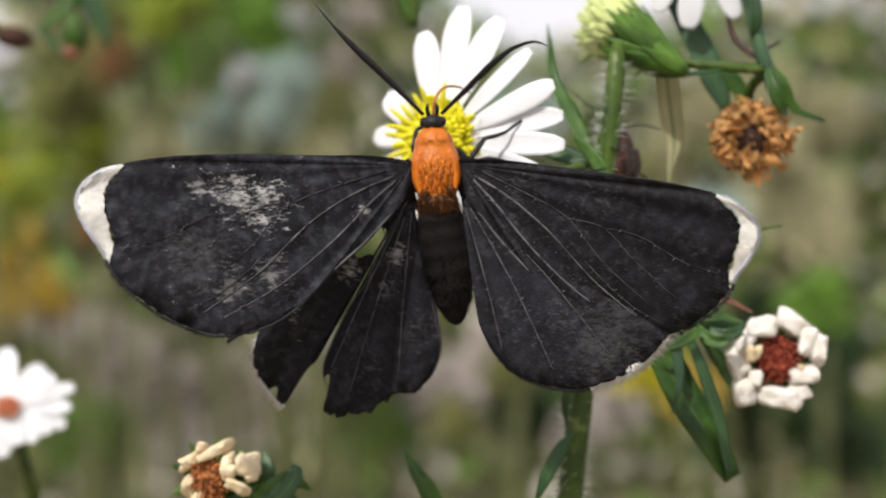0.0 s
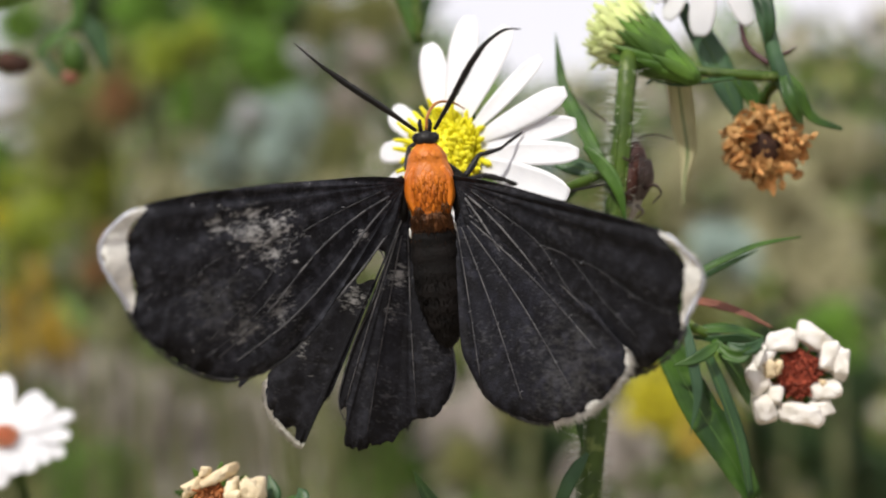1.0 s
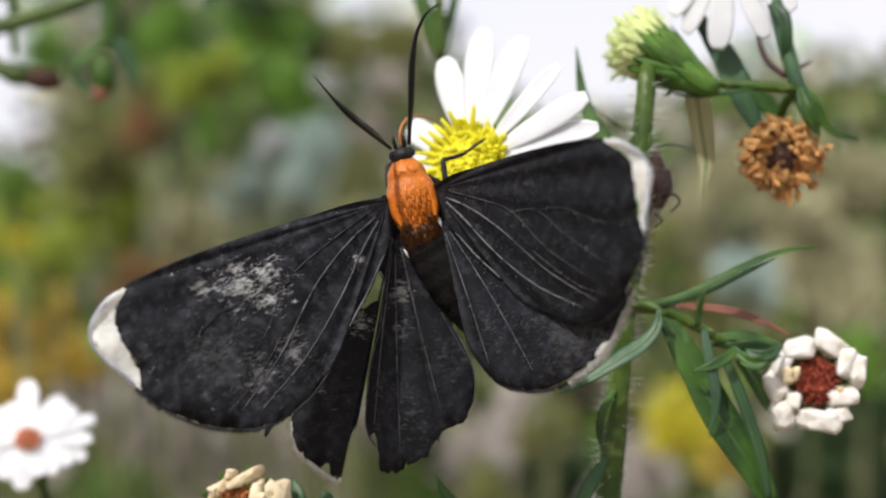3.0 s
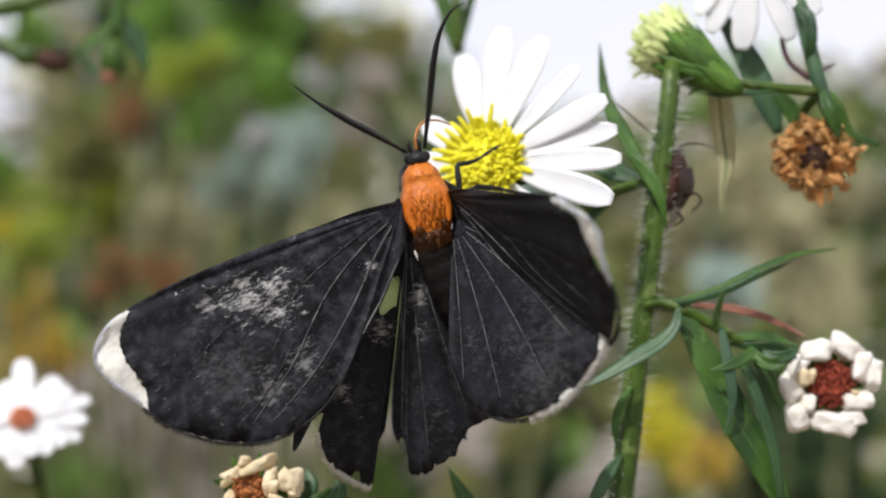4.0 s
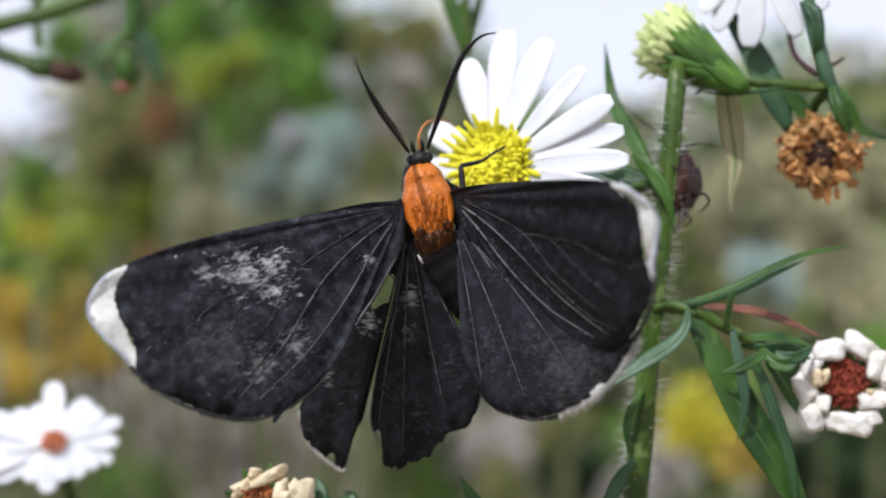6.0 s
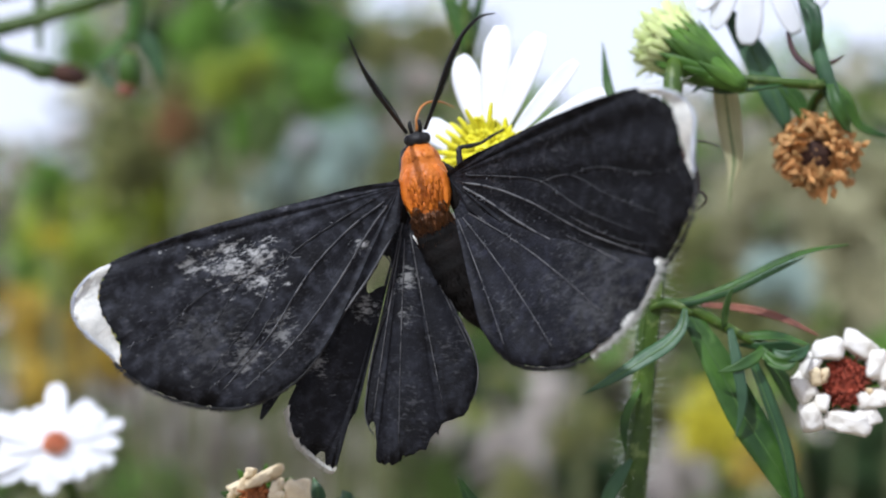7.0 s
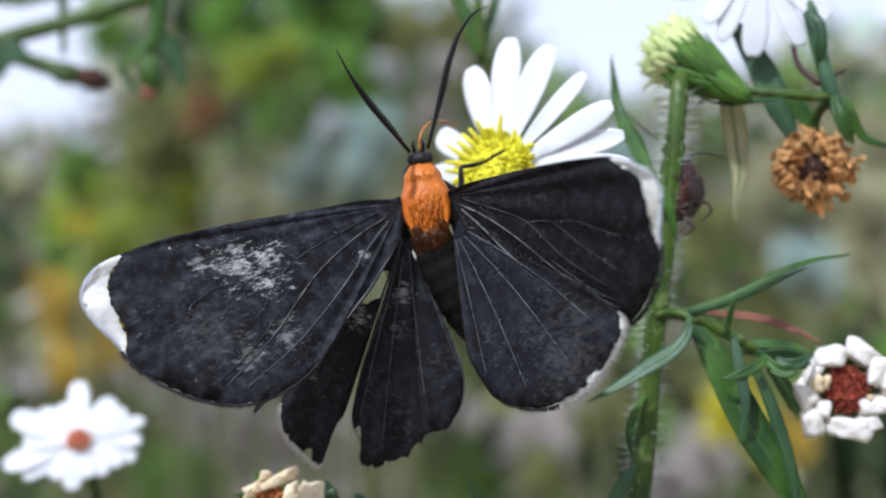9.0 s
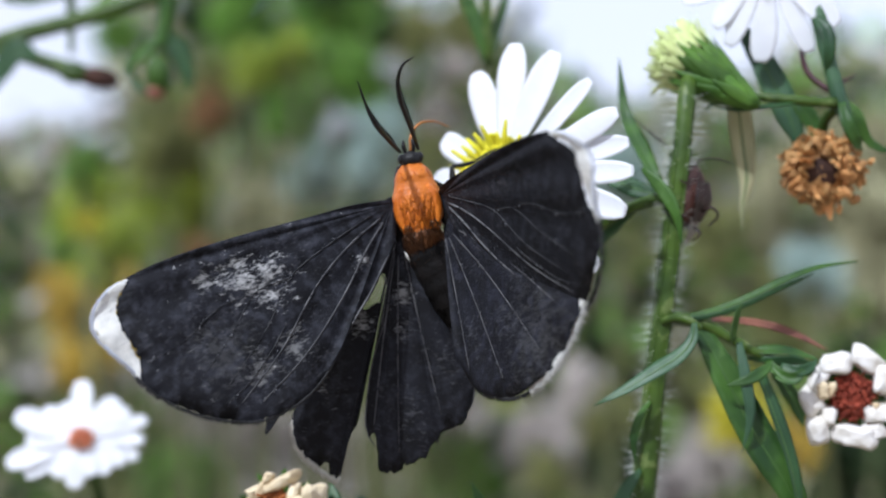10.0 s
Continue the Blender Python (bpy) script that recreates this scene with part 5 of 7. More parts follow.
def torn_hindwing(moth):
    m = wing_margin(TORN_IN, 110)
    bm = new_bm()
    wing_sheet(bm, m, 0.02, lambda u: 1.0 - (0.035 if int(u * 37) % 9 == 4 else 0), -1, camber=0.25, ns=12, ragged=0.03)
    w = part("hindwing", bm, HIND_WORN, moth, "torn black hindwing in separate lobes", local=True)
    for u in (0.2, 0.36, 0.52, 0.68, 0.84):
        bm = new_bm()
        vein(bm, m, u, -1, 0.12, 0.92, 0.05, 0.035, camber=0.25)
        part("vein", bm, VEIN, w, local=True)
    for run in (m[2:44], m[84:108]):
        bm = new_bm()
        tube(bm, [Vector((-p.x, p.y, 0.25 * math.sin(math.pi * min(1, p.length / 16)) + 0.03)) for p in run[::3]], [0.03, 0.045, 0.03], 5, 40)
        part("torn_edge", bm, VEIN, w, "pale worn edge", local=True)
    m2 = wing_margin(TORN_MID, 80)
    bm = new_bm()
    wing_sheet(bm, m2, lambda u: 0.34 - 0.02 * u + 0.03 * math.sin(u * 23), lambda u: 1.0 - (0.04 if int(u * 31) % 8 == 5 else 0), -1, camber=0.25, ns=9, ragged=0.035)
    part("torn_lobe", bm, MID_WORN, w, "ragged middle lobe", local=True)
    bm = new_bm()
    for i in range(17, 40):
        for q in range(20):
            p = m2[i].lerp(m2[i + 1], random.random())
            d0 = p.normalized()
            spike(bm, Vector((-p.x, p.y, 0.16)) - Vector((-d0.x, d0.y, 0)) * random.uniform(0, 0.15), Vector((-d0.x - 0.3, d0.y, rnd(0.2))) * random.uniform(0.14, 0.3) + rdir() * 0.05, 0.036, 3)
    tagged(part("white_fringe", bm, WHITE_TIP, w, "white fringe", local=True), kind="stuff")
    m3 = wing_margin(TORN_OUT, 40)
    bm = new_bm()
    wing_sheet(bm, m3, 0.5, 1.0, -1, camber=0.25, ns=6, ragged=0.02)
    part("torn_sliver", bm, MID_WORN, w, "thin torn sliver", local=True)
    w.location = Vector((-1.1, -0.9, -0.15)) * MM
    return w


def fur_on(bm, c, r, count, length, lean, z_min=-0.3, rad=0.03):
    """Short hairs over an ellipsoid, combed towards lean."""
    for i in range(count):
        d = rdir()
        if d.z < z_min:
            d.z = -d.z
        p = V(c) + Vector((d.x * r[0], d.y * r[1], d.z * r[2]))
        nrm = Vector((d.x / r[0], d.y / r[1], d.z / r[2])).normalized()
        spike(bm, p - nrm * 0.04, (nrm * 0.45 + V(lean) + rdir() * 0.25).normalized() * length * random.uniform(0.6, 1.3), rad, 3)


def tufts_on(bm, c, r, count, length, width):
    """Flat soft scales over the back of an ellipsoid, lying towards the tail like thatch."""
    for i in range(count):
        d = rdir()
        d.z = abs(d.z) * 1.0 - 0.15
        d.normalize()
        ln = length * random.uniform(0.6, 1.25)
        pts = []
        for f, lift in ((0, 0.0), (0.5, 0.035), (1.0, 0.05)):
            q = Vector((d.x * r[0], d.y * r[1], d.z * r[2])) + Vector((rnd(0.02), -ln * f, 0))
            e = Vector((q.x / r[0], q.y / r[1], q.z / r[2]))
            k = (1 + lift / min(r)) / max(0.6, e.length)
            pts.append(V(c) + Vector((q.x * k, q.y, q.z * k)))
        nrm = Vector((d.x / r[0], d.y / r[1] * 0.4, d.z / r[2])).normalized()
        wd = width * random.uniform(0.7, 1.3)
        blade(bm, pts, [wd * 0.6, wd, wd * 0.8, 0.02], up=nrm, fold=-0.15, thick=0.03, cols=3, n=5)


def build_moth():
    t = thing("moth", (0, -4, 3), "black moth with orange thorax, white wing tips and torn hindwing", "moth")
    bm = new_bm()
    prof = smooth_path(((-2.15, 0.62, 0.5), (-1.75, 0.76, 0.7), (-1.1, 0.95, 0.88), (-0.4, 1.13, 1.02), (0.25, 1.19, 1.02), (0.7, 1.08, 0.92), (0.98, 0.96, 0.80), (1.08, 0.93, 0.78), (1.3, 0.88, 0.78), (1.6, 0.72, 0.66), (1.88, 0.46, 0.42)), 64)
    rings(bm, [[Vector((r * math.cos(a), y, h * math.sin(a))) * (1 + 0.05 * noise.noise((math.cos(a) * 3.5, y * 2.2, math.sin(a) * 3.5)) + 0.02 * noise.noise((math.cos(a) * 9, y * 4, math.sin(a) * 9)))
                for a in np.linspace(0, 6.283, 56, endpoint=False)] for y, r, h in prof])
    part("thorax", bm, FUR, t, "orange furry thorax", local=True)
    bm = new_bm()
    tufts_on(bm, (0, -0.12, 0.0), (1.17, 1.55, 1.04), 300, 0.62, 0.13)
    tagged(part("fur", bm, FUR, t, "overlapping tufts of orange scales", local=True), kind="stuff")
    bm = new_bm()
    fur_on(bm, (0, 1.38, 0), (0.82, 0.45, 0.74), 900, 0.26, (0, -1.2, 0.0), rad=0.06)
    tagged(part("collar", bm, COLLAR, t, "red-orange furry collar", local=True), kind="stuff")
    bm = new_bm()
    tufts_on(bm, (0, -1.6, -0.02), (0.9, 0.6, 0.88), 70, 0.6, 0.10)
    fur_on(bm, (0, -1.5, 0.0), (0.92, 0.6, 0.9), 460, 0.42, (0, -1.3, 0.1), rad=0.045)
    for x, y in ((-0.55, -1.15), (0.1, -1.3), (0.6, -1.05), (-0.15, -0.95), (0.35, -1.5)):
        fur_on(bm, (x, y, 0.62), (0.22, 0.3, 0.24), 40, 0.3, (0, -1.2, 0.1), z_min=0.0, rad=0.04)
    tagged(part("rear_fur", bm, WAIST, t, "brown scale tufts at the rear of the thorax", local=True), kind="stuff")
    for s in (-1, 1):
        bm = one(blade, [(0.62 * s, 0.78, 0.66), (0.86 * s, 0.25, 0.68), (0.92 * s, -0.6, 0.60), (0.74 * s, -1.25, 0.50)], [0.16, 0.3, 0.3, 0.1], up=(0.55 * s, 0, 1), fold=-0.25, thick=0.3, cols=7, n=14)
        part("shoulder_pad", bm, FUR, t, "glossy orange shoulder flap", local=True)
        part("wing_base", one(ball, (1.30 * s, -0.55, -0.05), (0.34, 1.1, 0.42), 14, 10, rough=0.06), ABDOMEN, t, "black furry wing base", local=True)
    part("head", one(ball, (0, 2.12, 0.05), (0.52, 0.42, 0.46), 16, 10, rough=0.03), BLACK, t, "small black head", local=True)
    for s in (-1, 1):
        part("eye", one(ball, (0.41 * s, 2.18, 0.02), (0.23, 0.26, 0.29), 14, 10), BLACK, t, "dark round eye", local=True)
        part("palp", one(tube, [(0.2 * s, 2.5, 0.1), (0.24 * s, 2.85, 0.2), (0.2 * s, 3.05, 0.2)], [0.1, 0.11, 0.05], 6, 8), BLACK, t, local=True)
    part("proboscis", one(tube, [(0.05, 2.55, -0.1), (0.15, 3.2, -0.1), (0.6, 3.8, -0.6), (1.3, 3.9, -1.4), (2.0, 3.6, -2.4)], [0.07, 0.075, 0.07, 0.055, 0.03], 7, 24), PROBOSCIS, t, "amber proboscis", local=True)
    # abdomen in its own space, hung at the waist
    segs = ((0.5, 0.75, 0.6), (0, 0.95, 0.78), (-0.5, 1.12, 0.95), (-1.3, 1.18, 1.0), (-2.2, 1.20, 1.02), (-3.2, 1.17, 1.0), (-4.2, 1.02, 0.88), (-5.0, 0.78, 0.66), (-5.6, 0.46, 0.4), (-5.9, 0.18, 0.16))
    bm = new_bm()
    dense = smooth_path(segs, 46)
    rings(bm, [[Vector((r * (1 + 0.03 * math.sin(y * 7.5)) * math.cos(a), y, h * (1 + 0.03 * math.sin(y * 7.5)) * math.sin(a))) for a in np.linspace(0, 6.283, 20, endpoint=False)] for y, r, h in dense])
    ab = part("abdomen", bm, ABDOMEN, t, "dark brown tapering abdomen", local=True)
    bm = new_bm()
    fur_on(bm, (0, -2.7, 0), (1.16, 2.9, 0.98), 1000, 0.36, (0, -1.2, 0))
    tagged(part("scale_cover", bm, ABDOMEN, ab, local=True), kind="stuff")
    bm = new_bm()
    fur_on(bm, (0, -0.45, 0), (1.1, 0.95, 0.92), 620, 0.36, (0, -1.4, 0))
    tagged(part("waist_fur", bm, WAIST, ab, "brown hairs at the waist", local=True), kind="stuff")
    for s in (-1, 1):
        part("white_tuft", one(ball, (1.06 * s, -0.35, 0.35), (0.06, 0.28, 0.09), 8, 6), WHITE_TIP, ab, local=True)
    ab.location = Vector((0, -1.75, -0.25)) * MM
    feelers = []
    for s in (-1, 1):
        bm = new_bm()
        if s < 0:
            ctrl = [(0, 0, 0), (-0.2, 2.2, 0.3), (-0.42, 4.4, 0.4), (-0.5, 5.9, 0.1), (-0.45, 7.2, -0.5)]
        else:
            ctrl = [(0, 0, 0), (-0.22, 2.2, 0.0), (-0.42, 4.4, 0.06), (-0.34, 5.9, 0.02), (-0.02, 6.8, 0.0), (0.46, 7.25, 0.0)]
        tube(bm, ctrl, [0.09, 0.12, 0.10, 0.07, 0.025], 7, 34)
        f = part("antenna", bm, BLACK, t, "feathery black antenna", local=True)
        bm = new_bm()
        for p in smooth_path(ctrl, 300)[16:262]:
            y = p[1] / 7
            ln = 0.37 * math.sin(math.pi * min(1, y * 1.12)) ** 0.8 + 0.04
            for d in (-1, 1):
                spike(bm, p, Vector((d * ln * 0.5, ln * 0.75, -0.1 * ln + rnd(0.04))), 0.03, 3)
        tagged(part("bristles", bm, BLACK, f, local=True), kind="stuff")
        f.location = Vector((0.45 * s, 2.55, 0.35)) * MM
        feelers.append(f)
    def limb(pts, radii, at, parent, name, label):
        bm = new_bm()
        for p, q, r in zip(pts, pts[1:], radii):
            p, q = V(p) - V(at), V(q) - V(at)
            tube(bm, [p, p.lerp(q, 0.5) + rdir() * 0.04, q], [r * 0.9, r, r * 0.75], 7, 8)
        return part(name, bm, BLACK, parent, label, local=True)
    black_leg = "thin jointed black leg"
    knee, ankle = (1.7, 0.3, -1.4), (1.85, 1.6, -1.6)
    arm = limb([knee, ankle], (0.16,), knee, t, "leg", black_leg)
    arm.location = V(knee) * MM
    foot = limb([ankle, (2.95, 1.65, -1.9), (4.15, 2.15, -2.4)], (0.12, 0.08), ankle, arm, "foot", "thin black foot")
    foot.location = (V(ankle) - V(knee)) * MM
    limb([(0.9, 0.9, -0.5), knee], (0.17,), (0, 0, 0), t, "leg_base", black_leg)
    for pts in ([(0.9, 0.0, -0.6), (2.6, 0.35, -1.9), (3.64, 0.08, -2.3), (5.73, -0.85, -2.5), (8.55, -0.47, -3.0)],
                [(0.9, -0.8, -0.6), (2.8, -2.2, -1.9), (5.0, -3.2, -2.5), (5.95, -3.33, -2.8)],
                [(-0.6, 0.8, -0.5), (-1.0, 0.9, -1.2), (-0.8, 1.9, -1.8), (-0.3, 2.3, -2.4)]):
        limb(pts, (0.16, 0.15, 0.11, 0.07), (0, 0, 0), t, "leg", black_leg)
    return t, ab, feelers, arm, foot, forewing(t, -1, WING_WORN, 1.0), forewing(t, 1, WING, 0.95), torn_hindwing(t), hindwing(t)


MOTH, TAIL, (FEELER_L, FEELER_R), LEG, FOOT, FORE_L, FORE_R, HIND_L, HIND_R = build_moth()


# ---- movement ----
def perch(x, y, z, turn):
    return pose(x * MM, y * MM, z * MM + H, 90, 0, 0) @ pose(0, 0, 0, 0, 0, turn)


def hinge(side, root, flap, sweep, roll):
    return pose(*(c * MM for c in root)) @ pose(0, 0, 0, 0, -flap * side, 0) @ pose(0, 0, 0, 0, 0, sweep * side) @ pose(0, 0, 0, roll, 0, 0)


def feeler(root, aside, lift):
    return pose(*(c * MM for c in root)) @ pose(0, 0, 0, 0, 0, -aside) @ pose(0, 0, 0, lift, 0, 0)


def tail(bend):
    return pose(0, -1.75 * MM, -0.25 * MM, 0, 0, bend) @ pose(0, 0, 0, 4, 0, 0)


def drift(ob, dx, dz, turn=0.0, lean=0.0):
    return Matrix.Translation(ob.location + Vector((dx, 0, dz)) * MM) @ pose(0, 0, 0, 0, lean, turn)


def motions():
    walk(MOTH, [
        (0, perch(2.29, -4.00, 3.27, 1.9)),
        (0.5, perch(2.17, -4.00, 3.21, -2.0)),
        (1, perch(1.64, -4.00, 3.03, 2.0)),
        (1.5, perch(-0.02, -4.00, 1.89, 6.9)),
        (2, perch(-0.17, -4.00, 2.80, 7.9)),
        (2.5, perch(-0.05, -4.00, 3.00, 11.5)),
        (4, perch(-0.72, -4.00, 2.12, 11.6)),
        (4.5, perch(-0.62, -4.00, 2.15, 16.2)),
        (5, perch(-0.43, -4.00, 2.40, 14.7)),
        (5.5, perch(-0.81, -4.00, 2.25, 11.4)),
        (7, perch(-0.65, -4.00, 3.27, 8.0)),
        (7.5, perch(-0.64, -4.00, 3.40, 10.4)),
        (8, perch(-0.95, -4.00, 3.28, 6.2)),
        (8.5, perch(-0.95, -4.00, 3.09, 5.2)),
        (9, perch(-1.06, -4.00, 3.00, 6.4)),
        (9.5, perch(-1.31, -4.00, 3.03, 6.0)),
        (9.8, perch(-1.16, -4.00, 3.03, 7.3)),
        (10, perch(-1.76, -4.00, 3.16, 7.8)),
    ])
    walk(TAIL, [
        (0, tail(6)),
        (0.5, tail(9)),
        (1, tail(4)),
        (1.5, tail(5)),
        (2, tail(19)),
        (2.5, tail(21)),
        (4, tail(11)),
        (4.5, tail(10)),
        (5, tail(13)),
        (5.5, tail(22)),
        (7, tail(20)),
        (7.5, tail(13)),
        (8, tail(20)),
        (8.5, tail(20)),
        (9, tail(18)),
        (9.5, tail(22)),
        (9.8, tail(20)),
        (10, tail(20)),
    ])
    walk(FEELER_L, [
        (0, feeler((-0.45, 2.55, 0.35), -38, 16)),
        (0.5, feeler((-0.45, 2.55, 0.35), -28, 46)),
        (1, feeler((-0.45, 2.55, 0.35), -48, 31)),
        (1.5, feeler((-0.45, 2.55, 0.35), -42, 64)),
        (2, feeler((-0.45, 2.55, 0.35), -40, 70)),
        (2.5, feeler((-0.45, 2.55, 0.35), -24, 67)),
        (4, feeler((-0.45, 2.55, 0.35), -46, 43)),
        (4.5, feeler((-0.45, 2.55, 0.35), -30, 58)),
        (5, feeler((-0.45, 2.55, 0.35), -2, 64)),
        (5.5, feeler((-0.45, 2.55, 0.35), -10, 58)),
        (7, feeler((-0.45, 2.55, 0.35), -16, 58)),
        (7.5, feeler((-0.45, 2.55, 0.35), -14, 52)),
        (8, feeler((-0.45, 2.55, 0.35), -18, 49)),
        (8.5, feeler((-0.45, 2.55, 0.35), -26, 46)),
        (9, feeler((-0.45, 2.55, 0.35), -22, 49)),
        (9.5, feeler((-0.45, 2.55, 0.35), -12, 61)),
        (9.8, feeler((-0.45, 2.55, 0.35), -32, 64)),
        (10, feeler((-0.45, 2.55, 0.35), -10, 70)),
    ])
    walk(FEELER_R, [
        (0, feeler((0.45, 2.55, 0.35), 58, 43)),
        (0.5, feeler((0.45, 2.55, 0.35), 30, 34)),
        (1, feeler((0.45, 2.55, 0.35), 42, 43)),
        (1.5, feeler((0.45, 2.55, 0.35), 22, 52)),
        (2, feeler((0.45, 2.55, 0.35), 4, 22)),
        (2.5, feeler((0.45, 2.55, 0.35), 22, 34)),
        (4, feeler((0.45, 2.55, 0.35), 24, 25)),
        (4.5, feeler((0.45, 2.55, 0.35), 36, -17)),
        (5, feeler((0.45, 2.55, 0.35), 34, 40)),
        (5.5, feeler((0.45, 2.55, 0.35), 38, 40)),
        (7, feeler((0.45, 2.55, 0.35), 40, 40)),
        (7.5, feeler((0.45, 2.55, 0.35), 28, -8)),
        (8, feeler((0.45, 2.55, 0.35), 38, 19)),
        (8.5, feeler((0.45, 2.55, 0.35), 28, 22)),
        (9, feeler((0.45, 2.55, 0.35), 28, 10)),
        (9.5, feeler((0.45, 2.55, 0.35), 16, 19)),
        (9.8, feeler((0.45, 2.55, 0.35), 28, 25)),
        (10, feeler((0.45, 2.55, 0.35), 4, 61)),
    ])
    walk(LEG, [(t, pose(1.7 * MM, 0.3 * MM, -1.4 * MM, 0, 0, a)) for t, a in ((0, -31), (1.0, -31), (1.5, 0), (10, 0))])
    walk(FOOT, [(t, pose(0.15 * MM, 1.3 * MM, -0.2 * MM, 0, 0, a)) for t, a in ((0, 41), (1.0, 41), (1.5, 0), (10, 0))])
    walk(FORE_L, [
        (0, hinge(-1, (-1.15, 0.15, 0.35), 24, 3, -7)),
        (0.1, hinge(-1, (-1.15, 0.15, 0.35), 45, -3, -7)),
        (0.2, hinge(-1, (-1.15, 0.15, 0.35), 56, -5, -7)),
        (0.3, hinge(-1, (-1.15, 0.15, 0.35), 49, -4, -6)),
        (0.4, hinge(-1, (-1.15, 0.15, 0.35), 33, -1, -5)),
        (0.5, hinge(-1, (-1.15, 0.15, 0.35), 25, -0, -4)),
        (0.6, hinge(-1, (-1.15, 0.15, 0.35), 31, 1, -2)),
        (0.7, hinge(-1, (-1.15, 0.15, 0.35), 35, -2, -0)),
        (0.8, hinge(-1, (-1.15, 0.15, 0.35), 47, -4, 2)),
        (0.9, hinge(-1, (-1.15, 0.15, 0.35), 52, -4, 3)),
        (1, hinge(-1, (-1.15, 0.15, 0.35), 41, -2, 7)),
        (1.1, hinge(-1, (-1.15, 0.15, 0.35), 33, 1, 7)),
        (1.2, hinge(-1, (-1.15, 0.15, 0.35), 33, 2, 8)),
        (1.3, hinge(-1, (-1.15, 0.15, 0.35), 32, -2, 9)),
        (1.4, hinge(-1, (-1.15, 0.15, 0.35), 34, -4, 9)),
        (1.5, hinge(-1, (-1.15, 0.15, 0.35), 44, -11, 11)),
        (1.6, hinge(-1, (-1.15, 0.15, 0.35), 31, -8, 8)),
        (1.7, hinge(-1, (-1.15, 0.15, 0.35), 30, -8, 6)),
        (1.8, hinge(-1, (-1.15, 0.15, 0.35), 31, -7, 3)),
        (1.9, hinge(-1, (-1.15, 0.15, 0.35), 29, -7, 1)),
        (2, hinge(-1, (-1.15, 0.15, 0.35), 25, -9, -1)),
        (2.1, hinge(-1, (-1.15, 0.15, 0.35), 38, -7, -2)),
        (2.2, hinge(-1, (-1.15, 0.15, 0.35), 36, -6, -2)),
        (2.3, hinge(-1, (-1.15, 0.15, 0.35), 29, -4, -2)),
        (2.4, hinge(-1, (-1.15, 0.15, 0.35), 30, -4, -2)),
        (2.5, hinge(-1, (-1.15, 0.15, 0.35), 23, -5, -2)),
        (2.6, hinge(-1, (-1.15, 0.15, 0.35), 31, -3, -3)),
        (2.7, hinge(-1, (-1.15, 0.15, 0.35), 31, -3, -3)),
        (2.9, hinge(-1, (-1.15, 0.15, 0.35), 30, -4, -2)),
        (3.1, hinge(-1, (-1.15, 0.15, 0.35), 36, -6, -2)),
        (3.3, hinge(-1, (-1.15, 0.15, 0.35), 23, -5, -2)),
        (3.5, hinge(-1, (-1.15, 0.15, 0.35), 31, -6, -4)),
        (3.65, hinge(-1, (-1.15, 0.15, 0.35), 30, -2, -3)),
        (3.8, hinge(-1, (-1.15, 0.15, 0.35), 33, -4, -4)),
        (3.9, hinge(-1, (-1.15, 0.15, 0.35), 30, -4, -4)),
        (4, hinge(-1, (-1.15, 0.15, 0.35), 23, -9, -4)),
        (4.1, hinge(-1, (-1.15, 0.15, 0.35), 31, -6, -4)),
        (4.2, hinge(-1, (-1.15, 0.15, 0.35), 30, -2, -3)),
        (4.3, hinge(-1, (-1.15, 0.15, 0.35), 33, -1, -3)),
        (4.4, hinge(-1, (-1.15, 0.15, 0.35), 32, -0, -2)),
        (4.5, hinge(-1, (-1.15, 0.15, 0.35), 20, -4, -1)),
        (4.6, hinge(-1, (-1.15, 0.15, 0.35), 30, -2, -1)),
        (4.7, hinge(-1, (-1.15, 0.15, 0.35), 29, -2, -1)),
        (4.8, hinge(-1, (-1.15, 0.15, 0.35), 30, -1, -1)),
        (4.9, hinge(-1, (-1.15, 0.15, 0.35), 29, -1, -1)),
        (5, hinge(-1, (-1.15, 0.15, 0.35), 17, -4, 0)),
        (5.1, hinge(-1, (-1.15, 0.15, 0.35), 31, -5, -2)),
        (5.2, hinge(-1, (-1.15, 0.15, 0.35), 31, -4, -4)),
        (5.3, hinge(-1, (-1.15, 0.15, 0.35), 26, -3, -6)),
        (5.4, hinge(-1, (-1.15, 0.15, 0.35), 33, -1, -9)),
        (5.5, hinge(-1, (-1.15, 0.15, 0.35), 28, -3, -10)),
        (5.6, hinge(-1, (-1.15, 0.15, 0.35), 32, -2, -10)),
        (5.7, hinge(-1, (-1.15, 0.15, 0.35), 38, -4, -10)),
        (5.9, hinge(-1, (-1.15, 0.15, 0.35), 33, -1, -9)),
        (6.1, hinge(-1, (-1.15, 0.15, 0.35), 31, -4, -4)),
        (6.3, hinge(-1, (-1.15, 0.15, 0.35), 28, -3, -10)),
        (6.5, hinge(-1, (-1.15, 0.15, 0.35), 26, -3, -0)),
        (6.65, hinge(-1, (-1.15, 0.15, 0.35), 25, -2, -1)),
        (6.8, hinge(-1, (-1.15, 0.15, 0.35), 38, -3, -4)),
        (6.9, hinge(-1, (-1.15, 0.15, 0.35), 33, -3, -3)),
        (7, hinge(-1, (-1.15, 0.15, 0.35), 21, -6, -2)),
        (7.1, hinge(-1, (-1.15, 0.15, 0.35), 32, -4, -2)),
        (7.2, hinge(-1, (-1.15, 0.15, 0.35), 30, -4, -2)),
        (7.3, hinge(-1, (-1.15, 0.15, 0.35), 28, -2, -1)),
        (7.4, hinge(-1, (-1.15, 0.15, 0.35), 25, -2, -1)),
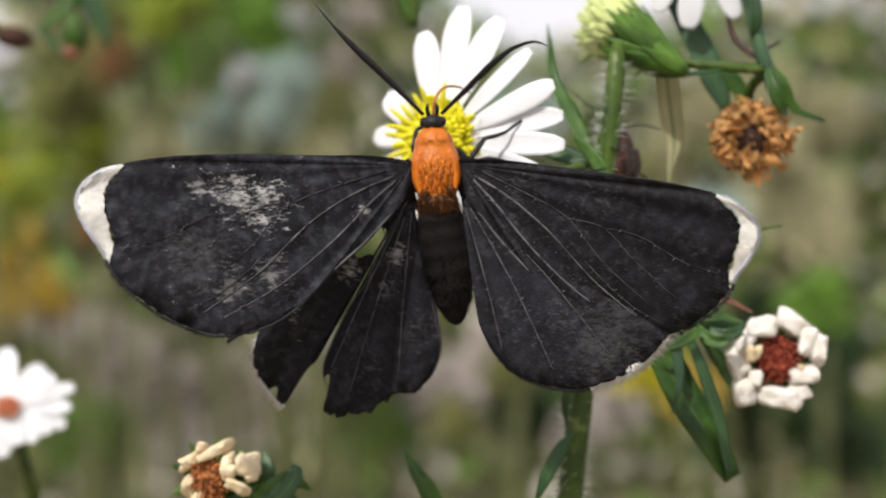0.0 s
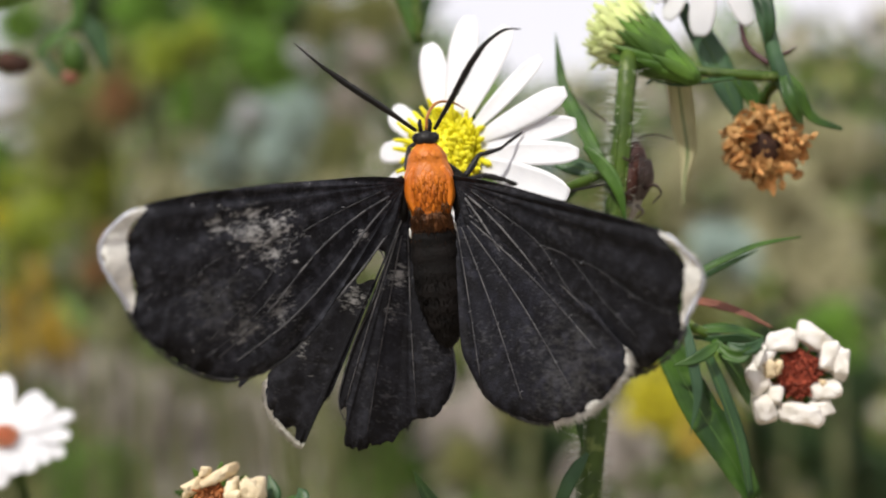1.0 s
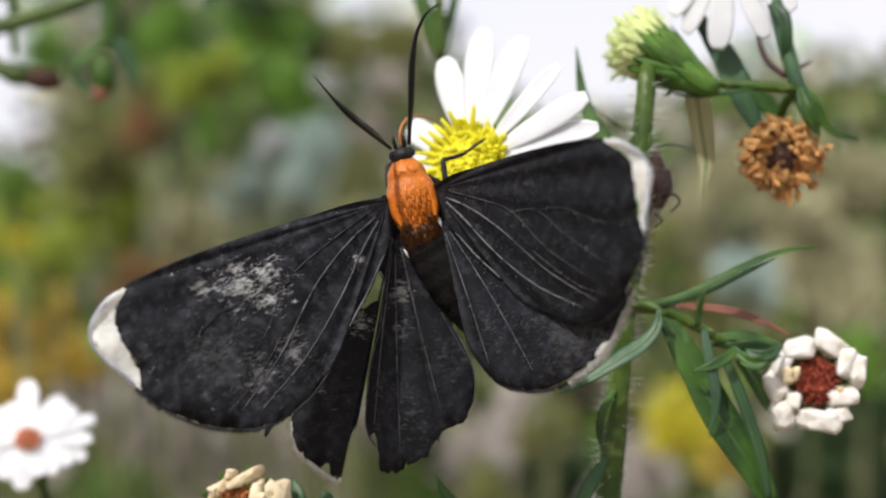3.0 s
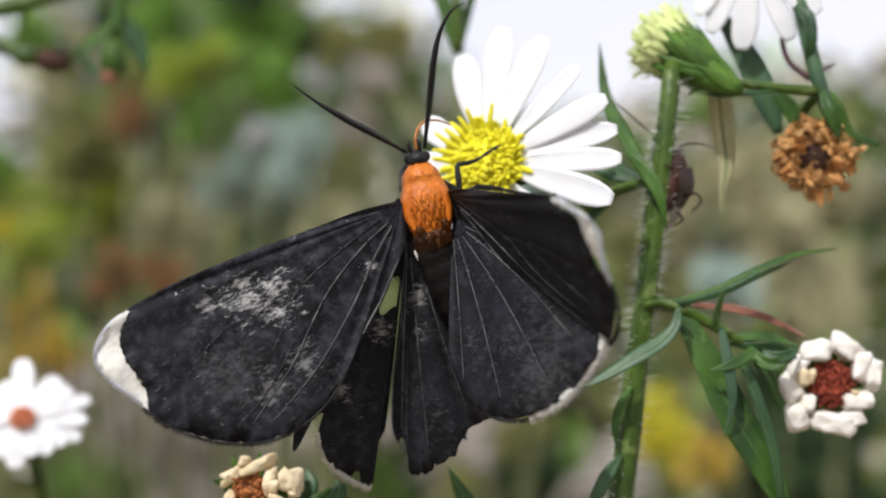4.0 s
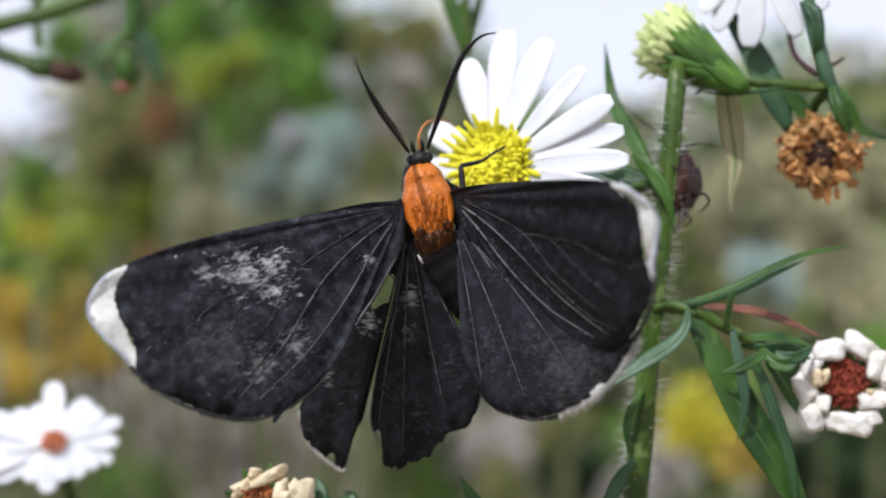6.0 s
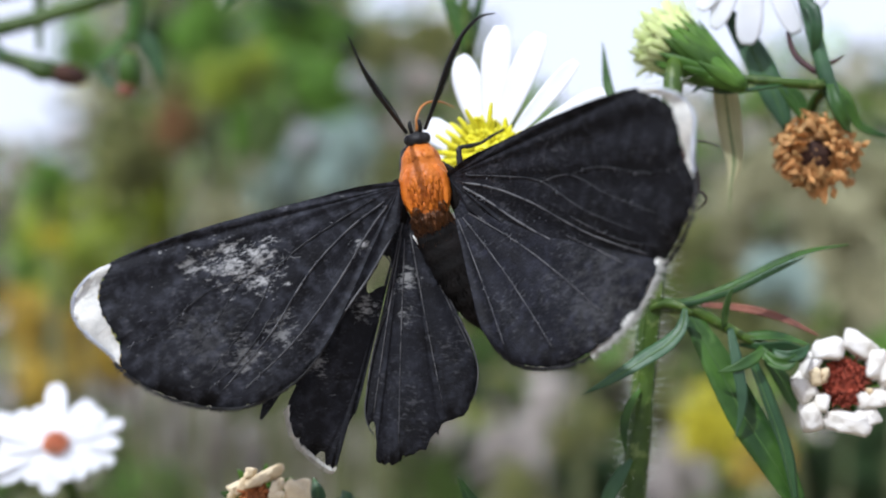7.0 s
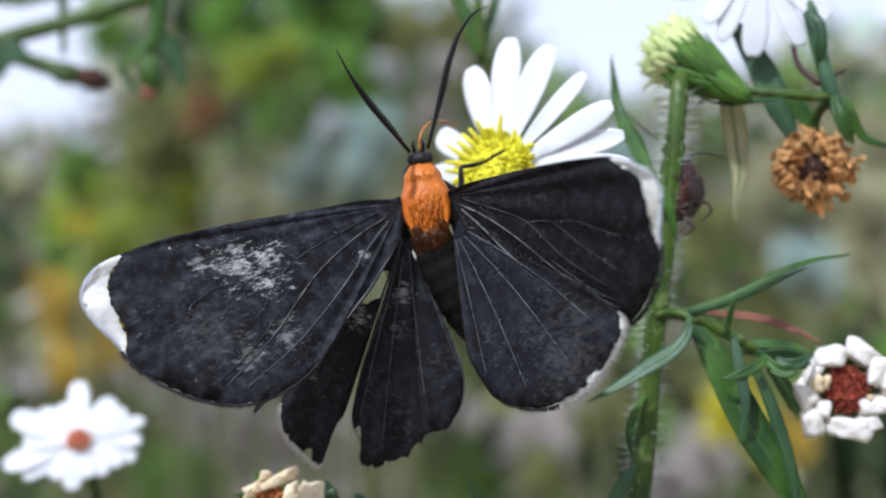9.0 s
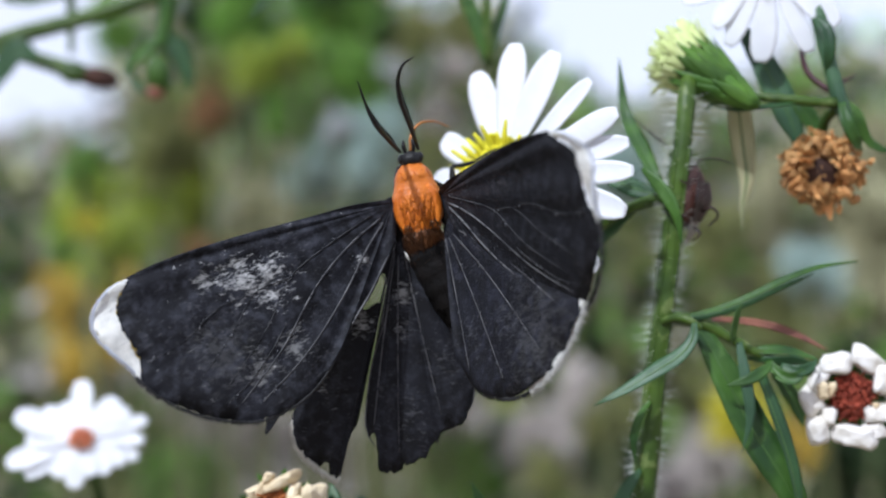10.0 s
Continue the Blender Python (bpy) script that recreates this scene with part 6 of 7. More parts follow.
        (7.5, hinge(-1, (-1.15, 0.15, 0.35), 9, -3, 0)),
        (7.6, hinge(-1, (-1.15, 0.15, 0.35), 26, -3, -0)),
        (7.7, hinge(-1, (-1.15, 0.15, 0.35), 30, -3, -0)),
        (7.8, hinge(-1, (-1.15, 0.15, 0.35), 31, -6, -0)),
        (7.9, hinge(-1, (-1.15, 0.15, 0.35), 31, -5, -0)),
        (8, hinge(-1, (-1.15, 0.15, 0.35), 24, -8, 0)),
        (8.1, hinge(-1, (-1.15, 0.15, 0.35), 29, -6, -0)),
        (8.2, hinge(-1, (-1.15, 0.15, 0.35), 30, -3, -0)),
        (8.3, hinge(-1, (-1.15, 0.15, 0.35), 34, -2, -1)),
        (8.4, hinge(-1, (-1.15, 0.15, 0.35), 36, -2, -1)),
        (8.5, hinge(-1, (-1.15, 0.15, 0.35), 18, -5, -1)),
        (8.6, hinge(-1, (-1.15, 0.15, 0.35), 31, -3, -3)),
        (8.7, hinge(-1, (-1.15, 0.15, 0.35), 29, -3, -5)),
        (8.8, hinge(-1, (-1.15, 0.15, 0.35), 31, -2, -6)),
        (8.9, hinge(-1, (-1.15, 0.15, 0.35), 35, -2, -8)),
        (9, hinge(-1, (-1.15, 0.15, 0.35), 28, -3, -10)),
        (9.1, hinge(-1, (-1.15, 0.15, 0.35), 28, -4, -11)),
        (9.2, hinge(-1, (-1.15, 0.15, 0.35), 30, -3, -11)),
        (9.3, hinge(-1, (-1.15, 0.15, 0.35), 32, -3, -12)),
        (9.4, hinge(-1, (-1.15, 0.15, 0.35), 35, -3, -13)),
        (9.5, hinge(-1, (-1.15, 0.15, 0.35), 33, -5, -13)),
        (9.6, hinge(-1, (-1.15, 0.15, 0.35), 35, -3, -10)),
        (9.7, hinge(-1, (-1.15, 0.15, 0.35), 30, -4, -6)),
        (9.8, hinge(-1, (-1.15, 0.15, 0.35), 26, -7, -2)),
        (9.9, hinge(-1, (-1.15, 0.15, 0.35), 33, -4, -5)),
        (10, hinge(-1, (-1.15, 0.15, 0.35), 34, -7, -8)),
    ])
    walk(FORE_R, [
        (0, hinge(1, (1.15, 0.15, 0.35), 34, -9, 10)),
        (0.1, hinge(1, (1.15, 0.15, 0.35), 60, -15, 8)),
        (0.2, hinge(1, (1.15, 0.15, 0.35), 74, -17, 7)),
        (0.3, hinge(1, (1.15, 0.15, 0.35), 66, -15, 5)),
        (0.4, hinge(1, (1.15, 0.15, 0.35), 45, -7, 1)),
        (0.5, hinge(1, (1.15, 0.15, 0.35), 19, -4, 2)),
        (0.6, hinge(1, (1.15, 0.15, 0.35), 26, -5, 1)),
        (0.7, hinge(1, (1.15, 0.15, 0.35), 45, -9, 2)),
        (0.8, hinge(1, (1.15, 0.15, 0.35), 67, -15, 9)),
        (0.9, hinge(1, (1.15, 0.15, 0.35), 72, -17, 12)),
        (1, hinge(1, (1.15, 0.15, 0.35), 52, -13, 14)),
        (1.1, hinge(1, (1.15, 0.15, 0.35), 30, -7, 4)),
        (1.2, hinge(1, (1.15, 0.15, 0.35), 25, -5, 3)),
        (1.3, hinge(1, (1.15, 0.15, 0.35), 41, -8, 3)),
        (1.4, hinge(1, (1.15, 0.15, 0.35), 71, -17, 13)),
        (1.5, hinge(1, (1.15, 0.15, 0.35), 77, -17, 13)),
        (1.6, hinge(1, (1.15, 0.15, 0.35), 68, -10, 12)),
        (1.7, hinge(1, (1.15, 0.15, 0.35), 54, 6, 12)),
        (1.8, hinge(1, (1.15, 0.15, 0.35), 40, 10, 3)),
        (1.9, hinge(1, (1.15, 0.15, 0.35), 44, 7, 3)),
        (2, hinge(1, (1.15, 0.15, 0.35), 60, 3, 10)),
        (2.1, hinge(1, (1.15, 0.15, 0.35), 74, -3, 7)),
        (2.2, hinge(1, (1.15, 0.15, 0.35), 70, -4, 4)),
        (2.3, hinge(1, (1.15, 0.15, 0.35), 53, 0, 1)),
        (2.4, hinge(1, (1.15, 0.15, 0.35), 45, 2, -0)),
        (2.5, hinge(1, (1.15, 0.15, 0.35), 39, 2, -5)),
        (2.6, hinge(1, (1.15, 0.15, 0.35), 49, -3, -1)),
        (2.7, hinge(1, (1.15, 0.15, 0.35), 63, -6, -1)),
        (2.9, hinge(1, (1.15, 0.15, 0.35), 45, 2, -0)),
        (3.1, hinge(1, (1.15, 0.15, 0.35), 70, -4, 4)),
        (3.3, hinge(1, (1.15, 0.15, 0.35), 39, 2, -5)),
        (3.5, hinge(1, (1.15, 0.15, 0.35), 71, -13, 20)),
        (3.65, hinge(1, (1.15, 0.15, 0.35), 57, -5, 5)),
        (3.8, hinge(1, (1.15, 0.15, 0.35), 43, -0, 4)),
        (3.9, hinge(1, (1.15, 0.15, 0.35), 54, -3, 5)),
        (4, hinge(1, (1.15, 0.15, 0.35), 74, -6, 20)),
        (4.1, hinge(1, (1.15, 0.15, 0.35), 71, -13, 20)),
        (4.2, hinge(1, (1.15, 0.15, 0.35), 57, -5, 5)),
        (4.3, hinge(1, (1.15, 0.15, 0.35), 45, -0, 5)),
        (4.4, hinge(1, (1.15, 0.15, 0.35), 46, -2, 5)),
        (4.5, hinge(1, (1.15, 0.15, 0.35), 65, -8, 20)),
        (4.6, hinge(1, (1.15, 0.15, 0.35), 74, -12, 19)),
        (4.7, hinge(1, (1.15, 0.15, 0.35), 64, -7, 19)),
        (4.8, hinge(1, (1.15, 0.15, 0.35), 53, -2, 5)),
        (4.9, hinge(1, (1.15, 0.15, 0.35), 47, -2, 4)),
        (5, hinge(1, (1.15, 0.15, 0.35), 60, -2, 17)),
        (5.1, hinge(1, (1.15, 0.15, 0.35), 76, -8, 16)),
        (5.2, hinge(1, (1.15, 0.15, 0.35), 76, -10, 14)),
        (5.3, hinge(1, (1.15, 0.15, 0.35), 56, -6, 3)),
        (5.4, hinge(1, (1.15, 0.15, 0.35), 46, -1, 3)),
        (5.5, hinge(1, (1.15, 0.15, 0.35), 43, 2, 10)),
        (5.6, hinge(1, (1.15, 0.15, 0.35), 63, -7, 10)),
        (5.7, hinge(1, (1.15, 0.15, 0.35), 75, -7, 10)),
        (5.9, hinge(1, (1.15, 0.15, 0.35), 46, -1, 3)),
        (6.1, hinge(1, (1.15, 0.15, 0.35), 76, -10, 14)),
        (6.3, hinge(1, (1.15, 0.15, 0.35), 43, 2, 10)),
        (6.5, hinge(1, (1.15, 0.15, 0.35), 55, -2, 15)),
        (6.65, hinge(1, (1.15, 0.15, 0.35), 59, -1, 14)),
        (6.8, hinge(1, (1.15, 0.15, 0.35), 68, -4, 12)),
        (6.9, hinge(1, (1.15, 0.15, 0.35), 64, -3, 12)),
        (7, hinge(1, (1.15, 0.15, 0.35), 51, 7, 12)),
        (7.1, hinge(1, (1.15, 0.15, 0.35), 44, 3, 3)),
        (7.2, hinge(1, (1.15, 0.15, 0.35), 44, -1, 3)),
        (7.3, hinge(1, (1.15, 0.15, 0.35), 49, 1, 3)),
        (7.4, hinge(1, (1.15, 0.15, 0.35), 59, -1, 14)),
        (7.5, hinge(1, (1.15, 0.15, 0.35), 64, 1, 14)),
        (7.6, hinge(1, (1.15, 0.15, 0.35), 55, -2, 15)),
        (7.7, hinge(1, (1.15, 0.15, 0.35), 49, 2, 4)),
        (7.8, hinge(1, (1.15, 0.15, 0.35), 47, 0, 4)),
        (7.9, hinge(1, (1.15, 0.15, 0.35), 60, -4, 17)),
        (8, hinge(1, (1.15, 0.15, 0.35), 80, -4, 18)),
        (8.1, hinge(1, (1.15, 0.15, 0.35), 69, -10, 17)),
        (8.2, hinge(1, (1.15, 0.15, 0.35), 58, -2, 17)),
        (8.3, hinge(1, (1.15, 0.15, 0.35), 56, -0, 16)),
        (8.4, hinge(1, (1.15, 0.15, 0.35), 53, 2, 16)),
        (8.5, hinge(1, (1.15, 0.15, 0.35), 65, -0, 15)),
        (8.6, hinge(1, (1.15, 0.15, 0.35), 77, -9, 15)),
        (8.7, hinge(1, (1.15, 0.15, 0.35), 75, -8, 15)),
        (8.8, hinge(1, (1.15, 0.15, 0.35), 58, -4, 15)),
        (8.9, hinge(1, (1.15, 0.15, 0.35), 55, -2, 15)),
        (9, hinge(1, (1.15, 0.15, 0.35), 57, 1, 15)),
        (9.1, hinge(1, (1.15, 0.15, 0.35), 71, -5, 14)),
        (9.2, hinge(1, (1.15, 0.15, 0.35), 76, -8, 14)),
        (9.3, hinge(1, (1.15, 0.15, 0.35), 68, -4, 13)),
        (9.4, hinge(1, (1.15, 0.15, 0.35), 59, -1, 13)),
        (9.5, hinge(1, (1.15, 0.15, 0.35), 53, 6, 12)),
        (9.6, hinge(1, (1.15, 0.15, 0.35), 62, 2, 10)),
        (9.7, hinge(1, (1.15, 0.15, 0.35), 78, -5, 9)),
        (9.8, hinge(1, (1.15, 0.15, 0.35), 85, -4, 7)),
        (9.9, hinge(1, (1.15, 0.15, 0.35), 79, -6, 9)),
        (10, hinge(1, (1.15, 0.15, 0.35), 66, 6, 11)),
    ])
    walk(HIND_L, [
        (0, hinge(-1, (-1.10, -0.90, -0.15), 2, 23, 9)),
        (0.1, hinge(-1, (-1.10, -0.90, -0.15), -6, 17, 12)),
        (0.2, hinge(-1, (-1.10, -0.90, -0.15), -10, 15, 14)),
        (0.3, hinge(-1, (-1.10, -0.90, -0.15), -8, 15, 12)),
        (0.4, hinge(-1, (-1.10, -0.90, -0.15), -2, 19, 9)),
        (0.5, hinge(-1, (-1.10, -0.90, -0.15), 0, 19, 6)),
        (0.6, hinge(-1, (-1.10, -0.90, -0.15), -3, 20, 9)),
        (0.7, hinge(-1, (-1.10, -0.90, -0.15), -2, 18, 9)),
        (0.8, hinge(-1, (-1.10, -0.90, -0.15), -7, 15, 11)),
        (0.9, hinge(-1, (-1.10, -0.90, -0.15), -9, 15, 13)),
        (1, hinge(-1, (-1.10, -0.90, -0.15), -2, 17, 9)),
        (1.1, hinge(-1, (-1.10, -0.90, -0.15), -3, 21, 9)),
        (1.2, hinge(-1, (-1.10, -0.90, -0.15), -4, 22, 10)),
        (1.3, hinge(-1, (-1.10, -0.90, -0.15), -1, 19, 9)),
        (1.4, hinge(-1, (-1.10, -0.90, -0.15), -0, 17, 8)),
        (1.5, hinge(-1, (-1.10, -0.90, -0.15), 2, 10, 8)),
        (1.6, hinge(-1, (-1.10, -0.90, -0.15), 4, 13, 6)),
        (1.7, hinge(-1, (-1.10, -0.90, -0.15), 5, 12, 6)),
        (1.8, hinge(-1, (-1.10, -0.90, -0.15), 4, 12, 6)),
        (1.9, hinge(-1, (-1.10, -0.90, -0.15), 5, 12, 6)),
        (2, hinge(-1, (-1.10, -0.90, -0.15), 9, 9, 4)),
        (2.1, hinge(-1, (-1.10, -0.90, -0.15), 1, 11, 7)),
        (2.2, hinge(-1, (-1.10, -0.90, -0.15), 2, 13, 7)),
        (2.3, hinge(-1, (-1.10, -0.90, -0.15), 5, 15, 5)),
        (2.4, hinge(-1, (-1.10, -0.90, -0.15), 5, 16, 4)),
        (2.5, hinge(-1, (-1.10, -0.90, -0.15), 12, 15, 1)),
        (2.6, hinge(-1, (-1.10, -0.90, -0.15), 4, 17, 5)),
        (2.7, hinge(-1, (-1.10, -0.90, -0.15), 4, 16, 5)),
        (2.9, hinge(-1, (-1.10, -0.90, -0.15), 5, 16, 4)),
        (3.1, hinge(-1, (-1.10, -0.90, -0.15), 2, 13, 7)),
        (3.3, hinge(-1, (-1.10, -0.90, -0.15), 12, 15, 1)),
        (3.5, hinge(-1, (-1.10, -0.90, -0.15), 1, 12, 13)),
        (3.65, hinge(-1, (-1.10, -0.90, -0.15), -1, 15, 13)),
        (3.8, hinge(-1, (-1.10, -0.90, -0.15), -1, 14, 13)),
        (3.9, hinge(-1, (-1.10, -0.90, -0.15), 1, 13, 13)),
        (4, hinge(-1, (-1.10, -0.90, -0.15), 9, 8, 9)),
        (4.1, hinge(-1, (-1.10, -0.90, -0.15), 1, 12, 13)),
        (4.2, hinge(-1, (-1.10, -0.90, -0.15), -1, 15, 13)),
        (4.3, hinge(-1, (-1.10, -0.90, -0.15), -4, 17, 14)),
        (4.4, hinge(-1, (-1.10, -0.90, -0.15), -4, 18, 13)),
        (4.5, hinge(-1, (-1.10, -0.90, -0.15), 7, 15, 7)),
        (4.6, hinge(-1, (-1.10, -0.90, -0.15), -0, 16, 10)),
        (4.7, hinge(-1, (-1.10, -0.90, -0.15), -2, 17, 11)),
        (4.8, hinge(-1, (-1.10, -0.90, -0.15), -3, 17, 12)),
        (4.9, hinge(-1, (-1.10, -0.90, -0.15), -4, 18, 12)),
        (5, hinge(-1, (-1.10, -0.90, -0.15), 5, 15, 7)),
        (5.1, hinge(-1, (-1.10, -0.90, -0.15), -1, 14, 10)),
        (5.2, hinge(-1, (-1.10, -0.90, -0.15), -2, 14, 11)),
        (5.3, hinge(-1, (-1.10, -0.90, -0.15), -1, 16, 10)),
        (5.4, hinge(-1, (-1.10, -0.90, -0.15), -7, 18, 13)),
        (5.5, hinge(-1, (-1.10, -0.90, -0.15), -1, 15, 10)),
        (5.6, hinge(-1, (-1.10, -0.90, -0.15), -5, 17, 12)),
        (5.7, hinge(-1, (-1.10, -0.90, -0.15), -6, 15, 12)),
        (5.9, hinge(-1, (-1.10, -0.90, -0.15), -7, 18, 13)),
        (6.1, hinge(-1, (-1.10, -0.90, -0.15), -2, 14, 11)),
        (6.3, hinge(-1, (-1.10, -0.90, -0.15), -1, 15, 10)),
        (6.5, hinge(-1, (-1.10, -0.90, -0.15), 7, 18, 1)),
        (6.65, hinge(-1, (-1.10, -0.90, -0.15), 5, 19, 2)),
        (6.8, hinge(-1, (-1.10, -0.90, -0.15), -2, 17, 8)),
        (6.9, hinge(-1, (-1.10, -0.90, -0.15), 1, 17, 7)),
        (7, hinge(-1, (-1.10, -0.90, -0.15), 11, 14, 1)),
        (7.1, hinge(-1, (-1.10, -0.90, -0.15), 3, 17, 5)),
        (7.2, hinge(-1, (-1.10, -0.90, -0.15), 4, 17, 4)),
        (7.3, hinge(-1, (-1.10, -0.90, -0.15), 4, 19, 3)),
        (7.4, hinge(-1, (-1.10, -0.90, -0.15), 5, 19, 2)),
        (7.5, hinge(-1, (-1.10, -0.90, -0.15), 14, 18, -2)),
        (7.6, hinge(-1, (-1.10, -0.90, -0.15), 7, 18, 1)),
        (7.7, hinge(-1, (-1.10, -0.90, -0.15), 5, 19, 2)),
        (7.8, hinge(-1, (-1.10, -0.90, -0.15), 8, 16, 1)),
        (7.9, hinge(-1, (-1.10, -0.90, -0.15), 8, 16, 0)),
        (8, hinge(-1, (-1.10, -0.90, -0.15), 15, 13, -3)),
        (8.1, hinge(-1, (-1.10, -0.90, -0.15), 9, 15, 0)),
        (8.2, hinge(-1, (-1.10, -0.90, -0.15), 5, 18, 2)),
        (8.3, hinge(-1, (-1.10, -0.90, -0.15), 1, 18, 5)),
        (8.4, hinge(-1, (-1.10, -0.90, -0.15), -1, 18, 6)),
        (8.5, hinge(-1, (-1.10, -0.90, -0.15), 11, 16, 0)),
        (8.6, hinge(-1, (-1.10, -0.90, -0.15), 1, 17, 5)),
        (8.7, hinge(-1, (-1.10, -0.90, -0.15), 2, 17, 5)),
        (8.8, hinge(-1, (-1.10, -0.90, -0.15), -1, 18, 6)),
        (8.9, hinge(-1, (-1.10, -0.90, -0.15), -4, 18, 8)),
        (9, hinge(-1, (-1.10, -0.90, -0.15), 1, 17, 6)),
        (9.1, hinge(-1, (-1.10, -0.90, -0.15), 1, 16, 5)),
        (9.2, hinge(-1, (-1.10, -0.90, -0.15), 0, 17, 6)),
        (9.3, hinge(-1, (-1.10, -0.90, -0.15), 0, 16, 6)),
        (9.4, hinge(-1, (-1.10, -0.90, -0.15), -2, 16, 7)),
        (9.5, hinge(-1, (-1.10, -0.90, -0.15), 2, 14, 5)),
        (9.6, hinge(-1, (-1.10, -0.90, -0.15), -1, 16, 8)),
        (9.7, hinge(-1, (-1.10, -0.90, -0.15), 2, 15, 7)),
        (9.8, hinge(-1, (-1.10, -0.90, -0.15), 7, 11, 6)),
        (9.9, hinge(-1, (-1.10, -0.90, -0.15), 3, 14, 7)),
        (10, hinge(-1, (-1.10, -0.90, -0.15), 6, 11, 4)),
    ])
    walk(HIND_R, [
        (0, hinge(1, (1.10, -0.90, -0.15), 28, -1, -3)),
        (0.1, hinge(1, (1.10, -0.90, -0.15), 54, -6, -6)),
        (0.2, hinge(1, (1.10, -0.90, -0.15), 64, -8, -8)),
        (0.3, hinge(1, (1.10, -0.90, -0.15), 57, -6, -7)),
        (0.4, hinge(1, (1.10, -0.90, -0.15), 39, -0, -6)),
        (0.5, hinge(1, (1.10, -0.90, -0.15), 13, 2, -1)),
        (0.6, hinge(1, (1.10, -0.90, -0.15), 20, 2, -3)),
        (0.7, hinge(1, (1.10, -0.90, -0.15), 39, -1, -5)),
        (0.8, hinge(1, (1.10, -0.90, -0.15), 57, -6, -7)),
        (0.9, hinge(1, (1.10, -0.90, -0.15), 61, -8, -7)),
        (1, hinge(1, (1.10, -0.90, -0.15), 46, -4, -4)),
        (1.1, hinge(1, (1.10, -0.90, -0.15), 24, 1, -3)),
        (1.2, hinge(1, (1.10, -0.90, -0.15), 19, 2, -3)),
        (1.3, hinge(1, (1.10, -0.90, -0.15), 35, -0, -6)),
        (1.4, hinge(1, (1.10, -0.90, -0.15), 57, -8, -9)),
        (1.5, hinge(1, (1.10, -0.90, -0.15), 61, -7, -12)),
        (1.6, hinge(1, (1.10, -0.90, -0.15), 52, -2, -13)),
        (1.7, hinge(1, (1.10, -0.90, -0.15), 39, 9, -18)),
        (1.8, hinge(1, (1.10, -0.90, -0.15), 28, 12, -17)),
        (1.9, hinge(1, (1.10, -0.90, -0.15), 31, 10, -18)),
        (2, hinge(1, (1.10, -0.90, -0.15), 41, 7, -21)),
        (2.1, hinge(1, (1.10, -0.90, -0.15), 53, 2, -20)),
        (2.2, hinge(1, (1.10, -0.90, -0.15), 52, 2, -17)),
        (2.3, hinge(1, (1.10, -0.90, -0.15), 41, 6, -14)),
        (2.4, hinge(1, (1.10, -0.90, -0.15), 36, 8, -11)),
        (2.5, hinge(1, (1.10, -0.90, -0.15), 33, 8, -8)),
        (2.6, hinge(1, (1.10, -0.90, -0.15), 41, 4, -8)),
        (2.7, hinge(1, (1.10, -0.90, -0.15), 51, 1, -11)),
        (2.9, hinge(1, (1.10, -0.90, -0.15), 36, 8, -11)),
        (3.1, hinge(1, (1.10, -0.90, -0.15), 52, 2, -17)),
        (3.3, hinge(1, (1.10, -0.90, -0.15), 33, 8, -8)),
        (3.5, hinge(1, (1.10, -0.90, -0.15), 50, -8, -18)),
        (3.65, hinge(1, (1.10, -0.90, -0.15), 39, -1, -18)),
        (3.8, hinge(1, (1.10, -0.90, -0.15), 30, 2, -15)),
        (3.9, hinge(1, (1.10, -0.90, -0.15), 38, -1, -17)),
        (4, hinge(1, (1.10, -0.90, -0.15), 51, -3, -20)),
        (4.1, hinge(1, (1.10, -0.90, -0.15), 50, -8, -18)),
        (4.2, hinge(1, (1.10, -0.90, -0.15), 39, -1, -18)),
        (4.3, hinge(1, (1.10, -0.90, -0.15), 30, 3, -18)),
        (4.4, hinge(1, (1.10, -0.90, -0.15), 30, 2, -18)),
        (4.5, hinge(1, (1.10, -0.90, -0.15), 44, -2, -20)),
        (4.6, hinge(1, (1.10, -0.90, -0.15), 52, -5, -19)),
        (4.7, hinge(1, (1.10, -0.90, -0.15), 45, -2, -18)),
        (4.8, hinge(1, (1.10, -0.90, -0.15), 37, 2, -17)),
        (4.9, hinge(1, (1.10, -0.90, -0.15), 33, 2, -15)),
        (5, hinge(1, (1.10, -0.90, -0.15), 43, 2, -17)),
        (5.1, hinge(1, (1.10, -0.90, -0.15), 54, -2, -18)),
        (5.2, hinge(1, (1.10, -0.90, -0.15), 54, -4, -18)),
        (5.3, hinge(1, (1.10, -0.90, -0.15), 41, -2, -16)),
        (5.4, hinge(1, (1.10, -0.90, -0.15), 32, 2, -16)),
        (5.5, hinge(1, (1.10, -0.90, -0.15), 30, 4, -17)),
        (5.6, hinge(1, (1.10, -0.90, -0.15), 45, -3, -18)),
        (5.7, hinge(1, (1.10, -0.90, -0.15), 53, -2, -20)),
        (5.9, hinge(1, (1.10, -0.90, -0.15), 32, 2, -16)),
        (6.1, hinge(1, (1.10, -0.90, -0.15), 54, -4, -18)),
        (6.3, hinge(1, (1.10, -0.90, -0.15), 30, 4, -17)),
        (6.5, hinge(1, (1.10, -0.90, -0.15), 43, 1, -16)),
        (6.65, hinge(1, (1.10, -0.90, -0.15), 45, 2, -18)),
        (6.8, hinge(1, (1.10, -0.90, -0.15), 50, 2, -18)),
        (6.9, hinge(1, (1.10, -0.90, -0.15), 47, 3, -17)),
        (7, hinge(1, (1.10, -0.90, -0.15), 36, 10, -18)),
        (7.1, hinge(1, (1.10, -0.90, -0.15), 33, 7, -15)),
        (7.2, hinge(1, (1.10, -0.90, -0.15), 34, 4, -14)),
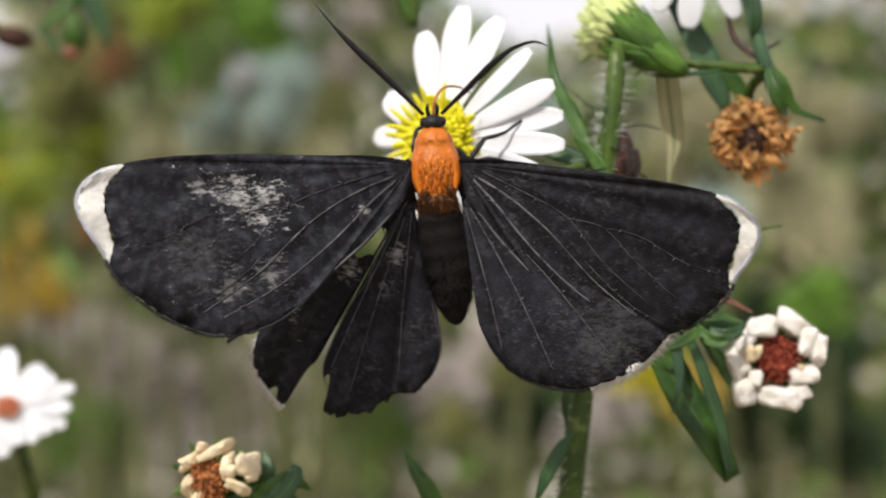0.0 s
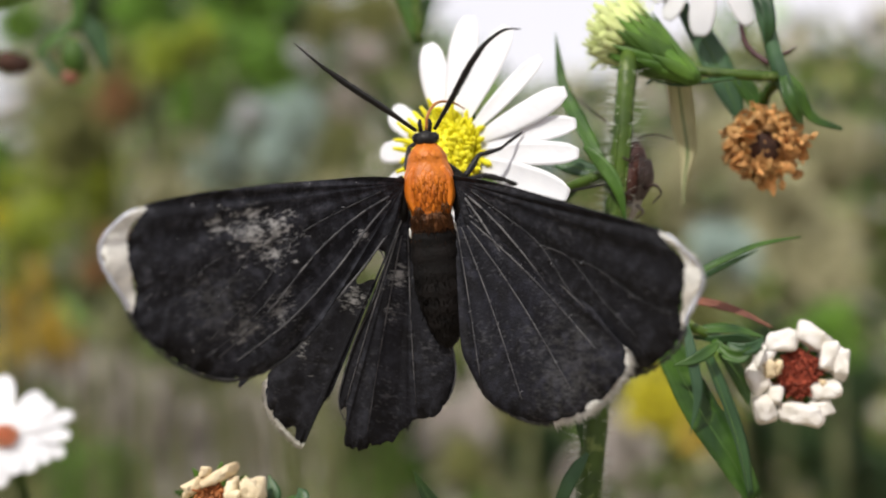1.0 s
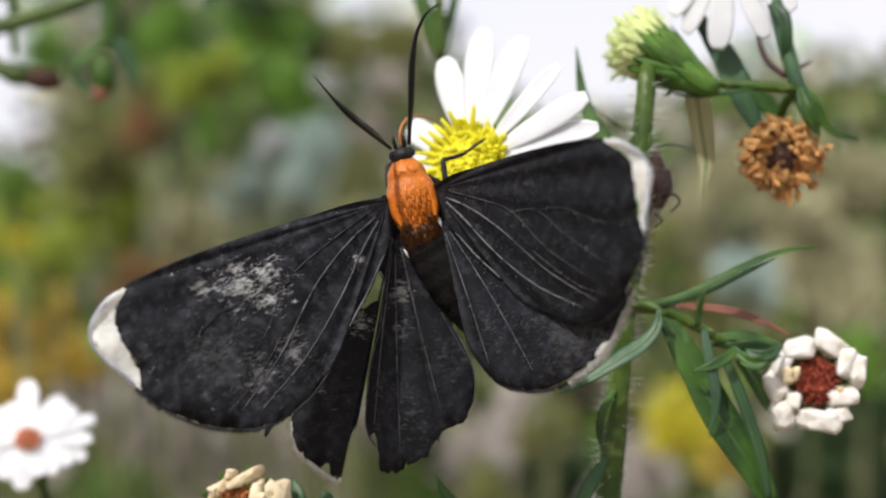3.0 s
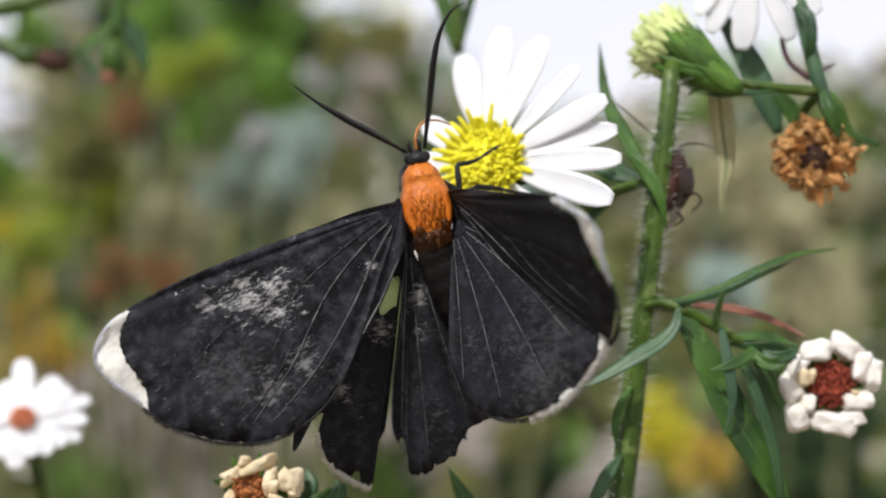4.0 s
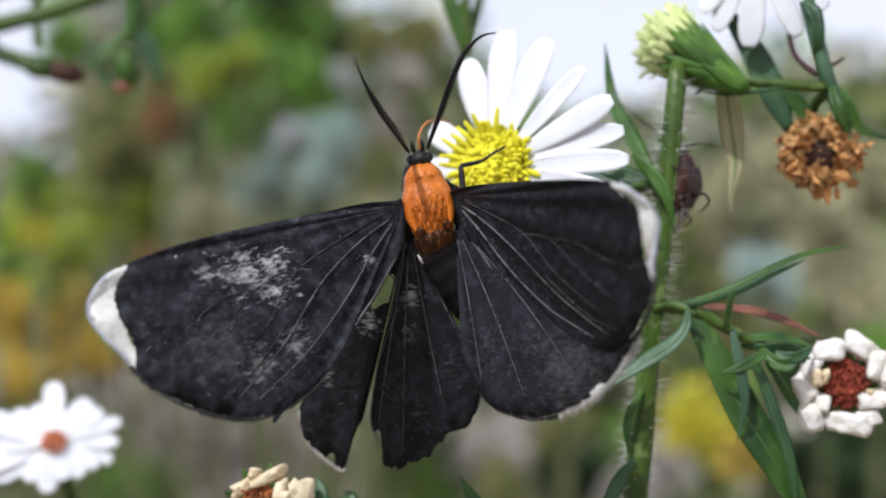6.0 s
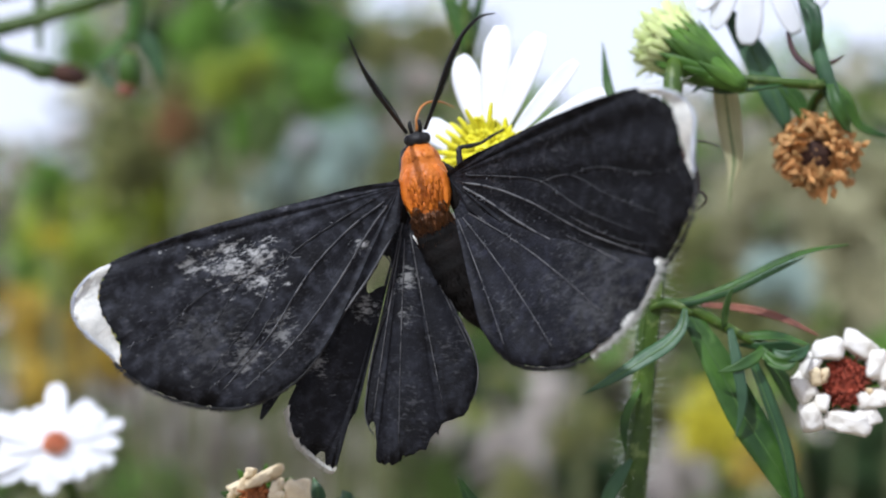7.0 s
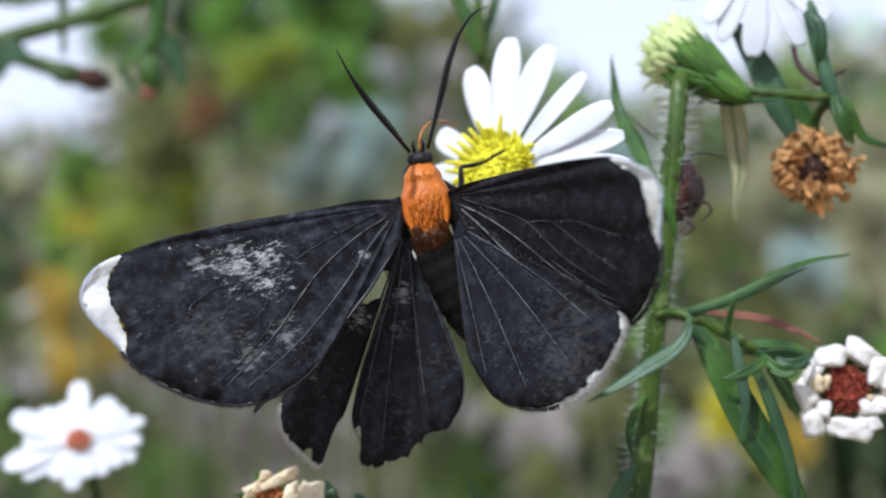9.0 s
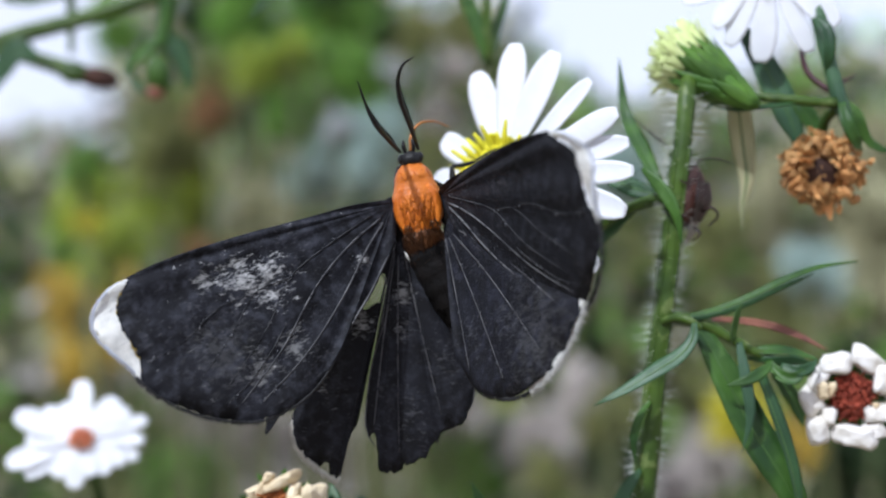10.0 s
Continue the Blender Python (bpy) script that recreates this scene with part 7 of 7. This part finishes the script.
        (7.3, hinge(1, (1.10, -0.90, -0.15), 37, 5, -16)),
        (7.4, hinge(1, (1.10, -0.90, -0.15), 45, 2, -18)),
        (7.5, hinge(1, (1.10, -0.90, -0.15), 48, 3, -19)),
        (7.6, hinge(1, (1.10, -0.90, -0.15), 43, 1, -16)),
        (7.7, hinge(1, (1.10, -0.90, -0.15), 39, 4, -14)),
        (7.8, hinge(1, (1.10, -0.90, -0.15), 39, 3, -12)),
        (7.9, hinge(1, (1.10, -0.90, -0.15), 50, 0, -11)),
        (8, hinge(1, (1.10, -0.90, -0.15), 63, -0, -14)),
        (8.1, hinge(1, (1.10, -0.90, -0.15), 58, -4, -9)),
        (8.2, hinge(1, (1.10, -0.90, -0.15), 49, 2, -9)),
        (8.3, hinge(1, (1.10, -0.90, -0.15), 47, 4, -9)),
        (8.4, hinge(1, (1.10, -0.90, -0.15), 44, 6, -8)),
        (8.5, hinge(1, (1.10, -0.90, -0.15), 53, 4, -9)),
        (8.6, hinge(1, (1.10, -0.90, -0.15), 62, -3, -9)),
        (8.7, hinge(1, (1.10, -0.90, -0.15), 60, -2, -10)),
        (8.8, hinge(1, (1.10, -0.90, -0.15), 47, 1, -8)),
        (8.9, hinge(1, (1.10, -0.90, -0.15), 45, 2, -9)),
        (9, hinge(1, (1.10, -0.90, -0.15), 45, 4, -11)),
        (9.1, hinge(1, (1.10, -0.90, -0.15), 56, -0, -11)),
        (9.2, hinge(1, (1.10, -0.90, -0.15), 60, -2, -10)),
        (9.3, hinge(1, (1.10, -0.90, -0.15), 55, 1, -10)),
        (9.4, hinge(1, (1.10, -0.90, -0.15), 49, 3, -8)),
        (9.5, hinge(1, (1.10, -0.90, -0.15), 44, 9, -9)),
        (9.6, hinge(1, (1.10, -0.90, -0.15), 53, 6, -8)),
        (9.7, hinge(1, (1.10, -0.90, -0.15), 68, 3, -8)),
        (9.8, hinge(1, (1.10, -0.90, -0.15), 74, 4, -9)),
        (9.9, hinge(1, (1.10, -0.90, -0.15), 67, 1, -10)),
        (10, hinge(1, (1.10, -0.90, -0.15), 53, 9, -14)),
    ])
    thing = FLOWER
    walk(FLOWER, [
        (0, drift(thing, 0.10, 0.17, -5, 5)),
        (0.5, drift(thing, 0.22, 0.14, -5, 5)),
        (1.5, drift(thing, 0.14, 0.14, -2, 3)),
        (2, drift(thing, 0.2, 0.14, 0, 2)),
        (2.5, drift(thing, 0.2, 0.14, 0, 1)),
        (4, drift(thing, -0.25, -0.22, 0, 1)),
        (4.5, drift(thing, -0.13, -0.34, 0, 1)),
        (5, drift(thing, -0.05, -0.31, 0, 1)),
        (5.5, drift(thing, -0.1, -0.22, 0, 1)),
        (7, drift(thing, -0.18, -0.03, 0, 0)),
        (7.5, drift(thing, -0.25, 0.17, 0)),
        (8, drift(thing, -0.22, 0.17, 0)),
        (8.5, drift(thing, -0.14, 0.17, 0)),
        (9, drift(thing, -0.14, 0.03, 0)),
        (9.5, drift(thing, -0.20, -0.06, 0)),
        (10, drift(thing, -0.25, -0.06, 0)),
    ])
    thing = DRIED
    walk(DRIED, [
        (0, drift(thing, 0.06, -0.06)),
        (0.5, drift(thing, -0.22, 0.06)),
        (1, drift(thing, -0.03, 0.08)),
        (1.5, drift(thing, 0.11, -0.14)),
        (2, drift(thing, -0.22, 0.00)),
        (2.5, drift(thing, -0.34, -0.00)),
        (4, drift(thing, 0.56, 0.14)),
        (4.5, drift(thing, 0.36, 0.03)),
        (5, drift(thing, 0.31, 0.22)),
        (5.5, drift(thing, 0.34, 0.17)),
        (7, drift(thing, 0.20, 0.08)),
        (7.5, drift(thing, 0.00, -0.11)),
        (8, drift(thing, -0.34, -0.22)),
        (8.5, drift(thing, -0.45, -0.31)),
        (9, drift(thing, -0.17, -0.14)),
        (9.5, drift(thing, -0.08, 0.08)),
        (10, drift(thing, -0.08, 0.08)),
    ])
    thing = FAR_WHITE
    walk(FAR_WHITE, [
        (0, drift(thing, 0.34, -0.22)),
        (0.5, drift(thing, 0.08, -0.06)),
        (1, drift(thing, 0.20, -0.08)),
        (1.5, drift(thing, -0.28, -0.03)),
        (2, drift(thing, -0.11, -0.14)),
        (2.5, drift(thing, 0.00, 0.08)),
        (4, drift(thing, -0.62, 0.53)),
        (4.5, drift(thing, -0.70, 0.67)),
        (5, drift(thing, -0.03, 0.11)),
        (5.5, drift(thing, 0.17, -0.20)),
        (7, drift(thing, 0.20, -0.20)),
        (7.5, drift(thing, 0.22, 0.03)),
        (8, drift(thing, 0.00, 0.20)),
        (8.5, drift(thing, 0.17, -0.20)),
        (9, drift(thing, 0.14, -0.14)),
        (9.5, drift(thing, 0.22, -0.22)),
        (10, drift(thing, 0.06, -0.11)),
    ])


motions()
